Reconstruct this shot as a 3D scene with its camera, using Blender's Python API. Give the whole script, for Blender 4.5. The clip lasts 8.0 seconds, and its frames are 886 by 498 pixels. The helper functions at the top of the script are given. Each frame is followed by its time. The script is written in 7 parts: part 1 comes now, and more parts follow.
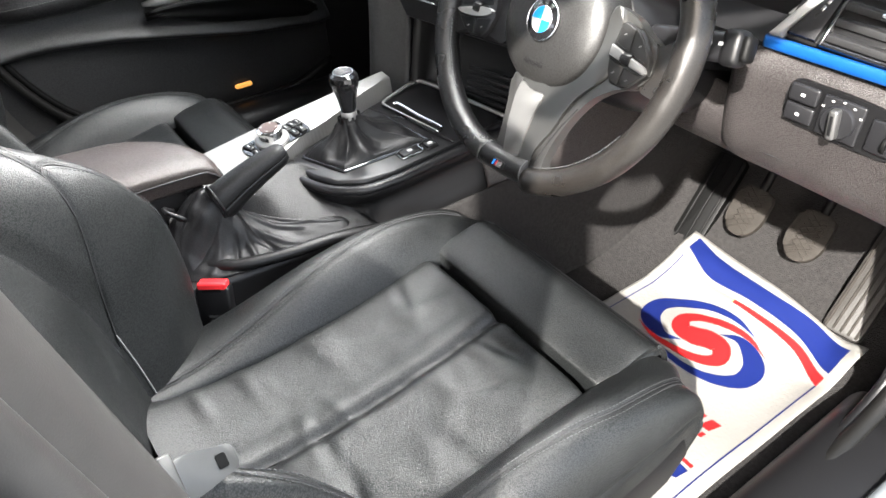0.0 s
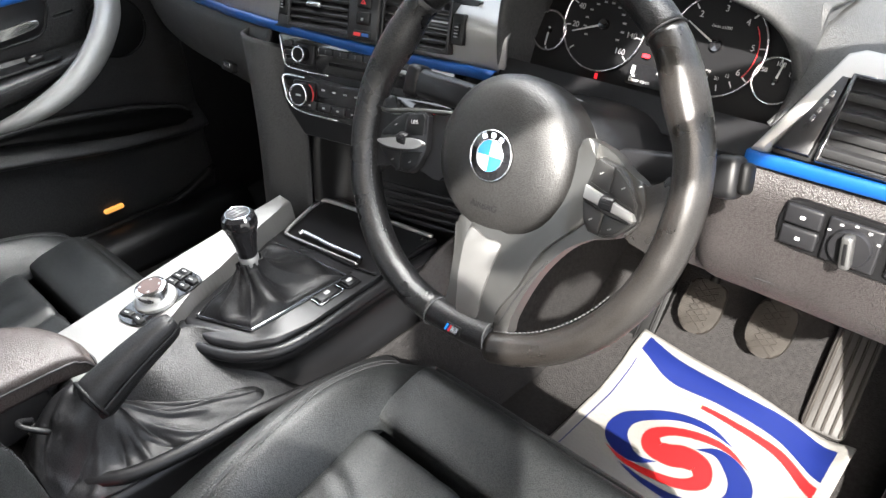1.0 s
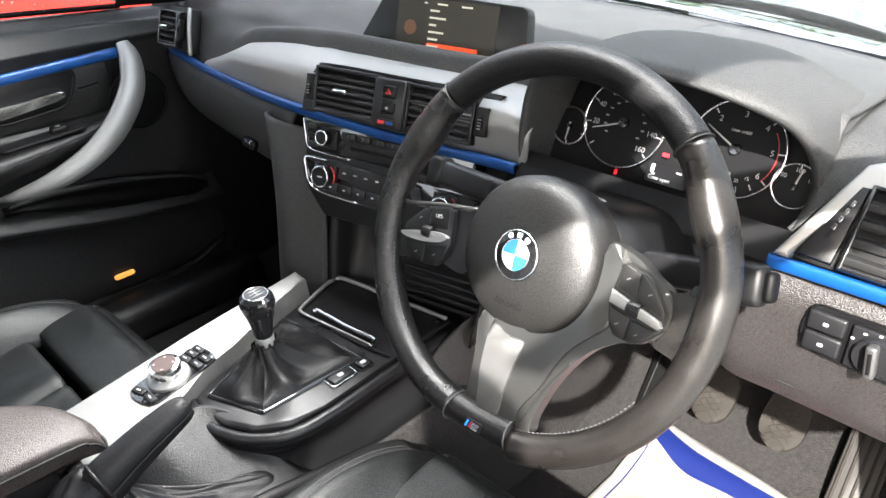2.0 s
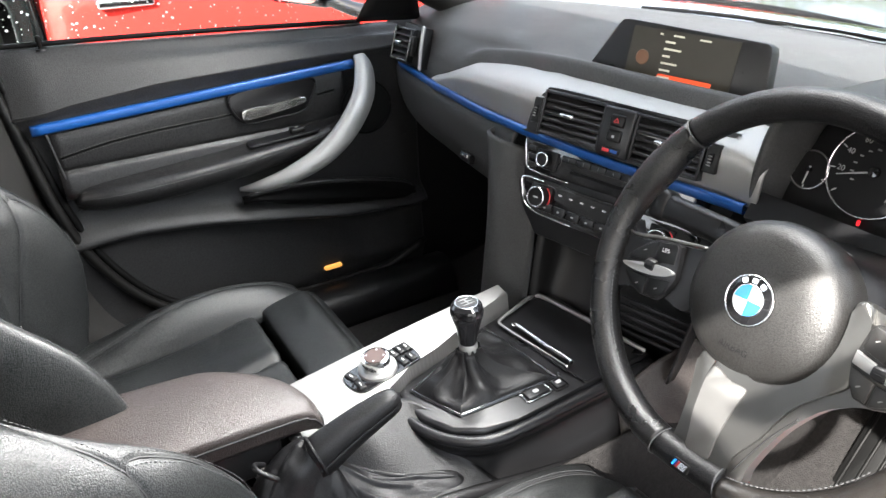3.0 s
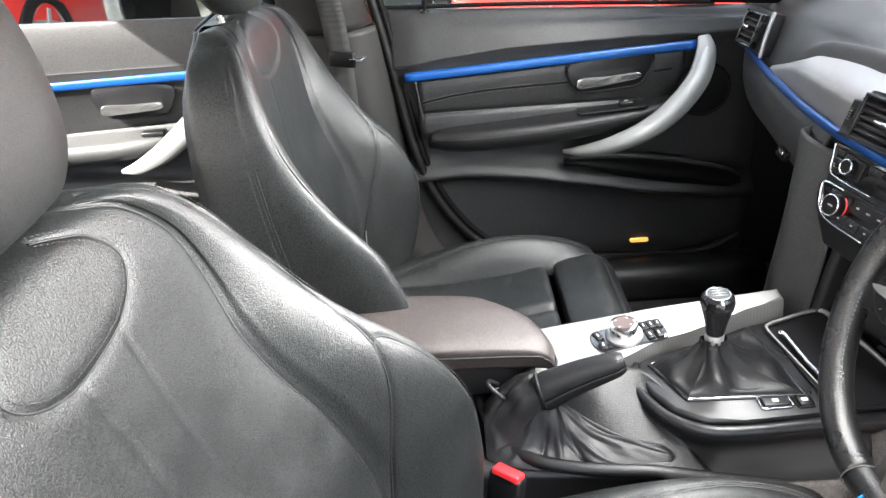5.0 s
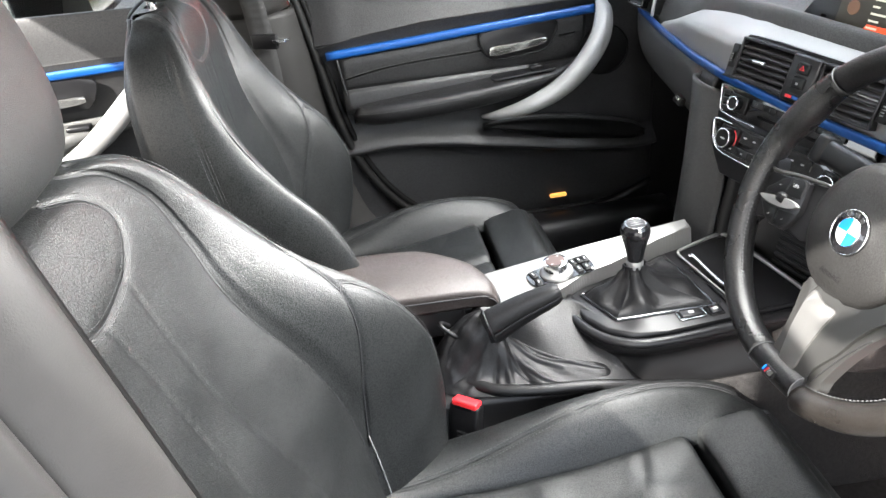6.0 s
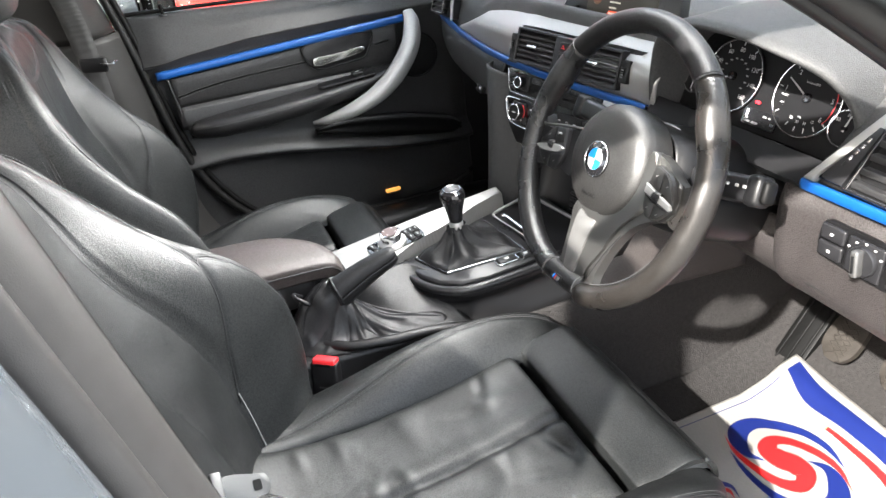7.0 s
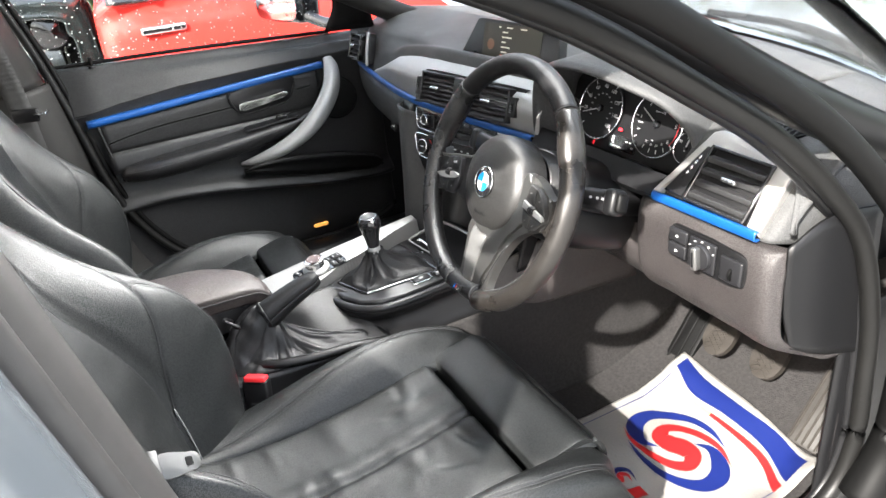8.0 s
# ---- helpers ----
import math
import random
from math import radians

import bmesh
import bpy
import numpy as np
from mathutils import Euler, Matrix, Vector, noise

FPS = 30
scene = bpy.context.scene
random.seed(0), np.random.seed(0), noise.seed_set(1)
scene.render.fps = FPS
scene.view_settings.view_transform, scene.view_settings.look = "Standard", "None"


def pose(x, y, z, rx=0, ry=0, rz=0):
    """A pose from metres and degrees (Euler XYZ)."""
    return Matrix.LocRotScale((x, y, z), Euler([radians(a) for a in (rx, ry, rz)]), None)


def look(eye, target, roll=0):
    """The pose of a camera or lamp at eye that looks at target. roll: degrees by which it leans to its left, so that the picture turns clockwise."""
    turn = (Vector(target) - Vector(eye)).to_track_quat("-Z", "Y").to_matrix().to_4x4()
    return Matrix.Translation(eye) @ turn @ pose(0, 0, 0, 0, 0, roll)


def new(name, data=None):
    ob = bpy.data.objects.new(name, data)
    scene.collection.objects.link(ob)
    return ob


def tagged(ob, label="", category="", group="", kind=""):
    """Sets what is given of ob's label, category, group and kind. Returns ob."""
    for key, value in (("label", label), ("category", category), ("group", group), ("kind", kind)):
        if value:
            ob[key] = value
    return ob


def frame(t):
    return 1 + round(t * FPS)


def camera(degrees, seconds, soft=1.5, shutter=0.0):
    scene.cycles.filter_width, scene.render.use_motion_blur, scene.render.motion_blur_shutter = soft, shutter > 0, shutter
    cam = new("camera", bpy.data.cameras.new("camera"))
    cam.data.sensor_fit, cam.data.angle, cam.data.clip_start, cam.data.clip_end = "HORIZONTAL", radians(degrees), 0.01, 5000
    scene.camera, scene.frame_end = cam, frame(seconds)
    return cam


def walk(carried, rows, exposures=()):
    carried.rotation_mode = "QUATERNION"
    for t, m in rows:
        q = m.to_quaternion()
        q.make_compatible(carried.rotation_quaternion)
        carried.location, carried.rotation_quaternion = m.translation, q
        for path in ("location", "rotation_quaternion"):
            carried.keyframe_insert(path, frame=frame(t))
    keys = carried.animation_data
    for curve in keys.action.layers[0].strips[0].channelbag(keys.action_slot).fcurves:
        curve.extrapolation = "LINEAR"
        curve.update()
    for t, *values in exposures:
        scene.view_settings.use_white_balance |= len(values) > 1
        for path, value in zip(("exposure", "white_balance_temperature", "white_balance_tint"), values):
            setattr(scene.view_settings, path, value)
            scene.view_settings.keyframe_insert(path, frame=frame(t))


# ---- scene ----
cam = camera(62.75, 8.0)
# seconds, eye and target in metres, roll in degrees
PATH = [
    (0, (0.8939, -0.5168, 1.0912), (-0.3889, 0.3783, -0.1550), -1.95),
    (0.5, (0.7741, -0.4619, 1.0726), (-0.4207, 0.5592, -0.1643), -2.63),
    (1, (0.7067, -0.4244, 1.0878), (-0.4543, 0.7490, -0.0414), -2.51),
    (1.2, (0.6944, -0.4174, 1.0976), (-0.4632, 0.8013, 0.0138), -2.21),
    (2.3, (0.6700, -0.4454, 1.1247), (-0.6116, 0.7459, 0.1560), -0.64),
    (2.5, (0.6605, -0.4603, 1.1307), (-0.6840, 0.6644, 0.1677), -0.85),
    (3, (0.6626, -0.4817, 1.1379), (-0.8570, 0.4083, 0.1901), -1.64),
    (3.5, (0.7049, -0.4334, 1.1520), (-0.9751, 0.1045, 0.2094), -2.93),
    (4, (0.7374, -0.3862, 1.1586), (-1.0094, -0.1673, 0.2095), -3.52),
    (4.5, (0.7495, -0.3777, 1.1635), (-1.0032, -0.3611, 0.2003), -4.06),
    (4.7, (0.7619, -0.3836, 1.1639), (-0.9877, -0.4230, 0.1957), -4.36),
    (5.8, (0.8551, -0.4188, 1.1807), (-0.8647, -0.3474, 0.1622), -6.37),
    (6, (0.8782, -0.4357, 1.1757), (-0.8288, -0.2595, 0.1486), -6.33),
    (6.5, (0.9557, -0.4548, 1.1579), (-0.7075, -0.0450, 0.1254), -6.42),
    (7, (1.0574, -0.4572, 1.1746), (-0.5762, 0.1129, 0.1715), -6.57),
    (7.5, (1.1616, -0.4575, 1.1926), (-0.4659, 0.1994, 0.2335), -6.74),
    (8, (1.1956, -0.4647, 1.2037), (-0.4143, 0.2797, 0.2796), -6.51),
]
EXPOSURES = [(0.0, 1.64), (1.0, 1.68), (2.5, 1.60), (3.5, 1.82), (4.5, 1.98), (6.0, 1.95), (7.0, 1.76), (8.0, 1.66)]
walk(cam, [(t, look(eye, target, roll)) for t, eye, target, roll in PATH], EXPOSURES)

# ---- world and sun ----
SUN_TO = Vector((0.42, -0.66, 0.62)).normalized()      # towards the sun: behind and to the right of the car
world = bpy.data.worlds.new("sky")
scene.world = world
world.use_nodes = True
wt = world.node_tree
sky = wt.nodes.new("ShaderNodeTexSky")
sky.sky_type, sky.sun_disc = "NISHITA", False
sky.sun_elevation = math.asin(SUN_TO.z)
sky.sun_rotation = math.atan2(SUN_TO.x, SUN_TO.y)
sky.air_density, sky.dust_density, sky.ozone_density = 1.0, 4.0, 1.0
wt.nodes["Background"].inputs["Strength"].default_value = 0.15
# thin bright cloud over the whole sky
veil = wt.nodes.new("ShaderNodeMix")
veil.data_type, veil.blend_type = "RGBA", "ADD"
veil.inputs["Factor"].default_value = 1.0
veil.inputs["B"].default_value = (5.3, 5.6, 5.9, 1)
wt.links.new(sky.outputs[0], veil.inputs["A"])
wt.links.new(veil.outputs["Result"], wt.nodes["Background"].inputs["Color"])
sun = new("sun", bpy.data.lights.new("sun", "SUN"))
sun.data.energy, sun.data.angle, sun.data.color = 11.0, radians(1.0), (1.0, 0.96, 0.9)
sun.matrix_world = look(SUN_TO * 20, (0, 0, 0))

# added area lamp in the windscreen's opening; brightens the seats like sky ahead
front = new("windscreen_fill", bpy.data.lights.new("windscreen_fill", "AREA"))
front.data.shape, front.data.size, front.data.size_y, front.data.energy, front.data.color = "RECTANGLE", 1.05, 0.20, 12.5, (1.0, 0.99, 0.97)
front.data.spread = radians(118)
front.matrix_world = look((0, 0.07, 1.185), (0, -0.60, 0.68))
# ---- tools ----
def mat(name, color, rough=0.5, metal=0.0, grain=0.0, grain_size=0.001, mottle=0.0, mottle_size=0.05, kind="noise",
        rough_var=0.0, coat=0.0, spec=0.5, sheen=0.0, color2=None):
    """A node material: base colour with stains, fine relief of a real size in metres, uneven gloss."""
    m = bpy.data.materials.new(name)
    m.use_nodes = True
    nt = m.node_tree
    b = nt.nodes["Principled BSDF"]
    b.inputs["Base Color"].default_value = (*color, 1)
    b.inputs["Roughness"].default_value, b.inputs["Metallic"].default_value = rough, metal
    b.inputs["Coat Weight"].default_value, b.inputs["Coat Roughness"].default_value = coat, 0.08
    b.inputs["Specular IOR Level"].default_value = spec
    b.inputs["Sheen Weight"].default_value = sheen
    co = nt.nodes.new("ShaderNodeTexCoord").outputs["Object"]
    if mottle or rough_var:
        n = nt.nodes.new("ShaderNodeTexNoise")
        n.inputs["Scale"].default_value, n.inputs["Detail"].default_value = 1 / mottle_size, 6
        nt.links.new(co, n.inputs["Vector"])
        if mottle:
            mix = nt.nodes.new("ShaderNodeMix")
            mix.data_type = "RGBA"
            mix.inputs["A"].default_value = (*[c * (1 - mottle) for c in color], 1)
            mix.inputs["B"].default_value = (*(color2 or [min(1, c * (1 + mottle)) for c in color]), 1)
            nt.links.new(n.outputs["Fac"], mix.inputs["Factor"])
            nt.links.new(mix.outputs["Result"], b.inputs["Base Color"])
        if rough_var:
            r = nt.nodes.new("ShaderNodeMapRange")
            r.inputs["From Min"].default_value, r.inputs["From Max"].default_value = 0.3, 0.7
            r.inputs["To Min"].default_value, r.inputs["To Max"].default_value = max(0.02, rough - rough_var), min(1, rough + rough_var)
            nt.links.new(n.outputs["Fac"], r.inputs["Value"])
            nt.links.new(r.outputs["Result"], b.inputs["Roughness"])
    if grain:
        if kind == "leather":
            g = nt.nodes.new("ShaderNodeTexVoronoi")
            g.feature = "F1"
            g.inputs["Scale"].default_value = 1 / grain_size
            pebble = nt.nodes.new("ShaderNodeTexNoise")
            pebble.inputs["Scale"].default_value, pebble.inputs["Detail"].default_value = 0.42 / grain_size, 2
            nt.links.new(co, pebble.inputs["Vector"])
            both = nt.nodes.new("ShaderNodeMath")
            both.operation = "MULTIPLY_ADD"
            both.inputs[1].default_value = 0.35
            nt.links.new(pebble.outputs["Fac"], both.inputs[0])
            nt.links.new(g.outputs["Distance"], both.inputs[2])
            out = both.outputs[0]
            wob = nt.nodes.new("ShaderNodeTexNoise")
            wob.inputs["Scale"].default_value = 0.35 / grain_size
            add = nt.nodes.new("ShaderNodeMix")
            add.data_type = "VECTOR"
            add.inputs["Factor"].default_value = grain_size * 0.8
            nt.links.new(co, wob.inputs["Vector"])
            nt.links.new(co, add.inputs["A"])
            nt.links.new(wob.outputs["Color"], add.inputs["B"])
            nt.links.new(add.outputs["Result"], g.inputs["Vector"])
            dull = nt.nodes.new("ShaderNodeMapRange")
            dull.inputs["From Min"].default_value, dull.inputs["From Max"].default_value = 0.40, 0.95
            dull.inputs["To Min"].default_value, dull.inputs["To Max"].default_value = spec * (1 + 0.6 * grain), spec * (1 - 1.2 * min(0.7, grain))
            nt.links.new(out, dull.inputs["Value"])
            nt.links.new(dull.outputs["Result"], b.inputs["Specular IOR Level"])
        elif kind == "weave":
            g = nt.nodes.new("ShaderNodeTexWave")
            g.inputs["Scale"].default_value = 0.3 / grain_size
            g.inputs["Distortion"].default_value = 1.0
            nt.links.new(co, g.inputs["Vector"])
            out = g.outputs["Fac"]
        else:
            g = nt.nodes.new("ShaderNodeTexNoise")
            g.inputs["Scale"].default_value, g.inputs["Detail"].default_value = 1 / grain_size, 3
            nt.links.new(co, g.inputs["Vector"])
            out = g.outputs["Fac"]
        bump = nt.nodes.new("ShaderNodeBump")
        bump.invert = kind == "leather"
        bump.inputs["Strength"].default_value, bump.inputs["Distance"].default_value = min(1.0, grain), grain_size * 0.7
        nt.links.new(out, bump.inputs["Height"])
        nt.links.new(bump.outputs["Normal"], b.inputs["Normal"])
    return m


def glow(name, color, strength):
    m = mat(name, color, 0.4)
    b = m.node_tree.nodes["Principled BSDF"]
    b.inputs["Emission Color"].default_value = (*color, 1)
    b.inputs["Emission Strength"].default_value = strength
    return m


def spline(pts, n, closed=False):
    """n points on a Catmull-Rom curve through pts."""
    p = np.array([tuple(q) for q in pts], float)
    k = len(p)
    if k == 1:
        return np.repeat(p, n, 0)
    if k == 2 and not closed:
        return p[0] + np.linspace(0, 1, n)[:, None] * (p[1] - p[0])
    t = np.linspace(0, k if closed else k - 1, n, endpoint=not closed)
    i = np.minimum(t.astype(int), (k if closed else k - 1) - 1)
    f = (t - i)[:, None]
    if closed:
        a, b, c, d = p[(i - 1) % k], p[i % k], p[(i + 1) % k], p[(i + 2) % k]
    else:
        e = np.vstack([2 * p[0] - p[1], p, 2 * p[-1] - p[-2]])
        a, b, c, d = e[i], e[i + 1], e[i + 2], e[i + 3]
    return 0.5 * (2 * b + (c - a) * f + (2 * a - 5 * b + 4 * c - d) * f**2 + (3 * b - a - 3 * c + d) * f**3)


def sheet_points(rows, nu, nv):
    g = np.array([spline(r, nv) for r in rows])
    return np.array([spline(g[:, j], nu) for j in range(nv)]).transpose(1, 0, 2)


def surf(rows, u, v):
    """A point on the smooth skin through rows: u along the rows, v across them, 0 to 1."""
    g = sheet_points(rows, 41, 41)
    i, j = u * 40, v * 40
    a, b = min(39, int(i)), min(39, int(j))
    f, h = i - a, j - b
    return (1 - f) * ((1 - h) * g[a, b] + h * g[a, b + 1]) + f * ((1 - h) * g[a + 1, b] + h * g[a + 1, b + 1])


def thing(name, base, label, category, group="", kind=""):
    e = new(name)
    e.empty_display_size = 0.05
    e.location = base
    return tagged(e, label, category, group, kind)


def link(name, me, material, parent=None, label=""):
    ob = new(name, me)
    if material:
        me.materials.append(material)
    if parent is not None:
        ob.parent = parent
        if parent.type == "EMPTY":
            ob.matrix_parent_inverse = Matrix.Translation(parent.location).inverted()
    if label:
        ob["label"] = label
    return ob


def raw(name, verts, faces, material, parent=None, label="", smooth=True):
    me = bpy.data.meshes.new(name)
    me.from_pydata([tuple(v) for v in verts], [], [tuple(f) for f in faces])
    me.update()
    if smooth:
        me.polygons.foreach_set("use_smooth", [True] * len(me.polygons))
    return link(name, me, material, parent, label)


def part(name, bm, material, parent=None, label="", smooth=True):
    me = bpy.data.meshes.new(name)
    bm.normal_update()
    bm.to_mesh(me)
    bm.free()
    if smooth:
        me.polygons.foreach_set("use_smooth", [True] * len(me.polygons))
        me.set_sharp_from_angle(angle=radians(40))
    return link(name, me, material, parent, label)


def sheet(name, rows, material, parent=None, label="", nu=24, nv=24, thick=0.004, flip=False, ring=False):
    """A smooth skin through rows of points, with a thickness behind it."""
    g = sheet_points(rows, nu, nv)
    verts = g.reshape(-1, 3)
    faces = []
    for i in range(nu - 1):
        for j in range(nv - 1):
            q = (i * nv + j, i * nv + j + 1, (i + 1) * nv + j + 1, (i + 1) * nv + j)
            faces.append(q[::-1] if flip else q)
    ob = raw(name, verts, faces, material, parent, label)
    if thick:
        mo = ob.modifiers.new("thickness", "SOLIDIFY")
        mo.thickness, mo.offset = thick, -1
    return ob


def tube(name, pts, radius, material, parent=None, label="", n=48, m=12, closed=False, flat=1.0, up=(0, 0, 1), bare=False):
    """A bar along a curve; radius: one number or several along it; flat: its height for its width."""
    c = spline(pts, n, closed)
    rad = spline([(r,) for r in (radius if isinstance(radius, (list, tuple)) else (radius, radius))], n)[:, 0]
    tang = np.roll(c, -1, 0) - np.roll(c, 1, 0) if closed else np.gradient(c, axis=0)
    tang /= np.linalg.norm(tang, axis=1)[:, None] + 1e-12
    verts, faces = [], []
    side = np.cross(tang, up)
    side /= np.linalg.norm(side, axis=1)[:, None] + 1e-9
    over = np.cross(side, tang)
    for k in range(m):
        a = 2 * math.pi * k / m
        verts.append(c + rad[:, None] * (math.cos(a) * side + flat * math.sin(a) * over))
    verts = np.array(verts).transpose(1, 0, 2).reshape(-1, 3)
    for i in range(n if closed else n - 1):
        for k in range(m):
            j = (i + 1) % n
            faces.append((i * m + k, i * m + (k + 1) % m, j * m + (k + 1) % m, j * m + k))
    if not closed:
        faces.append(tuple(range(m))[::-1])
        faces.append(tuple((n - 1) * m + k for k in range(m)))
    if bare:
        return verts, faces
    return raw(name, verts, faces, material, parent, label)


def stitches(name, pts, material, parent, gap=0.004, size=0.0007, lift=(0, 0, 0)):
    """A row of thread stitches along a curve, in one mesh."""
    c = spline(pts, 200) + np.array(lift)
    d = np.r_[0, np.cumsum(np.linalg.norm(np.diff(c, axis=0), axis=1))]
    verts, faces = [], []
    for k in range(int(d[-1] / gap)):
        a, b = (np.array([np.interp(s, d, c[:, q]) for q in range(3)]) for s in (k * gap, (k + 0.62) * gap))
        t = (b - a) / (np.linalg.norm(b - a) + 1e-9)
        s = np.cross(t, (0.3, 0.2, 0.93))
        s /= np.linalg.norm(s) + 1e-9
        o = np.cross(s, t)
        base = len(verts)
        for p, r in ((a, 0.5), ((a + b) / 2, 1.0), (b, 0.5)):
            verts += [p + size * r * s, p + size * r * o, p - size * r * s, p - size * r * o]
        for q in range(2):
            for w in range(4):
                faces.append((base + 4 * q + w, base + 4 * q + (w + 1) % 4, base + 4 * q + 4 + (w + 1) % 4, base + 4 * q + 4 + w))
    return tagged(raw(name, verts, faces, material, parent), kind="stuff")


def frame_at(o, right, up):
    """A frame: x to the right, y up, z out of the face."""
    r = Vector(right).normalized()
    n = r.cross(Vector(up)).normalized()
    u = n.cross(r)
    return Matrix(((r.x, u.x, n.x, o[0]), (r.y, u.y, n.y, o[1]), (r.z, u.z, n.z, o[2]), (0, 0, 0, 1)))


def plate_bm(outline, depth, bevel=0.0, segs=2):
    """A plate: an outline in x, y, from z = -depth to z = 0, its front edges rounded."""
    bm = bmesh.new()
    lo = [bm.verts.new((x, y, -depth)) for x, y in outline]
    hi = [bm.verts.new((x, y, 0)) for x, y in outline]
    bm.faces.new(lo[::-1])
    top = bm.faces.new(hi)
    for k in range(len(lo)):
        j = (k + 1) % len(lo)
        bm.faces.new((lo[k], lo[j], hi[j], hi[k]))
    if bevel:
        bmesh.ops.bevel(bm, geom=list(top.edges), offset=bevel, segments=segs, profile=0.5, affect="EDGES", clamp_overlap=True)
    return bm


def plate(name, outline, depth, m, material, parent=None, label="", bevel=0.0, segs=2):
    bm = plate_bm(outline, depth, bevel, segs)
    bm.transform(m)
    return part(name, bm, material, parent, label)


def rect(w, h, r=0.0, cx=0.0, cy=0.0, n=5):
    """A rectangle's outline with round corners."""
    if r <= 0:
        return [(cx - w / 2, cy - h / 2), (cx + w / 2, cy - h / 2), (cx + w / 2, cy + h / 2), (cx - w / 2, cy + h / 2)]
    out = []
    for sx, sy, a0 in ((1, -1, -90), (1, 1, 0), (-1, 1, 90), (-1, -1, 180)):
        for k in range(n):
            a = radians(a0 + 90 * k / (n - 1))
            out.append((cx + sx * (w / 2 - r) + r * math.cos(a), cy + sy * (h / 2 - r) + r * math.sin(a)))
    return out


def round_outline(pts, n=48):
    return [tuple(p) for p in spline(pts, n, True)[:, :2]]


def box(name, size, m, material, parent=None, label="", bevel=0.004, segs=3):
    """A block with rounded edges, centred on m."""
    bm = bmesh.new()
    bmesh.ops.create_cube(bm, size=1)
    bm.transform(Matrix.Diagonal((*size, 1)))
    if bevel:
        bmesh.ops.bevel(bm, geom=list(bm.edges), offset=min(bevel, 0.49 * min(size)), segments=segs, profile=0.5, affect="EDGES")
    bm.transform(m)
    return part(name, bm, material, parent, label)


def lathe(name, profile, m, material, parent=None, label="", n=40):
    """A turned body: (radius, height) up the frame's z."""
    verts, faces = [], []
    for r, z in profile:
        for k in range(n):
            a = 2 * math.pi * k / n
            verts.append(m @ Vector((r * math.cos(a), r * math.sin(a), z)))
    for i in range(len(profile) - 1):
        for k in range(n):
            faces.append((i * n + k, i * n + (k + 1) % n, (i + 1) * n + (k + 1) % n, (i + 1) * n + k))
    faces.append(tuple(range(n))[::-1])
    faces.append(tuple((len(profile) - 1) * n + k for k in range(n)))
    me = bpy.data.meshes.new(name)
    me.from_pydata(verts, [], faces)
    me.polygons.foreach_set("use_smooth", [True] * len(me.polygons))
    me.set_sharp_from_angle(angle=radians(35))
    return link(name, me, material, parent, label)


def writing(name, text, size, m, material, parent, label=""):
    cu = bpy.data.curves.new(name, "FONT")
    cu.body, cu.size, cu.align_x, cu.align_y, cu.extrude = text, size, "CENTER", "CENTER", 0.0001
    tmp = bpy.data.objects.new(name, cu)
    scene.collection.objects.link(tmp)
    me = bpy.data.meshes.new_from_object(tmp.evaluated_get(bpy.context.evaluated_depsgraph_get()))
    bpy.data.objects.remove(tmp)
    me.transform(m)
    me.materials.clear()
    return link(name, me, material, parent, label)


def at(m, x, y, z=0.0, turn=0.0):
    return m @ Matrix.Translation((x, y, z)) @ Matrix.Rotation(radians(turn), 4, "Z")


# ---- materials ----
LEATHER = mat("black_leather", (0.0058, 0.0065, 0.0067), 0.46, grain=0.36, spec=0.5, grain_size=0.0014, kind="leather", mottle=0.3, mottle_size=0.06, rough_var=0.07)
HEADREST = mat("soft_headrest_leather", (0.010, 0.0105, 0.0105), 0.55, grain=0.25, spec=0.35, grain_size=0.0012, kind="leather", mottle=0.25, mottle_size=0.06, rough_var=0.06)
LEATHER_BROWN = mat("sun_browned_leather", (0.029, 0.0235, 0.022), 0.44, grain=0.5, grain_size=0.0013, kind="leather", mottle=0.25, mottle_size=0.1, rough_var=0.06)
LEATHER_SMOOTH = mat("smooth_black_leather", (0.006, 0.006, 0.0065), 0.40, spec=0.28, grain=0.3, grain_size=0.0012, kind="leather", mottle=0.2, mottle_size=0.03, rough_var=0.08)
WHEEL_LEATHER = mat("worn_wheel_leather", (0.0098, 0.0086, 0.0077), 0.34, grain=0.2, grain_size=0.0009, kind="leather", mottle=0.3, mottle_size=0.03, rough_var=0.1)
WHEEL_BLACK = mat("black_perforated_leather", (0.0075, 0.0075, 0.0078), 0.30, spec=0.45, grain=0.35, grain_size=0.0011, kind="leather", mottle=0.2, mottle_size=0.03, rough_var=0.06)
THREAD = mat("dark_thread", (0.042, 0.043, 0.045), 0.7)
SEAM = mat("seam_groove", (0.008, 0.008, 0.009), 0.6)
PIPING = mat("pale_piping", (0.16, 0.16, 0.16), 0.5)
DASH = mat("dash_soft_plastic", (0.034, 0.0345, 0.035), 0.56, spec=0.4, grain=0.45, grain_size=0.0014, kind="leather", mottle=0.15, mottle_size=0.1, rough_var=0.05)
FASCIA = mat("lower_fascia_plastic", (0.022, 0.0193, 0.0190), 0.47, grain=0.55, grain_size=0.0014, kind="leather", mottle=0.2, mottle_size=0.06, rough_var=0.06)
PLASTIC = mat("black_plastic", (0.0045, 0.0045, 0.0049), 0.42, spec=0.25, grain=0.2, grain_size=0.001, mottle=0.15, mottle_size=0.05)
TRIM_GREY = mat("grey_pillar_trim", (0.015, 0.0145, 0.014), 0.5, spec=0.22, grain=0.25, grain_size=0.0012, mottle=0.12, mottle_size=0.1)
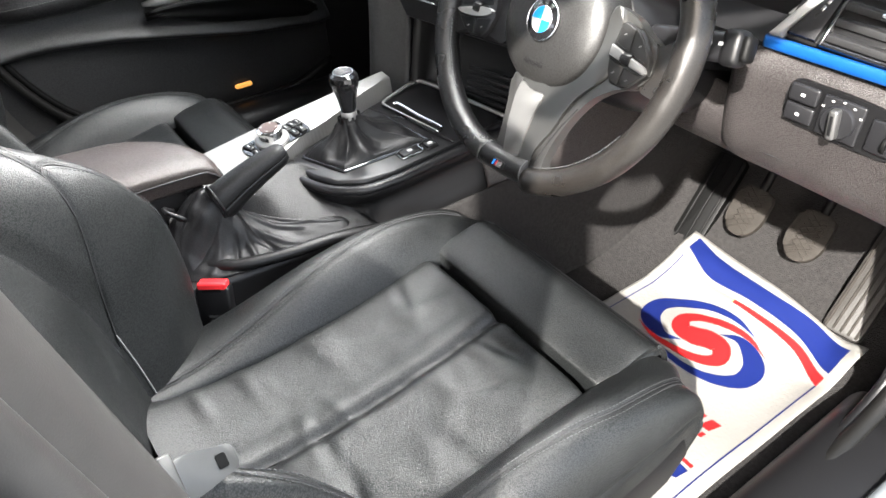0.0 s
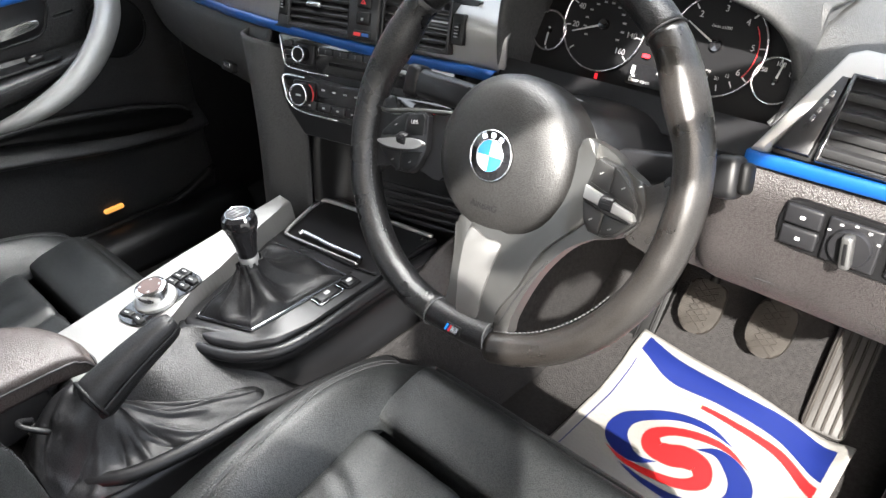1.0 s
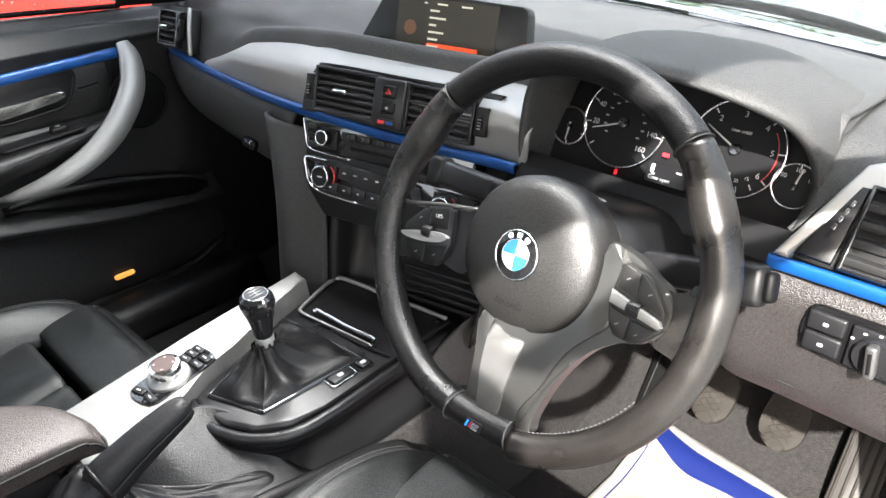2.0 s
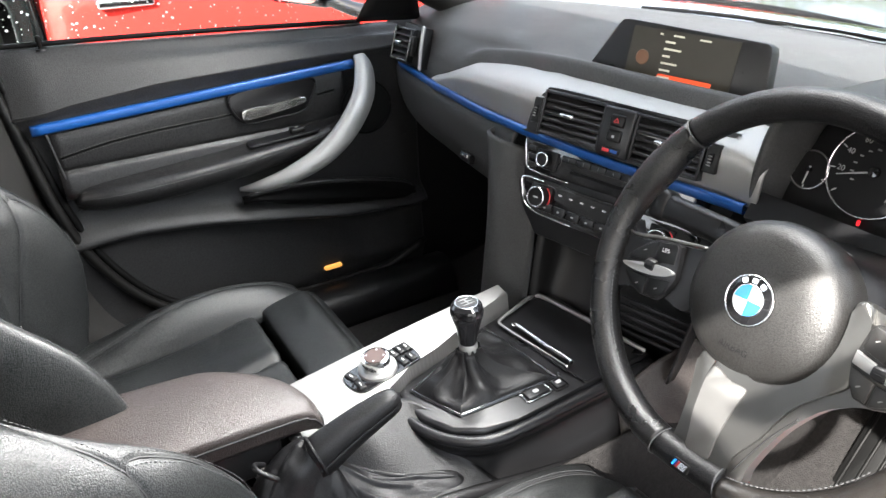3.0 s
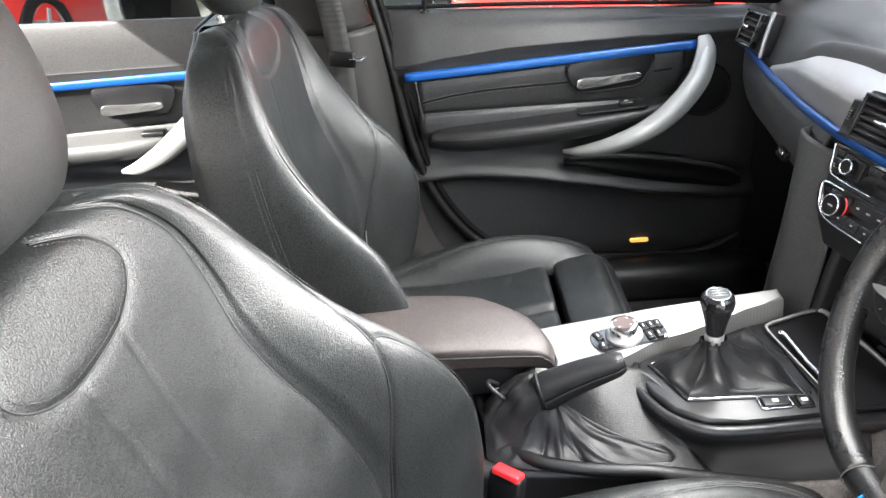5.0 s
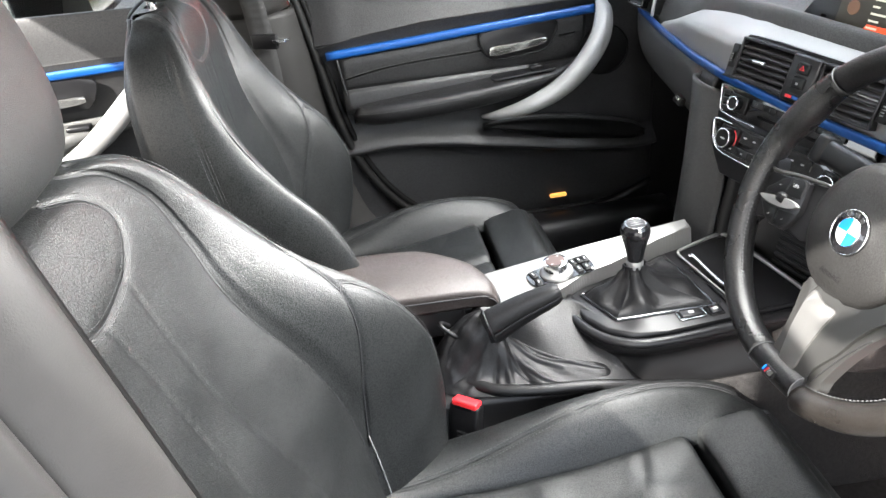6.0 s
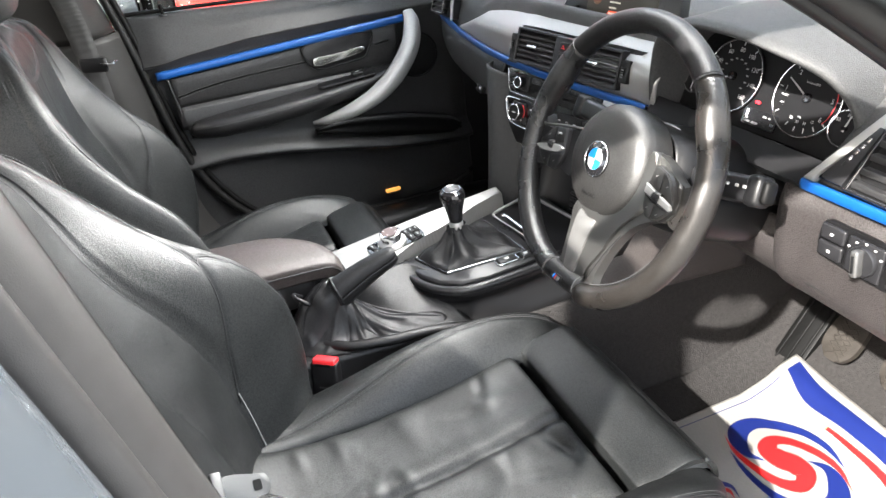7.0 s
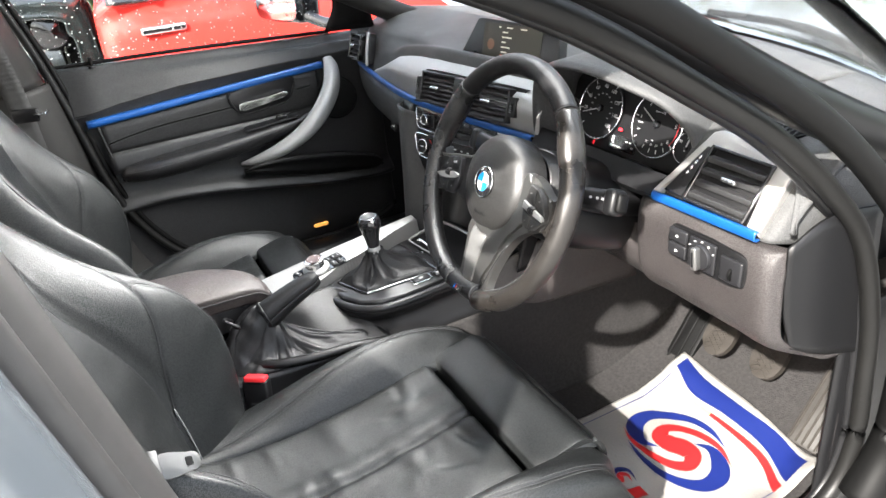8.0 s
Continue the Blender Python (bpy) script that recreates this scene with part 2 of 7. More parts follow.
GLOSS = mat("gloss_black", (0.008, 0.008, 0.009), 0.08, coat=0.6, mottle=0.2, mottle_size=0.04, rough_var=0.03)
SATIN = mat("satin_black", (0.010, 0.010, 0.011), 0.32, spec=0.3, mottle=0.2, mottle_size=0.04, rough_var=0.05)
SILVER = mat("satin_aluminium", (0.325, 0.321, 0.311), 0.42, metal=0.75, grain=0.25, grain_size=0.0012, kind="weave", mottle=0.05, mottle_size=0.05)
SILVER_PLAIN = mat("silver_paint", (0.33, 0.33, 0.325), 0.46, metal=0.7, mottle=0.08, mottle_size=0.04, grain=0.05, grain_size=0.0008)
CHROME = mat("chrome", (0.8, 0.8, 0.8), 0.14, metal=1.0, mottle=0.05, mottle_size=0.02, rough_var=0.04)
BLUE = mat("satin_blue_metal", (0.004, 0.062, 0.25), 0.38, metal=0.3, mottle=0.1, mottle_size=0.03, coat=0.3)
CARPET = mat("dark_carpet", (0.019, 0.018, 0.0177), 0.95, grain=1.0, grain_size=0.0025, mottle=0.65, mottle_size=0.006, spec=0.08)
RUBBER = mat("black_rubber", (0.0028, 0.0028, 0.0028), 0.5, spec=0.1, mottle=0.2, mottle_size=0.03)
PILLAR = mat("pale_pillar_rubber", (0.046, 0.043, 0.041), 0.45, mottle=0.2, mottle_size=0.02, grain=0.2, grain_size=0.001)
SEAL = mat("door_seal_rubber", (0.0050, 0.0049, 0.0047), 0.45, spec=0.2, mottle=0.2, mottle_size=0.03, grain=0.2, grain_size=0.001)
PEDAL = mat("dusty_pedal_rubber", (0.018, 0.0155, 0.013), 0.7, spec=0.2, grain=0.5, grain_size=0.002, mottle=0.4, mottle_size=0.015)
PAPER = mat("white_coated_paper", (0.150, 0.1455, 0.136), 0.42, grain=0.25, grain_size=0.006, mottle=0.05, mottle_size=0.05)
INK_BLUE = mat("blue_ink", (0.005, 0.010, 0.066), 0.3, mottle=0.1, mottle_size=0.03)
INK_RED = mat("red_ink", (0.25, 0.009, 0.010), 0.3, mottle=0.1, mottle_size=0.03)
INK_ORANGE = mat("orange_ink", (0.6, 0.25, 0.1), 0.4)
RED_PLASTIC = mat("red_plastic", (0.6, 0.02, 0.025), 0.35, mottle=0.08, mottle_size=0.02)
WHITE = mat("white_print", (0.38, 0.38, 0.38), 0.5)
GREY_PRINT = mat("grey_print", (0.20, 0.20, 0.20), 0.5)
RED_PRINT = glow("red_lamp", (0.8, 0.02, 0.03), 0.35)
DIAL = mat("dial_black", (0.007, 0.007, 0.0075), 0.4, spec=0.15, mottle=0.2, mottle_size=0.02)
BODY = mat("grey_car_paint", (0.16, 0.176, 0.19), 0.25, metal=0.35, coat=1.0, mottle=0.06, mottle_size=0.3)
BODY_DARK = mat("dark_door_frame_paint", (0.0025, 0.0025, 0.0027), 0.34, spec=0.25, mottle=0.15, mottle_size=0.1)
HEADLINER = mat("grey_headliner", (0.22, 0.22, 0.21), 0.95, grain=0.4, grain_size=0.002, mottle=0.08, mottle_size=0.05)
RED_PAINT = mat("red_car_paint", (0.52, 0.028, 0.022), 0.2, coat=0.5, mottle=0.08, mottle_size=0.4)
ASPHALT = mat("pale_asphalt", (0.2, 0.2, 0.195), 0.75, grain=0.6, grain_size=0.01, mottle=0.35, mottle_size=0.4)
# black armrest trim coloured lighter, so the sun on it is in the colour
SUNLIT_TRIM = mat("sunlit_door_trim", (0.05, 0.051, 0.05), 0.5, grain=0.4, grain_size=0.0015, kind="leather", mottle=0.15, mottle_size=0.05)


def glass_mat(name, color, rough=0.0):
    m = bpy.data.materials.new(name)
    m.use_nodes = True
    nt = m.node_tree
    b = nt.nodes["Principled BSDF"]
    b.inputs["Base Color"].default_value = (*color, 1)
    b.inputs["Roughness"].default_value, b.inputs["IOR"].default_value = rough, 1.45
    b.inputs["Transmission Weight"].default_value = 1.0
    return m


GLASS = glass_mat("window_glass", (0.95, 0.97, 0.96))

# ---- ground and the car's shell ----
raw("ground", [(-400, -400, 0), (400, -400, 0), (400, 400, 0), (-400, 400, 0)], [(0, 1, 2, 3)], ASPHALT, smooth=False)
tagged(bpy.data.objects["ground"], "grey tarmac of a parking yard", "ground", kind="structure")

shell = thing("car_shell", (0, 0, 0.12), "dark grey car body round the open driver's doorway", "car body", kind="structure")


def arc_line(x, pts):
    return [(x, y, z) for y, z in pts]


# carpeted floor, rising to the bulkhead in front
sheet("floor", [[(x, y, z) for x in (-0.78, -0.4, 0.0, 0.4, 0.70)] for y, z in
                ((-1.6, 0.2), (-0.4, 0.2), (0.2, 0.2), (0.36, 0.205), (0.48, 0.25), (0.6, 0.36), (0.68, 0.5), (0.70, 0.8))],
      CARPET, None, nu=60, nv=24, thick=0.02)
tagged(bpy.data.objects["floor"], "worn dark grey carpet in the footwells", "floor", kind="structure")
# roof with its lining; front row runs past the glass to shade the dash
sheet("roof", [[(x, y, z - 0.05 * (x / 0.62) ** 2) for x in (-0.62, -0.3, 0, 0.3, 0.62)] for y, z in
               ((-1.42, 1.27), (-1.1, 1.33), (-0.7, 1.35), (-0.15, 1.30), (0.04, 1.235))], HEADLINER, shell, "grey fabric roof lining", nu=20, nv=14, thick=0.03, flip=True)
# front pillars and roof rails
for sx, nm in ((-1, "passenger"), (1, "driver")):
    tube("roof_rail", [(sx * 0.69, 0.40, 0.845), (sx * 0.68, 0.2, 0.95), (sx * 0.66, -0.1, 1.12), (sx * 0.64, -0.4, 1.27), (sx * 0.63, -0.8, 1.31), (sx * 0.63, -1.4, 1.25)],
         (0.030, 0.028, 0.030, 0.034, 0.034, 0.034), BODY_DARK if sx > 0 else TRIM_GREY, shell, "dark pillar and roof rail", n=60, m=16)
# driver's doorway: sill, centre pillar, seals
door_line = [(-0.53, 1.2), (-0.30, 1.165), (-0.12, 1.094), (0.06, 0.984), (0.152, 0.920), (0.243, 0.840), (0.320, 0.750), (0.368, 0.62), (0.385, 0.5), (0.39, 0.387), (0.35, 0.30), (0.22, 0.262), (0.0, 0.255), (-0.35, 0.262)]
tube("door_seal", arc_line(0.715, door_line), 0.0125, SEAL, shell, "grey rubber door seal", n=140, m=12)
tube("inner_pillar_trim", arc_line(0.700, [(y - 0.006, z - 0.006) for y, z in door_line]), 0.008, PLASTIC, shell, "black pillar trim edge", n=140, m=10)
tube("door_frame", [(0.752, y + 0.026, z + 0.016) for y, z in door_line[:11]], (0.015, 0.015, 0.015, 0.019, 0.034), RUBBER, shell, "black front pillar beside the seal", n=100, m=16)
sheet("sill_panel", [[(0.66, y, 0.2), (0.675, y, 0.25), (0.70, y, 0.268), (0.76, y, 0.262), (0.80, y, 0.235), (0.83, y, 0.16)] for y in (-0.6, -0.2, 0.15, 0.36)],
      PLASTIC, shell, "black plastic door sill", nu=10, nv=30, flip=True)
tube("sill_edge", [(0.785, -0.55, 0.262), (0.785, 0.1, 0.262), (0.79, 0.34, 0.27)], 0.012, BODY, shell, "grey painted sill edge", n=20)
# centre pillar beside the driver's seat
def pillar_y(z):
    return -0.517 - 0.19 * (z - 0.76)


PZ = (0.26, 0.5, 0.76, 0.95, 1.1, 1.24)
sheet("centre_pillar", [[(x, pillar_y(z) + d, z) for x, d in ((0.618, -0.09), (0.621, -0.03), (0.628, 0.0), (0.638, 0.010), (0.655, 0.006), (0.668, -0.004), (0.673, -0.012), (0.677, -0.006), (0.686, -0.003), (0.692, -0.012), (0.694, -0.05))] for z in PZ], PILLAR, shell, "grey pillar trim with a rubber seal", nu=24, nv=90, thick=0.003)
tube("pillar_edge_seal", [(0.631, pillar_y(z) + 0.005, z) for z in PZ], 0.0065, SEAL, shell, "black rubber edge of the pillar trim", n=60, m=10)
tube("seal_channel", [(0.700, pillar_y(z) - 0.034, z) for z in PZ], 0.014, RUBBER, shell, "black channel beside the seal", n=40)
sheet("pillar_skin", [[(x, pillar_y(z) + d, z) for x, d in ((0.706, -0.060), (0.707, -0.032), (0.713, -0.023), (0.740, -0.028), (0.778, -0.052), (0.797, -0.12))] for z in PZ], BODY, shell, "grey painted pillar skin", nu=24, nv=30, thick=0.01)
# closed rear door behind the driver, with its window opening
sheet("rear_door_driver_side", [[(0.80, y, 0.2), (0.83, y, 0.5), (0.80, y, 0.80), (0.77, y, 0.86)] for y in (-0.72, -1.2, -1.8)], BODY, shell, "grey rear door", nu=8, nv=12, thick=0.06)
tube("rear_roof_pillar", [(0.77, -1.75, 0.86), (0.70, -1.6, 1.1), (0.63, -1.35, 1.27)], 0.05, BODY_DARK, shell, "dark rear pillar", n=20)
# bulkhead below the windscreen, bonnet and wings
sheet("bonnet", [[(x, y, z - 0.10 * (x / 0.8) ** 4) for x in (-0.85, -0.6, -0.3, 0, 0.3, 0.6, 0.85)] for y, z in ((0.72, 0.86), (1.0, 0.86), (1.5, 0.82), (1.85, 0.72), (1.95, 0.5))],
      BODY, shell, "grey bonnet", nu=24, nv=30, thick=0.02, flip=True)
for sx in (-1, 1):
    sheet("front_wing", [[(sx * 0.80, y, 0.80), (sx * 0.87, y, 0.70), (sx * 0.9, y, 0.5), (sx * 0.88, y, 0.25)] for y in (0.42, 0.9, 1.5, 1.9)], BODY, shell, "grey front wing", nu=12, nv=12, thick=0.02, flip=sx > 0)
# windscreen and cowl
ws = sheet("windscreen", [[(x, y - 0.22 * (x / 0.7) ** 2 * f, z) for x in (-0.68, -0.35, 0, 0.35, 0.68)] for y, z, f in ((0.72, 0.86, 1.0), (0.42, 1.03, 0.7), (0.12, 1.18, 0.5), (-0.12, 1.28, 0.3))],
           GLASS, shell, "clear windscreen", nu=16, nv=16, thick=0.004)
ws.visible_shadow = False
sheet("cowl", [[(x, y - 0.2 * (x / 0.7) ** 2, z) for x in (-0.74, -0.35, 0, 0.35, 0.74)] for y, z in ((0.66, 0.845), (0.72, 0.84), (0.80, 0.85))], PLASTIC, shell, "black plastic cowl under the wipers", nu=8, nv=16)
for x0, x1 in ((-0.45, 0.12), (0.05, 0.55)):
    tube("wiper", [(x0, 0.74 - 0.2 * (x0 / 0.7) ** 2, 0.885), ((x0 + x1) / 2, 0.72, 0.885), (x1, 0.72 - 0.2 * (x1 / 0.7) ** 2, 0.875)], 0.008, RUBBER, shell, "black wiper blade", n=20, m=8)
# tail of the cabin
sheet("rear_bulkhead", [[(x, y, z) for x in (-0.72, 0, 0.72)] for y, z in ((-1.45, 0.2), (-1.5, 0.5), (-1.62, 0.9), (-1.9, 0.95))], CARPET, shell, "dark rear bulkhead", nu=10, nv=6)

# ---- dashboard ----
dash = thing("dashboard", (0, 0.35, 0.6), "black soft dashboard with silver and blue trim bands", "dashboard")


def curve(x, pairs):
    """A value read off a smooth line through pairs of x and value."""
    xs, vs = zip(*pairs)
    return float(np.interp(x, xs, vs))


FRONT = ((-0.78, 0.262), (-0.69, 0.222), (-0.48, 0.183), (-0.275, 0.146), (-0.135, 0.130), (0.0, 0.153), (0.19, 0.190), (0.5, 0.190), (0.72, 0.189))
BAND_Z = ((-0.78, 0.768), (-0.69, 0.765), (-0.48, 0.770), (-0.275, 0.783), (-0.135, 0.792), (0.0, 0.785), (0.19, 0.781), (0.5, 0.778), (0.72, 0.784))


def band(x, dy=0.0, dz=0.0):
    return (x, curve(x, FRONT) + dy, curve(x, BAND_Z) + dz)


SILVER_TOP = ((-0.52, 0.008), (-0.46, 0.026), (-0.38, 0.050), (-0.30, 0.060), (-0.22, 0.066), (-0.12, 0.070), (0.0, 0.074), (0.12, 0.075), (0.19, 0.074), (0.206, 0.06))


def pad_row(x):
    """The top pad at one x: from the trim's upper edge back to the windscreen."""
    yf, zb, end = curve(x, FRONT), curve(x, BAND_Z), 0.2 * (x / 0.7) ** 2
    h = curve(x, SILVER_TOP) if -0.52 <= x <= 0.206 else 0.0
    k = min(1, h / 0.07)
    out = max(0.0, min(1.0, (-x - 0.44) / 0.12))          # 1 at the outer vent
    y0, z0 = yf + 0.012 + 0.045 * k, zb + h + 0.004
    zr = 0.848 + 0.010 * math.exp(-((x + 0.30) / 0.2) ** 2)
    return [(x, y0, z0 - 0.012), (x, y0 + 0.002, z0), (x, y0 + 0.014, z0 + (0.018 if out < 0.5 else 0.030)), (x, y0 + 0.04, max(z0 + 0.012, zr - 0.012 + 0.004 * out)), (x, y0 + 0.075, zr + 0.008), (x, 0.5 * (y0 + 0.68 - end), 0.872), (x, 0.68 - end, 0.868)]


sheet("top_pad", [pad_row(x) for x in (-0.80, -0.74, -0.68, -0.62, -0.56, -0.50, -0.44, -0.38, -0.30, -0.22, -0.14, -0.06, 0.02, 0.10, 0.16, 0.20)], DASH, dash, "black grained soft top pad", nu=80, nv=44, thick=0.006, flip=True)
sheet("top_pad", [[(x, 0.275, 0.80), (x, 0.285, 0.88), (x, 0.33, 0.885), (x, 0.45, 0.878), (x, 0.68 - 0.2 * (x / 0.7) ** 2, 0.868)] for x in (0.198, 0.3, 0.4, 0.502)], DASH, dash, "black soft pad behind the hood", nu=16, nv=24, thick=0.006, flip=True)
rows = []
for x in (0.50, 0.53, 0.56, 0.60, 0.64, 0.67, 0.70):
    end = 0.2 * (x / 0.7) ** 2
    h = curve(x, ((0.494, 0.010), (0.51, 0.040), (0.53, 0.064), (0.56, 0.071), (0.64, 0.071), (0.668, 0.066), (0.68, 0.03), (0.71, 0.0)))
    k = h / 0.071
    rows.append([band(x, 0.012 + 0.050 * k, h - 0.004), band(x, 0.014 + 0.052 * k, h + 0.004), (x, 0.285, 0.862), (x, 0.32, 0.870), (x, 0.44 - end / 2, 0.873), (x, 0.68 - end, 0.868)])
sheet("top_pad", rows, DASH, dash, "black soft pad at the driver's end", nu=30, nv=30, thick=0.006, flip=True)

# glovebox side below the blue band
rows = [[band(x, 0.004, -0.012), band(x, -0.004, -0.03), band(x, 0.0, -0.075), band(x, 0.02, -0.12), band(x, 0.07, -0.17), band(x, 0.15, -0.20)] for x in (-0.79, -0.68, -0.55, -0.42, -0.30, -0.22, -0.17)]
sheet("glovebox_lid", rows, DASH, dash, "black padded glovebox front", nu=40, nv=24, thick=0.006)
gm = frame_at(band(-0.335, -0.006, -0.097), (1, -0.12, 0.03), (0, 0.25, 1))
gl = plate("glovebox_catch", rect(0.038, 0.016, 0.003), 0.01, gm, PLASTIC, dash, "black glovebox catch", 0.002)
plate("catch_face", rect(0.026, 0.007, 0.001, 0, 0.003), 0.003, at(gm, 0, 0, 0.0025), CHROME, gl, "bright catch lip", 0.001)

# silver trim on the passenger's side and round the centre vents
rows = []
for x in np.linspace(-0.515, 0.206, 22):
    h = curve(x, SILVER_TOP)
    rows.append([band(x, 0.003, 0.0), band(x, 0.004, h * 0.35), band(x, 0.010, h * 0.75), band(x, 0.022 + 0.03 * min(1, h / 0.07), h), band(x, 0.05 + 0.03 * min(1, h / 0.07), h + 0.008)])
sheet("silver_trim", rows, SILVER, dash, "satin silver aluminium trim", nu=60, nv=14, thick=0.004, flip=True)
# blue bands
def blue_band(x0, x1, parent):
    rows = [[band(x, 0.002, 0.004), band(x, -0.004, 0.0045), band(x, -0.006, -0.002), band(x, -0.004, -0.0085), band(x, 0.004, -0.009)] for x in np.linspace(x0, x1, 26)]
    return sheet("blue_band", rows, BLUE, parent, "satin blue metal accent band", nu=60, nv=12, thick=0.002)
blue_band(-0.765, 0.196, dash)
blue_band(0.493, 0.670, dash)


SLAT = mat("vent_slat_plastic", (0.017, 0.017, 0.0175), 0.4, spec=0.4, mottle=0.1, mottle_size=0.03)


def louvre(m, w, h, parent, slats, left_dial=False, right_dial=False, tab=0.0, dial_w=0.014, slat_t=0.0035):
    """An air vent in the frame m (its middle): recess, frame, slats, a dial at one side, a bright tab."""
    x0, x1 = -w / 2 + (dial_w if left_dial else 0), w / 2 - (dial_w if right_dial else 0)
    v = plate("air_vent", rect(x1 - x0, h, 0.004, (x0 + x1) / 2), 0.012, at(m, 0, 0, -0.022), RUBBER, parent, "black air vent")
    t = 0.004
    xm, ws_ = (x0 + x1) / 2, x1 - x0
    for nm, ww, hh, cx, cy in (("vent_frame", ws_, t, xm, h / 2), ("vent_frame", ws_, t, xm, -h / 2), ("vent_frame", t, h + t, x1, 0), ("vent_frame", t, h + t, x0, 0)):
        box(nm, (ww, hh, 0.022), at(m, cx, cy, -0.008), GLOSS if slats < 6 else SATIN, v, bevel=0.0015)
    if left_dial or right_dial:
        cx = (-w / 2 + dial_w / 2) if left_dial else (w / 2 - dial_w / 2)
        box("dial_panel", (dial_w - 0.006, h * 0.62, 0.012), at(m, cx, 0, -0.004), PLASTIC, v, bevel=0.002)
        d = lathe("dial", [(0.0, -0.003), (0.008, -0.003), (0.0085, -0.0015), (0.0085, 0.0015), (0.008, 0.003), (0.0, 0.003)], at(m, cx, 0, -0.003) @ Matrix.Rotation(radians(90), 4, "Y"), RUBBER, v)
        for k in range(5):
            box("dial_rib", (0.005, 0.0016, 0.001), at(m, cx, -0.008 + 0.004 * k * 0.9, 0.005), PIPING if k < 4 else PLASTIC, v, bevel=0.0004, segs=1)
    sm = None
    for k in range(slats):
        cy = -h / 2 + h * (k + 0.75) / (slats + 0.5)
        mm = at(m, (x0 + x1) / 2, cy, -0.008) @ Matrix.Rotation(radians(32), 4, "X")
        if sm is None:
            ob = box("slat", (x1 - x0 - 0.002, slat_t, 0.020), Matrix(), SLAT, v, bevel=0.0012, segs=2)
            sm = ob.data
        else:
            ob = link("slat", sm, None, v)
        ob.matrix_basis = mm
    if tab:
        box("tab", (0.022, 0.006, 0.008), at(m, (x0 + x1) / 2 + tab, 0.002, 0.006) @ Matrix.Rotation(radians(25), 4, "X"), CHROME, v, "bright metal vent tab", bevel=0.002)
    return v


# centre vents, turned to the driver
cm = frame_at((0.018, 0.158, 0.824), (0.974, 0.226, -0.01), (0, 0.30, 0.95))
cv = plate("centre_vent_surround", round_outline([(-0.1505, -0.026), (-0.1465, 0.004), (-0.1310, 0.030), (-0.1130, 0.0365), (0.0, 0.0360), (0.1350, 0.0350), (0.1440, 0.0265), (0.1485, -0.026), (0.1440, -0.0325), (0.0, -0.0325), (-0.1440, -0.0315)], 80), 0.03, at(cm, 0, 0, -0.010), SATIN, dash, "black surround of the centre vents", 0.003)
louvre(at(cm, -0.080, 0.003, 0.005), 0.116, 0.056, cv, 6, left_dial=True, tab=-0.004, dial_w=0.020, slat_t=0.0042)
louvre(at(cm, 0.084, 0.001, 0.005), 0.114, 0.056, cv, 6, right_dial=True, tab=-0.004, dial_w=0.022, slat_t=0.0042)
hz = box("switch_block", (0.047, 0.062, 0.02), at(cm, 0.002, 0.001, 0.002), SATIN, cv, "black switch block between the vents", bevel=0.004)
b1 = box("hazard_switch", (0.021, 0.016, 0.008), at(cm, 0.003, 0.016, 0.011), PLASTIC, hz, "black hazard switch with a red triangle", bevel=0.003)
b2 = box("lock_switch", (0.021, 0.016, 0.008), at(cm, 0.003, -0.003, 0.011), PLASTIC, hz, "black lock switch", bevel=0.003)
b3 = box("temperature_dial", (0.026, 0.009, 0.008), at(cm, 0.003, -0.022, 0.010), PLASTIC, hz, "small red and blue dial", bevel=0.002)
plate("red_half", rect(0.010, 0.004, 0, -0.003, 0), 0.001, at(cm, 0, -0.022, 0.0152), RED_PLASTIC, hz)
plate("blue_half", rect(0.010, 0.004, 0, 0.009, 0), 0.001, at(cm, 0, -0.022, 0.0152), BLUE, hz)
plate("red_triangle", [(0.003 - 0.0042, 0.0135), (0.003 + 0.0042, 0.0135), (0.003, 0.0200)], 0.0005, at(cm, 0, 0, 0.0155), RED_PLASTIC, hz)
plate("triangle_middle", [(0.003 - 0.0018, 0.0148), (0.003 + 0.0018, 0.0148), (0.003, 0.0176)], 0.0003, at(cm, 0, 0, 0.0158), PLASTIC, hz)
plate("lock_mark", rect(0.0035, 0.003, 0, 0.003, -0.004), 0.0006, at(cm, 0, 0, 0.0156), WHITE, hz)

# outer vents
lm = frame_at((-0.619, 0.206, 0.813), (0.99, 0.06, 0.02), (-0.20, 0.30, 0.95))
lv = plate("side_vent_surround", [(-0.05, -0.036), (0.050, -0.036), (0.040, 0.040), (-0.03, 0.044)], 0.02, lm, PLASTIC, dash, "black side vent surround", 0.004)
louvre(at(lm, -0.004, 0.001, 0.012), 0.072, 0.060, lv, 5, right_dial=True, tab=-0.006)
tube("vent_edge", [lm @ Vector(p) for p in ((0.056, -0.04, 0.004), (0.052, 0.0, 0.008), (0.044, 0.042, 0.006))], 0.0035, SILVER_PLAIN, lv, "silver vent edge", n=16)

rm = frame_at((0.584, 0.218, 0.819), (1, 0.045, -0.03), (0, 0.62, 0.78))
sl = plate("silver_trim", [(-0.088, -0.046), (-0.074, -0.046), (-0.040, 0.036), (-0.030, 0.040), (0.058, 0.040), (0.062, 0.036), (0.062, -0.046), (0.084, -0.048), (0.084, 0.050), (0.076, 0.058), (-0.034, 0.060), (-0.046, 0.054)], 0.02, at(rm, 0, 0, 0.003), SILVER, dash, "satin silver trim round the side vent", 0.004, 3)
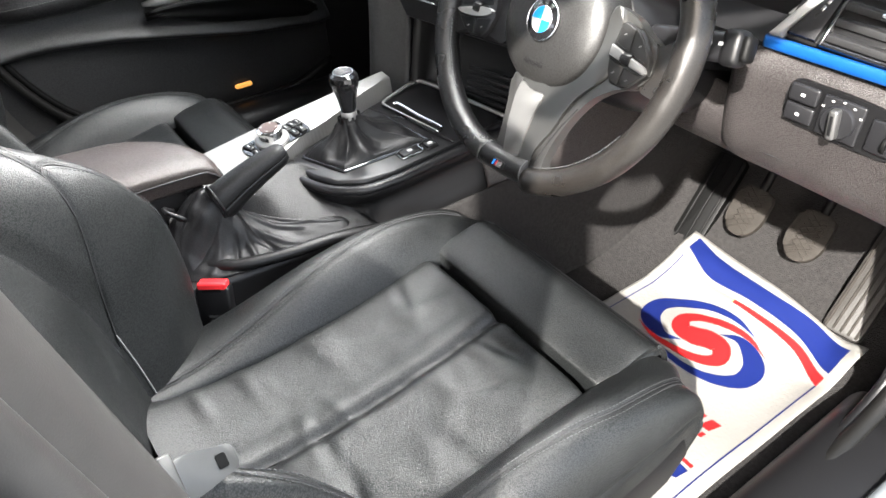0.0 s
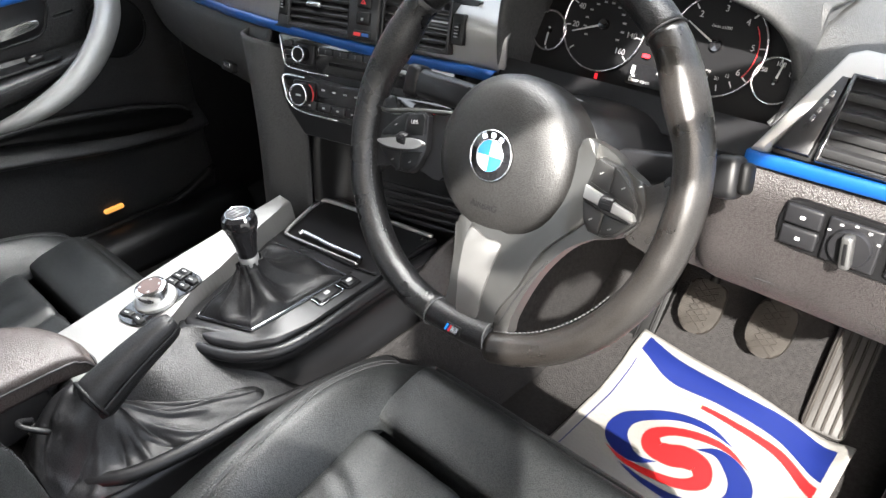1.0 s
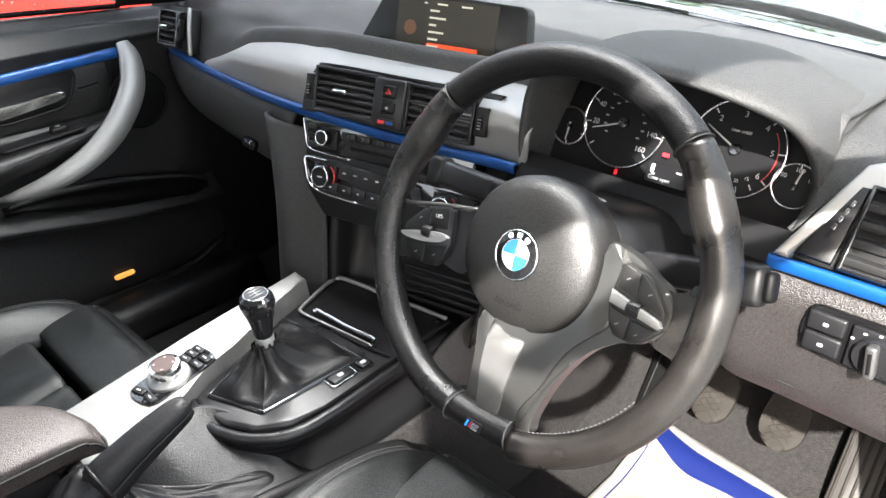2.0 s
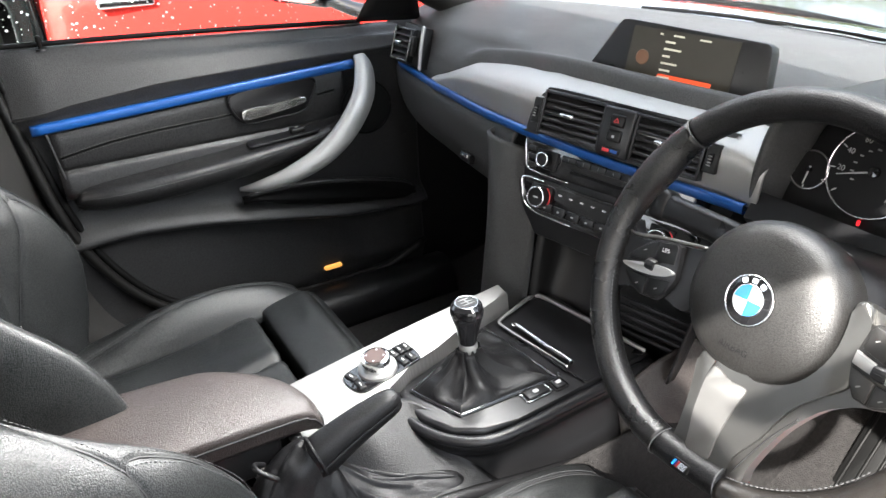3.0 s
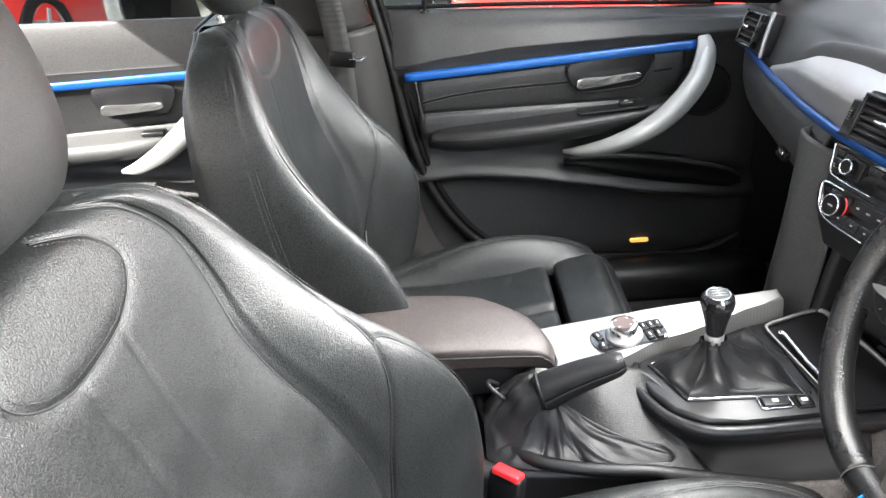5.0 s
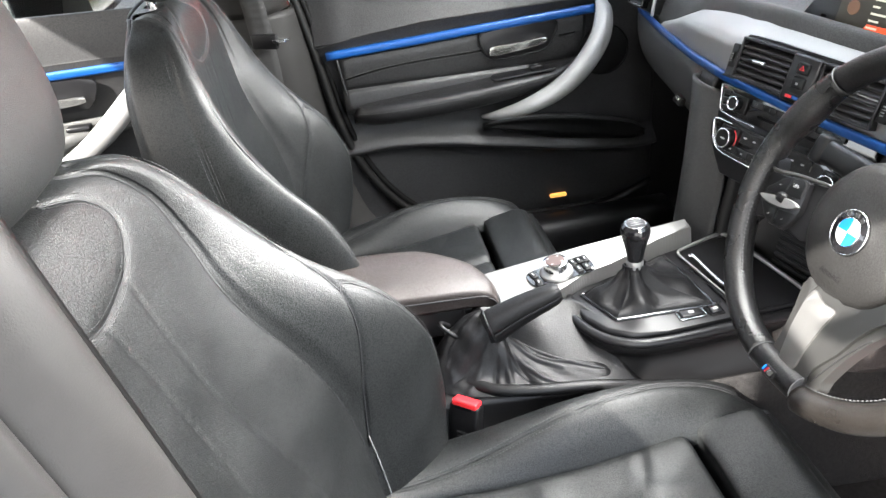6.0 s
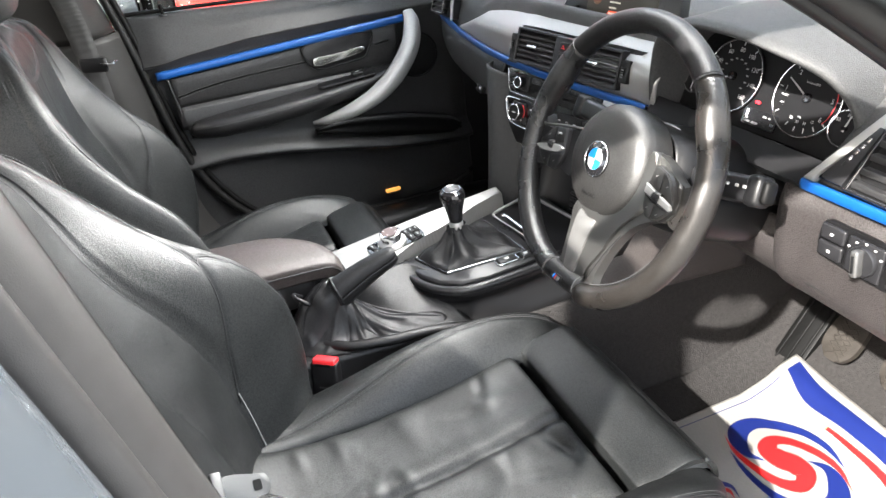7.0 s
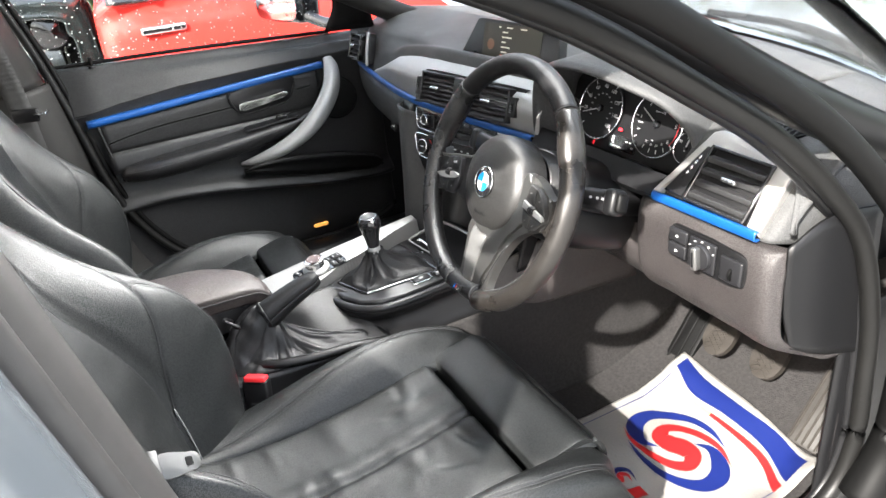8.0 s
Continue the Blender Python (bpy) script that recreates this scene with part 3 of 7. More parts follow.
rv = plate("side_vent_surround", [(-0.072, -0.044), (0.061, -0.044), (0.061, 0.038), (-0.034, 0.038), (-0.042, 0.030)], 0.02, at(rm, 0, 0, -0.002), PLASTIC, dash, "black side vent surround", 0.003)
louvre(at(rm, 0.013, -0.003, 0.004), 0.092, 0.076, rv, 4, tab=0.004, slat_t=0.0075)
plate("dial_panel", [(-0.071, -0.040), (-0.040, -0.040), (-0.036, 0.034), (-0.043, 0.034)], 0.010, at(rm, 0, 0, 0.004), SATIN, rv, "black panel with the vent wheel", 0.003)
for k in range(5):
    box("dial_rib", (0.0035, 0.006, 0.001), at(rm, -0.052 + 0.0022 * k, -0.016 + 0.008 * k, 0.0048, -15), CHROME if k else PLASTIC, rv, bevel=0.0006, segs=1)

# fascia on the driver's side, below the band
rows = []
for x in (0.455, 0.475, 0.52, 0.58, 0.64, 0.69, 0.705):
    e = 0.02 if x < 0.47 or x > 0.70 else 0.0
    rows.append([(x, 0.21 + e, 0.768), (x, 0.191 + e, 0.765), (x, 0.181 + e, 0.74), (x, 0.182 + e, 0.69), (x, 0.190 + e, 0.645), (x, 0.22 + e, 0.615), (x, 0.30, 0.575), (x, 0.36, 0.565)])
sheet("driver_fascia", rows, FASCIA, dash, "grained grey-black lower fascia", nu=40, nv=50, thick=0.006)
rows = []
for x in (0.205, 0.25, 0.34, 0.43, 0.47):
    rows.append([(x, 0.215, 0.70), (x, 0.205, 0.66), (x, 0.215, 0.625), (x, 0.25, 0.60), (x, 0.36, 0.575)])
sheet("knee_panel", rows, FASCIA, dash, "grained knee panel under the column", nu=24, nv=24, thick=0.006)
sheet("end_panel", [[(0.703, 0.20, 0.775), (0.703, 0.205, 0.69), (0.70, 0.23, 0.62)], [(0.708, 0.26, 0.80), (0.708, 0.27, 0.69), (0.705, 0.29, 0.59)], [(0.70, 0.37, 0.78), (0.70, 0.38, 0.66), (0.70, 0.39, 0.55)]], PLASTIC, dash, "black dash end cover", nu=14, nv=14, flip=True)
sheet("end_trim", [[(0.660, 0.196, 0.772), (0.682, 0.206, 0.770), (0.700, 0.26, 0.766), (0.700, 0.37, 0.760)], [(0.662, 0.228, 0.812), (0.684, 0.238, 0.810), (0.700, 0.29, 0.806), (0.699, 0.40, 0.80)], [(0.655, 0.262, 0.850), (0.678, 0.275, 0.848), (0.696, 0.33, 0.844), (0.694, 0.44, 0.838)]], DASH, dash, "grained dark trim at the dash end", nu=16, nv=20, thick=0.004)
tube("cover_gap", [(0.470, 0.2065, 0.628), (0.520, 0.1885, 0.652), (0.56, 0.1875, 0.655), (0.62, 0.1875, 0.655), (0.66, 0.1890, 0.650), (0.69, 0.2000, 0.640)], 0.0012, SEAM, dash, "gap round the lower cover", n=50, m=6)
# lamp switch panel
sm_ = frame_at((0.603, 0.1775, 0.731), (0.999, 0.02, 0.0), (0.0, 0.05, 1))
sp = plate("light_switch_panel", round_outline([(-0.060, 0.0215), (-0.030, 0.0235), (0.0, 0.0240), (0.030, 0.0225), (0.060, 0.0195), (0.0655, 0.0), (0.060, -0.0225), (0.030, -0.0260), (0.0, -0.0255), (-0.030, -0.0235), (-0.060, -0.0210), (-0.0650, 0.0)], 48), 0.006, sm_, PLASTIC, dash, "black light switch panel", 0.002)
for cx, cy, w, h in ((-0.045, 0.011, 0.032, 0.019), (-0.045, -0.010, 0.032, 0.019)):
    k = box("lamp_button", (w, h, 0.006), at(sm_, cx, cy, 0.002), SATIN, sp, "black fog lamp button", bevel=0.003)
    plate("lamp_mark", rect(0.0045, 0.003, 0.001), 0.0006, at(sm_, cx, cy, 0.0058), WHITE, k)
box("knob_field", (0.044, 0.042, 0.005), at(sm_, -0.003, -0.001, 0.002), SATIN, sp, bevel=0.003)
kn = lathe("light_knob", [(0.0175, 0.0), (0.0172, 0.004), (0.0160, 0.006), (0.0, 0.0065)], at(sm_, -0.003, -0.002, 0.004), SATIN, sp, "silver rotary light switch")
box("knob_grip", (0.0095, 0.031, 0.012), at(sm_, -0.003, -0.002, 0.014, 8), mat("dull_knob_silver", (0.10, 0.10, 0.099), 0.4, metal=0.7), kn, bevel=0.003)
box("knob_slot", (0.003, 0.020, 0.001), at(sm_, -0.003, -0.002, 0.0204, 8), PLASTIC, kn, bevel=0.0004)
for k in range(5):
    a = radians(150 - 30 * k)
    plate("scale_mark", rect(0.0030, 0.0018, 0.0006), 0.0006, at(sm_, -0.003 + 0.0225 * math.cos(a), -0.002 + 0.0205 * math.sin(a), 0.0052), WHITE, sp)
box("dimmer_panel", (0.034, 0.034, 0.006), at(sm_, 0.043, -0.004, 0.001), SATIN, sp, bevel=0.003)
lathe("dimmer_wheel", [(0.0, -0.002), (0.009, -0.002), (0.0095, 0.0), (0.009, 0.002), (0.0, 0.002)], at(sm_, 0.045, -0.008, 0.0) @ Matrix.Rotation(radians(90), 4, "Y"), RUBBER, sp)

# instrument binnacle: hood, dial board, four dials
hood_ctl = [(0.192, 0.786), (0.196, 0.84), (0.215, 0.895), (0.27, 0.922), (0.35, 0.928), (0.43, 0.922), (0.488, 0.893), (0.505, 0.84), (0.497, 0.786)]
rows = []
for x, z in hood_ctl:
    k = (z - 0.78) / 0.15
    e = curve(x, ((0.43, 0.0), (0.488, 0.028), (0.505, 0.055))) if z < 0.915 else 0.0
    rows.append([(x, 0.46, min(z, 0.86) if z > 0.83 else z), (x, 0.34, z + 0.0), (x, 0.235 - 0.02 * k + e, z + 0.004), (x, 0.198 - 0.012 * k + e, z - 0.001), (x + (0.35 - x) * 0.06, 0.202 - 0.01 * k + e, z - 0.011), (x + (0.35 - x) * 0.08, 0.268, z - 0.02)])
sheet("instrument_hood", rows, DASH, dash, "black grained instrument hood", nu=70, nv=30, thick=0.003)
im = frame_at((0.351, 0.262, 0.836), (1, 0.02, 0), (0, 0.36, 0.93))
cl = plate("instrument_board", [(-0.150, -0.058), (0.150, -0.058), (0.150, 0.02), (0.12, 0.062), (-0.12, 0.062), (-0.150, 0.02)], 0.01, at(im, 0, 0, -0.004), DIAL, dash, "black instrument board")
plate("board_lip", [(-0.155, -0.060), (0.155, -0.060), (0.15, -0.095), (-0.15, -0.095)], 0.02, at(im, 0, 0, 0.012) @ Matrix.Rotation(radians(-25), 4, "X"), DIAL, dash)


def dial(cx, cy, r, marks, a0, a1, needle, label):
    d = lathe("dial", [(0.0, -0.003), (r, -0.003), (r, 0.0), (0.0, 0.0)], at(im, cx, cy, 0.0), DIAL, cl, label)
    ring = [im @ Vector((cx + r * math.cos(a), cy + r * math.sin(a), 0.002)) for a in np.linspace(0, 2 * math.pi, 24, endpoint=False)]
    tube("ring", ring, 0.0013, CHROME, d, "bright ring", n=72, m=8, closed=True)
    n = len(marks)
    for k, txt in enumerate(marks):
        a = radians(a0 + (a1 - a0) * k / (n - 1))
        c, s = math.cos(a), math.sin(a)
        box("tick", (0.07 * r + 0.002, 0.0012, 0.0006), at(im, cx + 0.9 * r * c, cy + 0.9 * r * s, 0.0006, math.degrees(a)), WHITE, d, bevel=0)
        if txt:
            writing("number", txt, 0.0085 if r > 0.03 else 0.006, at(im, cx + 0.72 * r * c, cy + 0.72 * r * s, 0.0008), WHITE, d)
    a = radians(needle)
    nb = plate("needle", [(-0.004, -0.001), (0.78 * r, -0.0005), (0.78 * r, 0.0005), (-0.004, 0.001)], 0.0012, at(im, cx, cy, 0.0035, needle), WHITE, d, "white needle")
    lathe("needle_cap", [(0.0, 0.0), (0.12 * r, 0.0), (0.11 * r, 0.005), (0.0, 0.0055)], at(im, cx, cy, 0.0), GLOSS, d)
    return d


dial(-0.062, 0.002, 0.049, ["", "20", "40", "60", "80", "100", "120", "140", "160"], 222, -42, 200, "speedometer with white numbers")
dial(0.064, 0.004, 0.049, ["", "1", "2", "3", "4", "5", "6"], 215, -35, 152, "rev counter with white numbers")
dial(-0.128, -0.016, 0.0215, ["", "", ""], 200, 340, 268, "small fuel gauge")
dial(0.129, -0.016, 0.0215, ["50", "100", "150"], 150, 30, 80, "small oil temperature gauge")
dsp = plate("display", rect(0.056, 0.022, 0.002), 0.002, at(im, 0.008, -0.040, 0.002), GLOSS, cl, "dark trip display with white words")
writing("display_words", "Door open", 0.0055, at(im, -0.004, -0.046, 0.0026), WHITE, dsp)
box("car_mark", (0.004, 0.009, 0.0005), at(im, -0.014, -0.036, 0.0024), WHITE, dsp, bevel=0.0)
plate("belt_lamp", rect(0.0035, 0.006, 0.001), 0.001, at(im, -0.055, -0.052, 0.0025), RED_PRINT, cl, "red warning lamp")
plate("brake_lamp", rect(0.008, 0.004, 0.001), 0.001, at(im, -0.004, -0.020, 0.0025), RED_PRINT, cl, "red warning lamp")
ra = [im @ Vector((0.064 + 0.041 * math.cos(radians(a)), 0.004 + 0.041 * math.sin(radians(a)), 0.001)) for a in range(-36, 40, 9)]
tube("red_arc", ra, 0.0004, RED_PLASTIC, cl, "thin red arc", n=40, m=6)
writing("dial_words", "READY", 0.0036, at(im, 0.031, 0.000, 0.0012), WHITE, cl)
writing("dial_words", "OFF", 0.0036, at(im, 0.031, -0.010, 0.0012), WHITE, cl)
writing("dial_words", "mpg", 0.0034, at(im, 0.064, -0.020, 0.0012), WHITE, cl)
for k, txt in enumerate(("50", "30", "20", "15")):
    a = radians(245 + 20 * k)
    writing("dial_words", txt, 0.0048, at(im, 0.066 + 0.031 * math.cos(a), 0.004 + 0.031 * math.sin(a), 0.0012), WHITE, cl)
    box("small_tick", (0.006, 0.0010, 0.0006), at(im, 0.066 + 0.040 * math.cos(a), 0.004 + 0.040 * math.sin(a), 0.0006, math.degrees(a)), WHITE, cl, bevel=0)
for k in range(12):                      # inner ring of small unreadable figures on the speedometer
    a = radians(215 - 22.5 * k)
    box("small_figure", (0.0040, 0.0019, 0.0004), at(im, -0.062 + 0.0235 * math.cos(a), 0.002 + 0.0235 * math.sin(a), 0.0004), GREY_PRINT, cl, bevel=0)
for dx, dy, w in ((-0.016, -0.042, 0.004), (-0.016, -0.047, 0.004), (0.012, -0.035, 0.006), (0.020, -0.035, 0.004), (0.026, -0.042, 0.005)):
    box("display_mark", (w, 0.0022, 0.0004), at(im, 0.004 + dx, dy, 0.0026), GREY_PRINT, dsp, bevel=0)
writing("dial_words", "1/min x1000", 0.0042, at(im, 0.064, 0.022, 0.0012), WHITE, cl)

# central screen
scm = frame_at((-0.012, 0.283, 0.886), (0.972, 0.21, -0.01), (0, 0.25, 0.97))
scr = plate("screen_housing", [tuple(q) for q in ((-0.150, -0.052), (0.130, -0.050), (0.131, -0.044), (0.122, 0.034), (0.119, 0.042), (0.112, 0.046), (-0.088, 0.050), (-0.097, 0.048), (-0.104, 0.040), (-0.146, -0.040))], 0.02, scm, SATIN, dash, "gloss black screen housing", 0.004)
LCD = glow("screen_dark_picture", (0.012, 0.010, 0.006), 0.3)
LCD_T = glow("screen_pale_words", (0.45, 0.43, 0.35), 0.18)
LCD_R = glow("screen_orange_bar", (0.5, 0.05, 0.015), 0.4)
pic = plate("screen_picture", rect(0.156, 0.088, 0.002, 0.003, -0.002), 0.001, at(scm, 0, 0, 0.0016), LCD, scr, "lit dark brown radio menu")
for k, wdt in enumerate((0.018, 0.032, 0.014, 0.030, 0.020, 0.022, 0.034)):
    cy = 0.027 - 0.0092 * k
    if k == 5:
        plate("chosen_line", [(-0.026, cy - 0.004), (0.056, cy - 0.004), (0.056, cy + 0.004), (-0.022, cy + 0.004)], 0.0005, at(scm, 0, 0, 0.0024), LCD_R, pic, "orange chosen line")
    plate("menu_line", rect(wdt * 0.8, 0.0026, 0.0005, -0.022 + wdt * 0.4, cy), 0.0004, at(scm, 0, 0, 0.0029), LCD_T, pic)
for cx, wdt in ((-0.03, 0.006), (-0.004, 0.02), (0.034, 0.02)):
    plate("menu_line", rect(wdt * 0.8, 0.0022, 0.0005, cx, 0.036), 0.0004, at(scm, 0, 0, 0.0029), LCD_T, pic)
lathe("menu_knob_picture", [(0.0, 0), (0.010, 0), (0.0095, 0.0006), (0.0, 0.0006)], at(scm, -0.052, 0.002, 0.0018), glow("screen_amber", (0.06, 0.026, 0.012), 0.4), pic)

# centre stack: radio and climate panels
stm = frame_at((0.0, 0.137, 0.730), (0.974, 0.226, -0.01), (0, 0.30, 0.95))
stk = plate("stack_panel", [(-0.134, 0.058), (0.19, 0.058), (0.17, -0.03), (0.13, -0.075), (-0.080, -0.075), (-0.114, -0.042)], 0.05, at(stm, 0, 0, -0.006), SATIN, dash, "black centre stack", 0.004)
rad = plate("radio_panel", [(-0.126, 0.054), (0.160, 0.054), (0.152, 0.013), (-0.114, 0.013)], 0.008, at(stm, 0, 0, 0.0), GLOSS, stk, "gloss black radio panel", 0.002)
clm = plate("climate_panel", round_outline([(-0.115, 0.003), (0.0, 0.004), (0.150, 0.003), (0.140, -0.030), (0.128, -0.043), (0.0, -0.045), (-0.080, -0.043), (-0.106, -0.036)], 50), 0.008, at(stm, 0, 0, 0.001), GLOSS, stk, "gloss black climate panel", 0.002)
def bright(ptsl, parent, r=0.0016):
    tube("bright_edge", [stm @ Vector(p) for p in ptsl], r, CHROME, parent, "bright metal edge", n=40, m=8)
bright([(-0.04, 0.0115, 0.001), (-0.09, 0.012, 0.001), (-0.113, 0.016, 0.001), (-0.120, 0.033, 0.001), (-0.126, 0.052, 0.001)], rad, 0.0012)
bright([(-0.02, -0.044, 0.001), (-0.078, -0.0425, 0.001), (-0.102, -0.035, 0.001), (-0.112, -0.018, 0.001), (-0.115, 0.001, 0.001), (-0.08, 0.003, 0.001)], clm, 0.0016)
for prt, cx, cy, rr in ((rad, -0.083, 0.0335, 0.0105), (clm, -0.079, -0.019, 0.0155), (clm, 0.112, -0.019, 0.0155)):
    box("knob_field", (0.036, 0.026 if rr < 0.012 else 0.036, 0.004), at(stm, cx, cy, 0.001), PLASTIC, prt, bevel=0.003)
    kb = lathe("rotary_knob", [(rr, 0), (rr, 0.010), (rr * 0.9, 0.012), (rr * 0.82, 0.0125), (rr * 0.8, 0.0105), (0, 0.0105)], at(stm, cx, cy, 0.002), PLASTIC, prt, "black knob with a bright ring")
    tube("knob_ring", [at(stm, cx, cy, 0.0135) @ Vector((rr * 0.88 * math.cos(a), rr * 0.88 * math.sin(a), 0)) for a in np.linspace(0, 6.283, 16, endpoint=False)], 0.0012, CHROME, kb, "bright ring", n=40, m=8, closed=True)
    if rr > 0.012:
        tube("red_scale", [at(stm, cx, cy, 0.003) @ Vector((rr * 1.12 * math.cos(a), rr * 1.12 * math.sin(a), 0)) for a in np.linspace(-0.6, 1.0, 8)], 0.0009, RED_PLASTIC, kb, "red half scale", n=16, m=6)
for k in range(7):
    box("preset_button", (0.0225, 0.009, 0.004), at(stm, -0.046 + 0.0238 * k, 0.042, 0.0015), SATIN, rad, "black preset button", bevel=0.0012)
    writing("button_number", str(k + 1), 0.006, at(stm, -0.046 + 0.0238 * k, 0.042, 0.0037), GREY_PRINT, rad)
plate("disc_slot", rect(0.13, 0.004, 0.0015, 0.024, 0.027), 0.002, at(stm, 0, 0, 0.0012), RUBBER, rad, "black disc slot")
for k in range(3):
    box("radio_button", (0.014, 0.007, 0.003), at(stm, -0.110 + 0.002 * k, 0.044 - 0.0115 * k, 0.001), SATIN, rad, bevel=0.001)
plate("climate_display", rect(0.13, 0.018, 0.003, 0.010, -0.008), 0.002, at(stm, 0, 0, 0.0028), GLOSS, clm, "gloss dark climate display")
for k in range(7):
    box("climate_button", (0.0215, 0.012, 0.004), at(stm, -0.066 + 0.0235 * k, -0.031, 0.002), SATIN, clm, "black climate button", bevel=0.0012)
    plate("button_mark", rect(0.0038, 0.0022, 0.0006), 0.0005, at(stm, -0.066 + 0.0235 * k, -0.031, 0.0043), WHITE, clm)
    plate("display_mark", rect(0.0055, 0.0020, 0.0006), 0.0005, at(stm, -0.046 + 0.018 * k, -0.008, 0.0032), WHITE, clm)
plate("auto_mark", rect(0.008, 0.0022, 0.0006), 0.0005, at(stm, -0.079, -0.019, 0.0130), WHITE, clm)
# soft leg beside the stack, and the recess below it
sheet("stack_leg", [[(-0.215, 0.20, 0.775), (-0.225, 0.15, 0.770), (-0.222, 0.128, 0.765), (-0.180, 0.126, 0.763), (-0.140, 0.15, 0.755)],
                    [(-0.205, 0.20, 0.70), (-0.210, 0.15, 0.70), (-0.206, 0.120, 0.70), (-0.172, 0.112, 0.70), (-0.128, 0.14, 0.70)],
                    [(-0.200, 0.20, 0.62), (-0.205, 0.15, 0.62), (-0.202, 0.115, 0.62), (-0.165, 0.104, 0.62), (-0.12, 0.14, 0.62)],
                    [(-0.205, 0.20, 0.48), (-0.210, 0.14, 0.48), (-0.206, 0.105, 0.48), (-0.172, 0.098, 0.48), (-0.125, 0.13, 0.48)]], DASH, dash, "grey-black soft leg of the centre stack", nu=30, nv=24, thick=0.006)
sheet("stack_recess", [[(-0.13, 0.16, 0.66), (-0.10, 0.21, 0.655), (0.10, 0.25, 0.655), (0.15, 0.22, 0.66)], [(-0.125, 0.14, 0.57), (-0.1, 0.22, 0.58), (0.10, 0.26, 0.58), (0.14, 0.2, 0.57)], [(-0.12, 0.13, 0.49), (-0.09, 0.18, 0.48), (0.10, 0.22, 0.48), (0.135, 0.18, 0.49)]], PLASTIC, dash, "dark recess under the climate panel", nu=16, nv=16)
for k in range(5):
    box("recess_rib", (0.15, 0.006, 0.004), frame_at((0.05, 0.20 + 0.002 * k, 0.515 + 0.012 * k), (0.974, 0.226, 0), (0, 0.3, 0.95)), SATIN, dash, bevel=0.001)
# dark filling behind the dash
box("dash_carrier", (1.36, 0.22, 0.16), pose(-0.02, 0.42, 0.72), RUBBER, dash, "black carrier behind the dash", 0.02)
# demister grille at the driver's end
dfm = frame_at((0.60, 0.31, 0.868), (0.95, -0.25, -0.05), (0.25, 0.95, 0.05))
dg = plate("demister_grille", rect(0.06, 0.035, 0.01), 0.004, at(dfm, 0, 0, 0.002), RUBBER, dash, "black demister grille", 0.001)
for k in range(6):
    box("slat", (0.002, 0.03, 0.004), at(dfm, -0.022 + 0.009 * k, 0, 0.004, 25), SATIN, dg, bevel=0.0006, segs=1)
dfl = frame_at((-0.60, 0.42, 0.862), (0.95, 0.25, -0.02), (-0.25, 0.95, 0.05))
dg = plate("demister_grille", rect(0.09, 0.02, 0.008), 0.004, at(dfl, 0, 0, 0.004), RUBBER, dash, "black demister grille", 0.001)
for k in range(9):
    box("slat", (0.002, 0.017, 0.004), at(dfl, -0.036 + 0.009 * k, 0, 0.006, 25), SATIN, dg, bevel=0.0006, segs=1)

# ---- steering wheel and column ----
wheel = thing("steering_wheel", (0.345, 0.07, 0.77), "three-spoke black leather sports steering wheel with silver spokes", "steering wheel")
TURN = 3.0                                              # degrees that the wheel is turned
wm = frame_at((0.344, 0.013, 0.796), (1, 0, 0), (0, 0.39, 0.92)) @ Matrix.Rotation(radians(TURN), 4, "Z")


def on_wheel(x, y, z=0.0):
    return wm @ Vector((x, y, z))


R = 0.172
ZR = -0.009
def rim_arc(name, a0, a1, material, label, n=40):
    def rad(a):
        thumb = sum(math.exp(-((a - c) / 9.0) ** 2) for c in (28, 152))
        return 0.0148 + 0.0022 * thumb
    angs = np.linspace(a0, a1, n)
    pts = []
    for a in angs:
        r = R - 0.004 * sum(math.exp(-((a - c) / 10.0) ** 2) for c in (28, 152)) - 0.010 * math.exp(-((a - 270) / 24.0) ** 2)
        pts.append(on_wheel(r * math.cos(radians(a)), r * math.sin(radians(a)), ZR))
    return tube(name, pts, [rad(a) for a in angs], material, wheel, label, n=n * 2, m=20, flat=1.12, up=tuple(on_wheel(0, 0, 1) - on_wheel(0, 0, 0)))


rim_arc("rim_top", 46, 134, LEATHER_SMOOTH, "smooth black leather upper rim")
rim_arc("rim_side", 134.6, 257, WHEEL_BLACK, "perforated black leather rim side")
rim_arc("rim_side", -78, 45.4, WHEEL_LEATHER, "worn shiny leather rim side")
rim_arc("rim_bottom", 257.5, 281.5, LEATHER_SMOOTH, "smooth leather rim bottom", 14)
for a in (45.7, 134.3, 257.3, 281.8):
    c, s = math.cos(radians(a)), math.sin(radians(a))
    rr = 0.1715 if a < 200 else 0.165
    tube("rim_joint", [on_wheel(rr * c + 0.0158 * math.cos(q) * c, rr * s + 0.0158 * math.cos(q) * s, ZR + 0.0175 * math.sin(q)) for q in np.linspace(0, 6.283, 12, endpoint=False)], 0.0008, SEAM if a < 200 else THREAD, wheel, "rim joint seam", n=36, m=6, closed=True)
inner = [on_wheel((R - 0.0135) * math.cos(radians(a)), (R - 0.0135) * math.sin(radians(a)), ZR + 0.006) for a in np.linspace(192, 252, 12)]
stitches("cross_stitch", inner, THREAD, wheel, 0.0045, 0.0012)
inner = [on_wheel((R - 0.016) * math.cos(radians(a)), (R - 0.016) * math.sin(radians(a)), ZR + 0.004) for a in np.linspace(283, 330, 12)]
stitches("cross_stitch", inner, THREAD, wheel, 0.0045, 0.001)

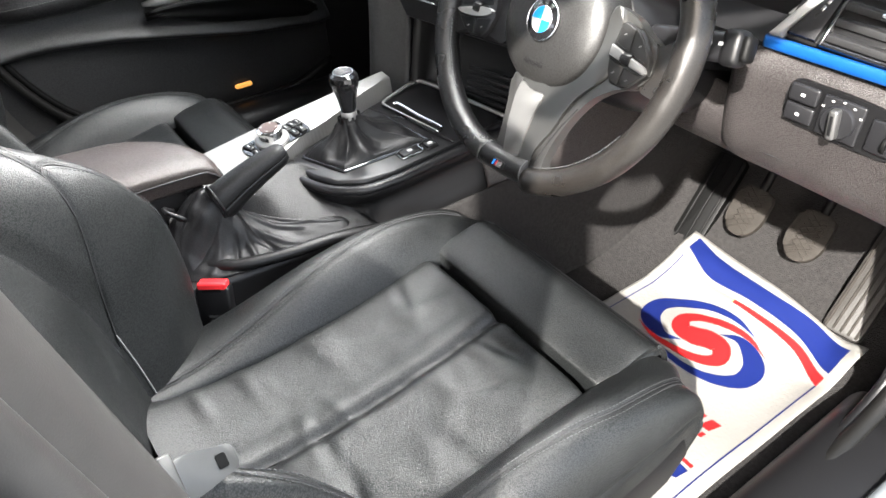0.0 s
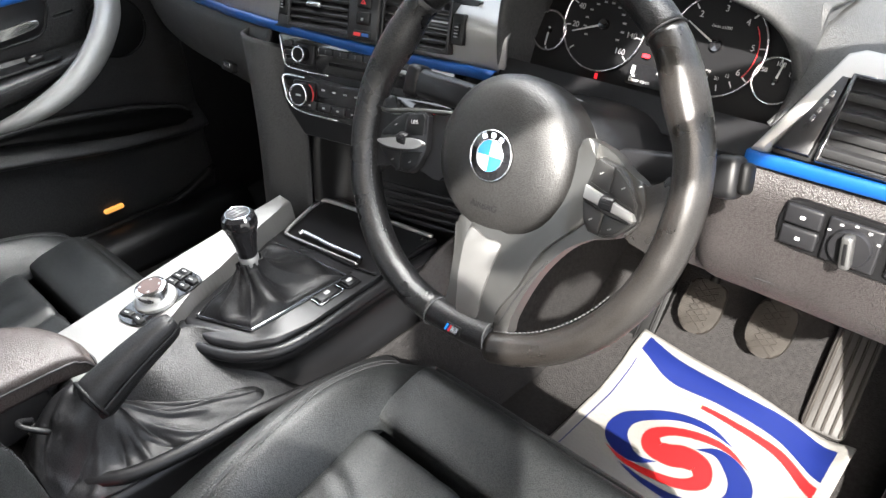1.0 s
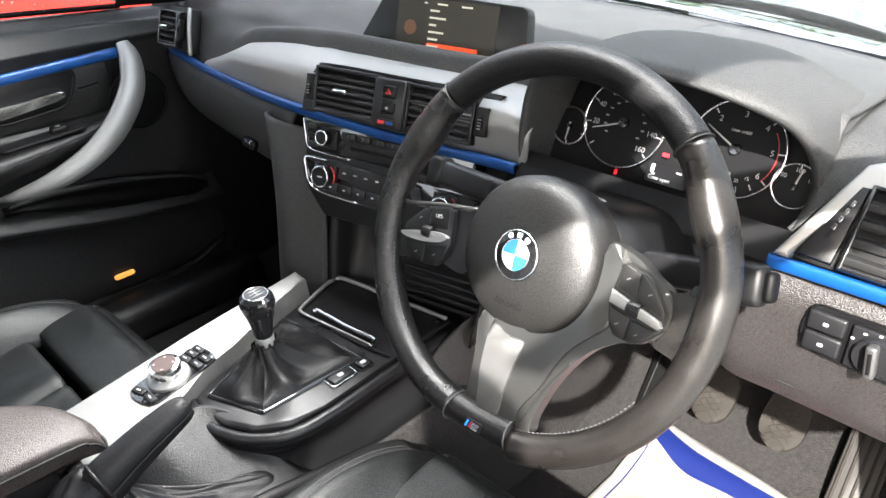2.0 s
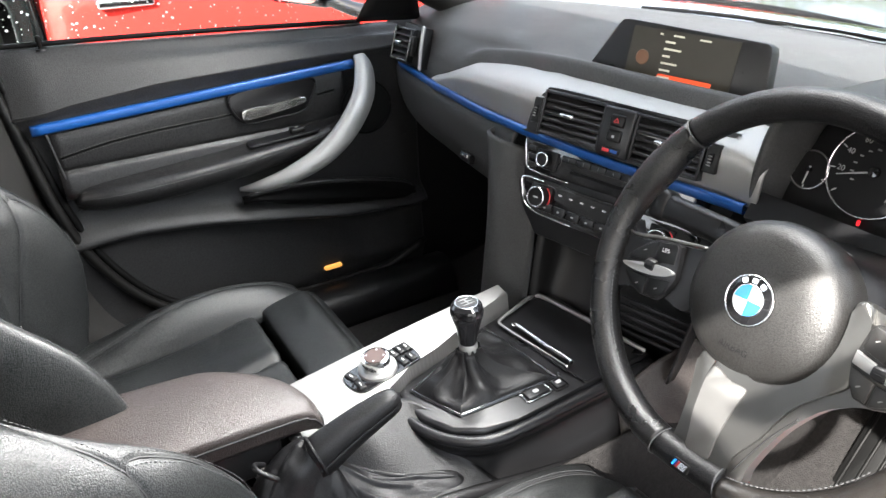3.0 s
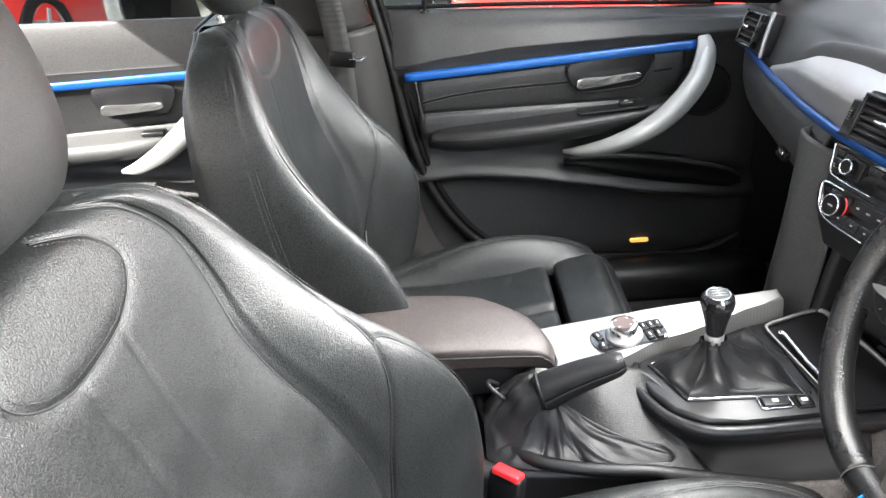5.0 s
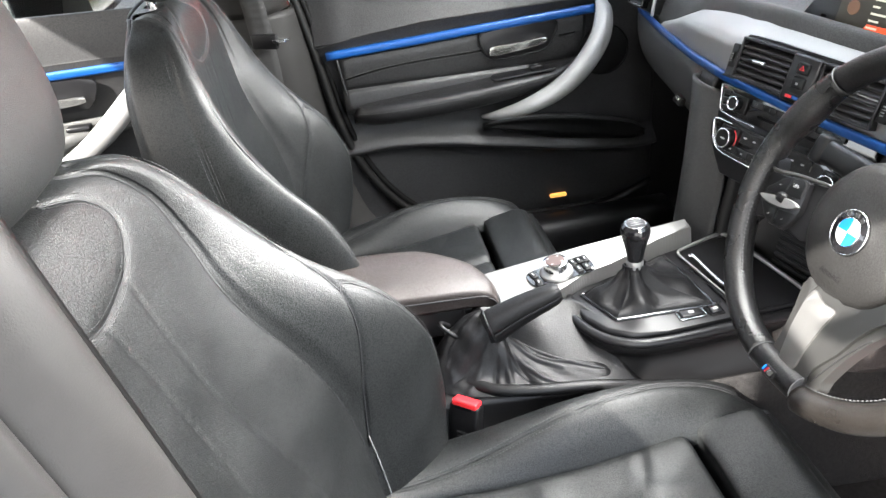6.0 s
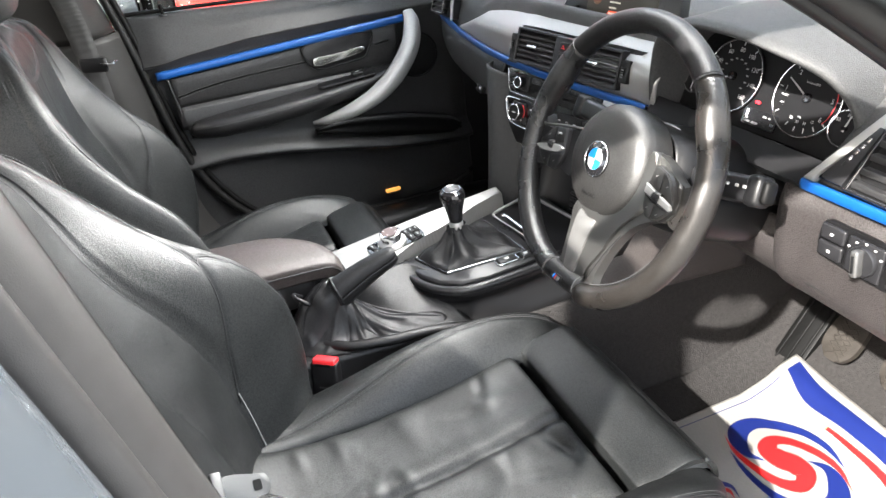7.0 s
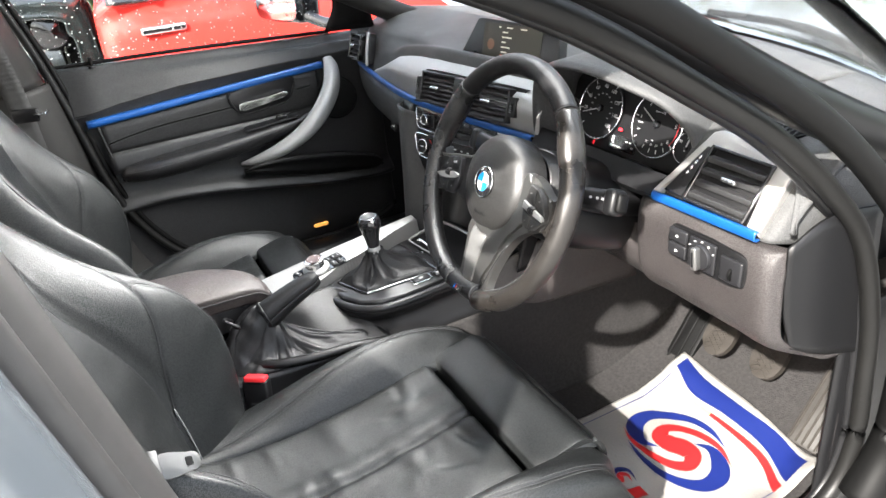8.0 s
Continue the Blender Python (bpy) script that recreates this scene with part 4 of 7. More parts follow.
# airbag pad
HUB = mat("airbag_cover", (0.011, 0.0107, 0.0104), 0.42, grain=0.3, grain_size=0.001, kind="leather", mottle=0.12, mottle_size=0.03, rough_var=0.05)
prof = [(0.0, 0.006), (0.02, 0.0055), (0.04, 0.004), (0.058, 0.0), (0.066, -0.005), (0.0715, -0.013), (0.0725, -0.025), (0.070, -0.05)]
hub = lathe("airbag_cover", prof, wm @ Matrix.Diagonal((1.02, 1.0, 1, 1)), HUB, wheel, "grey-black round airbag cover", n=64)
writing("airbag_word", "AIRBAG", 0.0085, at(wm, 0.0, -0.045, 0.0032), PLASTIC, hub, "embossed word")
# roundel: plain blue and white quarters in a black ring
rb = lathe("roundel", [(0.0, 0.0), (0.0222, 0.0), (0.0222, 0.0025), (0.020, 0.004), (0.0, 0.0042)], at(wm, 0, 0, 0.0055), GLOSS, hub, "black round badge with blue and white quarters", n=48)
tube("badge_ring", [at(wm, 0, 0, 0.0085) @ Vector((0.0218 * math.cos(a), 0.0218 * math.sin(a), 0)) for a in np.linspace(0, 6.283, 24, endpoint=False)], 0.0009, CHROME, rb, "bright ring", n=60, m=8, closed=True)
tube("badge_ring", [at(wm, 0, 0, 0.0098) @ Vector((0.0137 * math.cos(a), 0.0137 * math.sin(a), 0)) for a in np.linspace(0, 6.283, 24, endpoint=False)], 0.0007, CHROME, rb, "bright ring", n=60, m=8, closed=True)
BADGE_BLUE = mat("badge_blue", (0.01, 0.22, 0.72), 0.25, coat=0.5)
for k in range(4):
    ql = [(0, 0)] + [(0.0133 * math.cos(radians(a)), 0.0133 * math.sin(radians(a))) for a in np.linspace(90 * k, 90 * k + 90, 9)]
    plate("badge_quarter", ql, 0.0012, at(wm, 0, 0, 0.0106), BADGE_BLUE if k % 2 else WHITE, rb)
for a in (60, 90, 120):
    plate("badge_bar", rect(0.005, 0.0045, 0.0008), 0.0005, at(wm, 0.0178 * math.cos(radians(a)), 0.0178 * math.sin(radians(a)), 0.0100, a - 90), CHROME, rb)

# spokes
def spoke(name, pts, z, material, label, depth=0.012, bevel=0.004):
    return plate(name, round_outline(pts, 56), depth, at(wm, 0, 0, z), material, wheel, label, bevel, 3)


SPOKE = mat("spoke_soft_plastic", (0.011, 0.0107, 0.0104), 0.42, mottle=0.12, mottle_size=0.03, grain=0.15, grain_size=0.0008)
SPOKE_SILVER = mat("dull_spoke_silver", (0.10, 0.099, 0.096), 0.38, metal=0.85, mottle=0.1, mottle_size=0.03, grain=0.06, grain_size=0.0008)
spoke("spoke_root", [(0.122, 0.0120), (0.1347, 0.0095), (0.150, 0.018), (0.163, 0.032), (0.168, 0.0), (0.168, -0.047), (0.150, -0.040), (0.128, -0.0335), (0.118, -0.012)], -0.0125, WHEEL_LEATHER, "worn leather where the spoke meets the rim", 0.016)
SIDE = {1: [(0.080, 0.0300), (0.092, 0.0310), (0.1051, 0.0266), (0.1175, 0.0184), (0.1320, 0.0110), (0.1375, 0.002), (0.1400, -0.010), (0.1385, -0.020), (0.1330, -0.029), (0.1255, -0.0345), (0.095, -0.036), (0.084, -0.010)],
        -1: [(-0.060, 0.028), (-0.0693, 0.0215), (-0.110, 0.0155), (-0.1453, 0.0085), (-0.160, 0.024), (-0.168, -0.01), (-0.166, -0.062), (-0.150, -0.046), (-0.126, -0.040), (-0.095, -0.036), (-0.062, -0.036)]}
for sx in (-1, 1):
    s = spoke("side_spoke", SIDE[sx], -0.010, SPOKE_SILVER if sx > 0 else SATIN, "dull silver-grey side spoke" if sx > 0 else "black side spoke", 0.016)
    if sx < 0:
        tube("spoke_edge", [on_wheel(*p) for p in ((-0.156, 0.0115, -0.008), (-0.145, 0.0110, -0.006), (-0.110, 0.0180, -0.006), (-0.066, 0.0245, -0.010))], (0.0012, 0.0024, 0.0024, 0.0020), SPOKE_SILVER, s, "thin silver spoke edge", n=30, m=8)
    def mirror(o):
        return [(0.089 + (x - 0.083) * 0.78 if sx > 0 else -x, y - 0.17 * (x - 0.080) - (0.004 if sx < 0 else 0.0)) for x, y in o][::sx]

    pad = plate("button_pad", mirror([(0.083, -0.010), (0.088, 0.022), (0.094, 0.0255), (0.117, 0.025), (0.128, 0.020), (0.145, 0.006), (0.147, -0.008), (0.130, -0.026), (0.118, -0.032), (0.098, -0.034), (0.089, -0.026)][::-1]), 0.008, at(wm, 0, 0, -0.003), SATIN if sx < 0 else SPOKE, s, "black button pad", 0.0015)
    keys = ([(0.0895, 0.0035), (0.1125, 0.0025), (0.1115, 0.0235), (0.0945, 0.0240), (0.0905, 0.020)], [(0.1145, 0.0025), (0.1430, 0.0015), (0.1425, 0.0065), (0.127, 0.0185), (0.1170, 0.0230), (0.1135, 0.0235)], [(0.0870, -0.0125), (0.1120, -0.0135), (0.1105, -0.0310), (0.099, -0.0320), (0.0905, -0.025)], [(0.1140, -0.0135), (0.1425, -0.0105), (0.128, -0.0245), (0.1175, -0.0300), (0.1128, -0.0308)])
    for o in keys:
        bt = plate("wheel_button", mirror(o), 0.004, at(wm, 0, 0, -0.0014 if sx > 0 else -0.0022), SPOKE if sx > 0 else PLASTIC, pad, "black wheel button", 0.0008)
        o2 = mirror(o)
        cx, cy = sum(q[0] for q in o2) / len(o2), sum(q[1] for q in o2) / len(o2)
        plate("button_mark", rect(0.0035, 0.0011, 0.0004), 0.0004, at(wm, cx, cy, -0.0008 if sx > 0 else -0.0016, 35), PIPING, bt)
    eye = plate("button_bar", mirror(([(0.086, 0.0005), (0.144, -0.0015), (0.147, -0.0055), (0.144, -0.0085), (0.086, -0.0100)][::-1] if sx > 0 else round_outline([(0.085, -0.0045), (0.096, -0.0004), (0.116, 0.0002), (0.136, -0.0015), (0.1465, -0.0035), (0.136, -0.0080), (0.116, -0.0105), (0.096, -0.0095)], 36)[::-1])), 0.005, at(wm, 0, 0, 0.0012), SILVER_PLAIN, pad, "silver bar between the buttons", 0.0015)
    lathe("thumb_roller", [(0.0, -0.0055), (0.0055, -0.0055), (0.0062, -0.004), (0.0062, 0.004), (0.0055, 0.0055), (0.0, 0.0055)], at(wm, sx * 0.113, -0.0105, -0.0022) @ Matrix.Rotation(math.pi / 2, 4, "Y"), PLASTIC, eye, "ribbed thumb roller", 24)
    for k in range(5):
        box("roller_rib", (0.0102, 0.0007, 0.0008), at(wm, sx * 0.113, -0.0140 + 0.00175 * k, 0.0040 - 0.0006 * abs(k - 2)), SATIN, eye, bevel=0.0)
writing("button_word", "LIM", 0.0055, at(wm, -0.103, 0.0080, -0.0012, 9), WHITE, wheel)
low_o = [(-0.0136, -0.060), (-0.0175, -0.085), (-0.0182, -0.113), (-0.0140, -0.136), (-0.0100, -0.158), (0.010, -0.162), (0.0300, -0.158), (0.0290, -0.1455), (0.0375, -0.125), (0.0487, -0.105), (0.0560, -0.084), (0.0667, -0.063), (0.0820, -0.046), (0.0950, -0.031), (0.0950, -0.001), (0.0900, 0.0290), (0.0825, 0.0345), (0.0750, 0.0310), (0.0765, 0.010), (0.0755, -0.0108), (0.0690, -0.030), (0.0600, -0.0445), (0.0470, -0.0555), (0.0310, -0.0620), (0.008, -0.066)]
low = spoke("lower_spoke", low_o, -0.004, SPOKE_SILVER, "dull silver lower spoke running up beside the airbag cover", 0.014, 0.0035)
plate("spoke_inlay", round_outline([(-0.0135, -0.0700), (0.0060, -0.0735), (0.0225, -0.0745), (0.0185, -0.098), (0.0150, -0.124), (0.0140, -0.1470), (0.0030, -0.1495), (-0.0080, -0.1500), (-0.0125, -0.130), (-0.0155, -0.108)], 60), 0.004, at(wm, 0, 0, -0.0018), mat("brushed_inlay", (0.19, 0.188, 0.184), 0.42, metal=0.75, grain=0.15, grain_size=0.0007, kind="weave", mottle=0.08, mottle_size=0.02), low, "brushed silver inlay", 0.0012)
spoke("spoke_flank", [(0.0470, -0.105), (0.0290, -0.1400), (0.0300, -0.158), (0.0460, -0.152), (0.0472, -0.1366), (0.0551, -0.109), (0.0660, -0.084), (0.0819, -0.0605), (0.0970, -0.048), (0.1091, -0.0410), (0.125, -0.035), (0.105, -0.028), (0.0920, -0.031), (0.0660, -0.062)], -0.0085, SPOKE_SILVER, "dull silver flank of the lower spoke", 0.014)
tube("flank_seam", [on_wheel(*p, -0.0078) for p in ((0.036, -0.146), (0.045, -0.122), (0.056, -0.098), (0.070, -0.074))], 0.0008, SEAM, wheel, "flank seam", n=30, m=6)
spoke("spoke_flank", [(-0.0130, -0.066), (-0.0170, -0.100), (-0.0165, -0.125), (-0.0100, -0.158), (-0.0260, -0.156), (-0.0270, -0.130), (-0.0290, -0.100), (-0.0330, -0.064)], -0.0070, SPOKE_SILVER, "dull silver flank of the lower spoke", 0.014)
bg = plate("rim_badge", rect(0.018, 0.009, 0.002), 0.002, at(wm, 0.000, -0.1625, 0.0095) @ Matrix.Rotation(radians(-6), 4, "X"), PLASTIC, wheel, "small striped badge", 0.0006)
for k, mm in enumerate((BADGE_BLUE, INK_BLUE, INK_RED, CHROME)):
    plate("badge_stripe", [(-0.0088 + 0.0022 * k, -0.0032), (-0.0070 + 0.0022 * k + (0.006 if k == 3 else 0), -0.0032), (-0.0052 + 0.0022 * k + (0.006 if k == 3 else 0), 0.0032), (-0.0070 + 0.0022 * k, 0.0032)], 0.0006, at(wm, 0.000, -0.1625, 0.0102) @ Matrix.Rotation(radians(-6), 4, "X"), mm, bg)
lathe("hub_back", [(0.055, 0.0), (0.060, -0.01), (0.058, -0.05), (0.05, -0.07)], at(wm, 0, 0, -0.015), PLASTIC, wheel, "black hub body", 40)

# column shroud with its two stalks
column = thing("steering_column", (0.345, 0.15, 0.7), "black plastic steering column shroud with two stalks", "steering column")
rows = []
for z, w, h, d in ((-0.062, 0.058, 0.052, 0.0), (-0.085, 0.072, 0.060, -0.004), (-0.14, 0.078, 0.066, -0.008), (-0.20, 0.080, 0.068, -0.006), (-0.27, 0.080, 0.066, 0.0)):
    rows.append([on_wheel(w * math.copysign(abs(math.cos(a)) ** 0.7, math.cos(a)), d + h * math.copysign(abs(math.sin(a)) ** 0.7, math.sin(a)), z) for a in np.linspace(0, 2 * math.pi, 25)])
sheet("shroud", rows, PLASTIC, column, "black plastic column shroud", nu=24, nv=72, thick=0.003)
tube("shroud_joint", [on_wheel(0.074 * math.cos(a), -0.004 + 0.064 * math.sin(a), -0.088) for a in np.linspace(-0.3, 3.5, 20)], 0.0014, SILVER_PLAIN, column, "bright shroud line", n=50, m=6)
for sx, nm in ((-1, "indicator"), (1, "wiper")):
    c0, c1 = (on_wheel(-0.070, 0.034, -0.090), on_wheel(-0.196, 0.040, -0.092)) if sx < 0 else (on_wheel(0.07, 0.012, -0.088), on_wheel(0.174, 0.027, -0.084))
    ax = (c1 - c0).normalized()
    sm2 = frame_at((c0 + c1) / 2, tuple(ax), tuple(on_wheel(0, 1, 0) - on_wheel(0, 0, 0)))
    L = (c1 - c0).length
    st = box(nm + "_stalk", (L, 0.030, 0.020), sm2, SATIN, column, "black stalk with white marks", bevel=0.008, segs=4)
    box("stalk_end", (0.022, 0.036, 0.026), at(sm2, L / 2 - 0.004, 0, 0), PLASTIC, st, bevel=0.007, segs=3)
    box("stalk_tip", (0.010, 0.026, 0.018), at(sm2, L / 2 + 0.010, 0, 0), RUBBER, st, bevel=0.005, segs=3) if sx > 0 else None
    for k in range(3):
        plate("stalk_mark", rect(0.005, 0.0035, 0.001), 0.0006, at(sm2, -0.022 + 0.022 * k if sx < 0 else 0.012 + 0.014 * k, 0.002, 0.0106 if sx < 0 or k < 2 else 0.0136), WHITE, st)
plate("column_plate", rect(0.02, 0.02, 0.006), 0.004, frame_at(on_wheel(0.062, -0.01, -0.078), tuple(on_wheel(1, 0, 0) - on_wheel(0, 0, 0)), tuple(on_wheel(0, 1, 0) - on_wheel(0, 0, 0))), SATIN, column, "small black plate on the column")

# ---- centre console ----
console = thing("centre_console", (0, -0.1, 0.25), "black centre console with a silver panel and gear lever", "centre console")
# body: side walls and top, from the stack back to the rear seats
rows = []
for y, xr, zr, xl in ((0.22, 0.118, 0.42, -0.135), (0.10, 0.118, 0.42, -0.135), (0.0, 0.118, 0.42, -0.135), (-0.10, 0.117, 0.43, -0.135), (-0.18, 0.114, 0.442, -0.135), (-0.28, 0.108, 0.445, -0.13), (-0.38, 0.102, 0.448, -0.13), (-0.55, 0.10, 0.45, -0.13), (-0.9, 0.095, 0.45, -0.13)):
    rows.append([(0.135, y, 0.2), (0.128, y, 0.33), (xr, y, zr - 0.03), (xr - 0.006, y, zr - 0.006), (xr - 0.025, y, zr), (0.03, y, zr), (-0.1, y, zr + 0.02), (xl + 0.008, y, zr + 0.02), (xl, y, zr - 0.01), (xl - 0.004, y, 0.2)])
sheet("body", rows, PLASTIC, console, "black grained console body", nu=60, nv=60, thick=0.005)
# silver panel on the passenger's side
ps = [(-0.142, 0.088), (-0.136, -0.10), (-0.128, -0.36), (0.0, -0.36), (0.004, -0.27), (-0.004, -0.225), (-0.026, -0.195), (-0.048, -0.150), (-0.058, -0.115), (-0.066, -0.07), (-0.082, -0.02), (-0.098, 0.02), (-0.106, 0.055), (-0.114, 0.086)]
pm = frame_at((0, 0.085, 0.546), (1, 0, 0), (0, 0.9945, 0.105))
plate("silver_panel", [(x, y - 0.085) for x, y in ps], 0.05, pm, SILVER, console, "satin silver console panel", 0.007, 4)
# black surround of the gear lever with its outer lip
sur = [(-0.132, 0.175), (-0.108, 0.06), (-0.098, 0.02), (-0.082, -0.02), (-0.066, -0.07), (-0.056, -0.118), (-0.042, -0.145), (-0.012, -0.152), (0.025, -0.144), (0.062, -0.124), (0.086, -0.090), (0.092, -0.04), (0.090, 0.05), (0.088, 0.19)]
sm3 = frame_at((0, 0, 0.506), (1, 0, 0), (0, 1, 0.03))
plate("gear_surround", sur, 0.03, sm3, SATIN, console, "satin black gear lever surround", 0.006, 4)
lip = ((-0.046, -0.146), (-0.012, -0.157), (0.028, -0.150), (0.066, -0.129), (0.092, -0.092), (0.099, -0.04), (0.097, 0.05), (0.095, 0.18))
tube("surround_lip", [sm3 @ Vector((x, y, -0.012)) for x, y in lip], 0.008, SATIN, console, "satin black console lip", n=60, m=12)
sheet("surround_side", [[tuple(sm3 @ Vector((x + dx * (0.4 + 0.6 * (x > 0.0)), y - dy, z))) for z, dx, dy in ((-0.010, 0.0, 0.0), (-0.022, 0.002, 0.002), (-0.04, -0.004, -0.004), (-0.07, 0.004, 0.0), (-0.12, 0.018, 0.0), (-0.30, 0.035, 0.0))] for x, y in lip], PLASTIC, console, "black console side", nu=50, nv=24, thick=0.004, flip=True)
# switches beside the lever
for cx, cy, w in ((0.0665, 0.004, 0.033), (0.069, 0.040, 0.016)):
    sb = box("console_switch", (0.017, w, 0.006), at(sm3, cx, cy, 0.002), SATIN, console, "black console switch in a bright frame", bevel=0.002)
    tube("switch_frame", [at(sm3, cx, cy, 0.002) @ Vector(p) for p in ((0.010, w / 2 + 0.002, 0), (0.0105, 0, 0), (0.010, -w / 2 - 0.002, 0), (0, -w / 2 - 0.003, 0), (-0.010, -w / 2 - 0.002, 0), (-0.0105, 0, 0), (-0.010, w / 2 + 0.002, 0), (0, w / 2 + 0.003, 0))], 0.0011, CHROME if w > 0.02 else PLASTIC, sb, n=60, m=6, closed=True)
    plate("switch_mark", rect(0.006, 0.008, 0.001), 0.0006, at(sm3, cx, cy, 0.0056), WHITE, sb)

# storage tray with a bright rim
tray = plate("storage_tray", [(-0.092, 0.052), (-0.118, 0.155), (0.085, 0.185), (0.085, 0.075)], 0.004, at(sm3, 0, 0, 0.001), SATIN, console, "black storage tray with a bright rim")
tube("tray_rim", [at(sm3, 0, 0, 0.006) @ Vector((x, y, 0)) for x, y in ((0.086, 0.182), (0.02, 0.172), (-0.095, 0.154), (-0.117, 0.145), (-0.118, 0.135), (-0.104, 0.09), (-0.092, 0.058), (-0.082, 0.053), (-0.06, 0.055), (0.0, 0.0635), (0.05, 0.0705))], (0.0032, 0.0034, 0.0036, 0.0036, 0.0034, 0.0030, 0.0026, 0.0022, 0.0018, 0.0014, 0.0010), SILVER_PLAIN, tray, "bright tray rim", n=70, m=8)
tube("tray_rim", [at(sm3, 0, 0, 0.004) @ Vector((x, y, 0)) for x, y in ((-0.085, 0.051), (-0.03, 0.058), (0.04, 0.064), (0.086, 0.072))], 0.0016, PLASTIC, tray, n=30, m=8)
tube("tray_handle", [at(sm3, 0, 0, 0.010) @ Vector((x, y, 0)) for x, y in ((-0.066, 0.062), (-0.062, 0.069), (0.0, 0.073), (0.046, 0.079), (0.054, 0.074), (0.055, 0.064))], 0.0032, CHROME, tray, "bright tray handle", n=40, m=10)

# gear lever: leather boot, collar, knob
lever = thing("gear_lever", (0.0, -0.06, 0.51), "manual gear lever with a gloss black knob and leather boot", "gear lever")
corners = [Vector(c) for c in ((-0.030, -0.131), (0.047, -0.102), (0.057, 0.046), (-0.092, 0.030))]
foot = [tuple(corners[k] + (corners[(k + 1) % 4] - corners[k]) * f) for k in range(4) for f in (0.05, 0.5, 0.95)]
tube("boot_frame", [at(sm3, 0, 0, 0.001) @ Vector((x, y, 0)) for x, y in foot], 0.0035, GLOSS, lever, "gloss black boot frame", n=80, m=10, closed=True)
f0 = spline([(x, y, 0) for x, y in foot], 64, True)
rows = []
ct = np.array([-0.004, -0.058])
for k, (f, z) in enumerate(((1.0, 0.0), (0.93, 0.007), (0.78, 0.013), (0.58, 0.020), (0.40, 0.030), (0.27, 0.042), (0.20, 0.052), (0.185, 0.060))):
    ring = []
    for j, p in enumerate(f0):
        a = math.atan2(p[1] - ct[1], p[0] - ct[0])
        fold = 1 + 0.12 * math.sin(4 * a + 0.8) * min(1, k / 3) + 0.05 * math.sin(9 * a + k) * min(1, k / 3) + 0.025 * math.sin(15 * a + 1.7 * k) * min(1, k / 3)
        q = ct + (p[:2] - ct) * f * fold
        ring.append(tuple(sm3 @ Vector((q[0], q[1], z + (0.006 * math.sin(4 * a + 2.2) if 1 < k < 6 else 0)))))
    rows.append(ring + ring[:1])
sheet("leather_boot", rows, LEATHER_SMOOTH, lever, "folded black leather boot", nu=40, nv=100, thick=0.001, flip=True)
for k in (4, 20, 42):
    tube("boot_seam", [rows[i][k] for i in range(7)], 0.0012, SEAM, lever, n=30, m=6)
stitches("boot_stitch", [Vector(rows[i][21]) + Vector((0, 0, 0.001)) for i in range(7)], THREAD, lever, 0.003, 0.0006)
km = frame_at((-0.004, -0.0565, 0.560), (1, 0, 0), (0, 0.99, 0.03))
lathe("collar", [(0.0115, -0.004), (0.0125, 0.0), (0.0125, 0.010), (0.0115, 0.012)], at(km, 0, 0, 0), SILVER_PLAIN, lever, "silver collar", 32)
knob = lathe("gear_knob", [(0.0115, 0.012), (0.0125, 0.016), (0.0145, 0.030), (0.0185, 0.046), (0.0215, 0.056), (0.0222, 0.063), (0.0205, 0.070), (0.0165, 0.0735), (0.0, 0.0745)], km, GLOSS, lever, "gloss black gear knob", 48)
cap = lathe("knob_cap", [(0.0, 0.0), (0.0145, 0.0), (0.014, 0.001), (0.0, 0.0016)], at(km, 0, 0, 0.0742), SATIN, knob, "gloss black shift pattern cap", 40)
for cx in (-0.006, 0.0, 0.006):
    box("gate_line", (0.0012, 0.011, 0.0006), at(km, cx, 0, 0.0759), GREY_PRINT, cap, bevel=0.0)
box("gate_line", (0.0132, 0.0012, 0.0006), at(km, 0, 0, 0.0759), GREY_PRINT, cap, bevel=0.0)
for k, (cx, cy) in enumerate(((-0.006, 0.0075), (-0.006, -0.0075), (0, 0.0075), (0, -0.0075), (0.006, 0.0075), (0.006, -0.0075))):
    writing("gate_number", str(k + 1), 0.0042, at(km, cx, cy, 0.0757), GREY_PRINT, cap)
tube("cap_ring", [at(km, 0, 0, 0.0744) @ Vector((0.0150 * math.cos(a), 0.0150 * math.sin(a), 0)) for a in np.linspace(0, 6.283, 20, endpoint=False)], 0.0008, CHROME, cap, "chrome ring", n=48, m=6, closed=True)

# rotary controller
idm = frame_at((-0.076, -0.158, 0.5205), (1, 0, 0), (0, 0.9945, 0.105)) @ Matrix.Rotation(radians(8), 4, "Z")
ctrl = thing("rotary_controller", (-0.076, -0.158, 0.52), "silver rotary menu controller with black buttons round it", "controller")
plate("button_plate", round_outline([(-0.024, -0.040), (0.0, -0.047), (0.024, -0.038), (0.026, 0.0), (0.026, 0.045), (0.020, 0.058), (-0.012, 0.060), (-0.020, 0.05), (-0.024, 0.0)], 40), 0.003, at(idm, 0, 0, 0.003), GLOSS, ctrl, "gloss black button field", 0.001)
for cx, cy, tw in ((-0.011, -0.036, 8), (0.012, -0.036, -8), (-0.009, 0.033, 0), (-0.009, 0.044, 0), (-0.008, 0.054, 0), (0.013, 0.034, 0), (0.014, 0.047, 0)):
    bt = box("menu_button", (0.020, 0.0105, 0.005), at(idm, cx, cy, 0.004, tw), PLASTIC, ctrl, "black menu button", bevel=0.0018)
    plate("button_mark", rect(0.007, 0.0018, 0.0005), 0.0005, at(idm, cx, cy, 0.0068, tw), WHITE, bt)
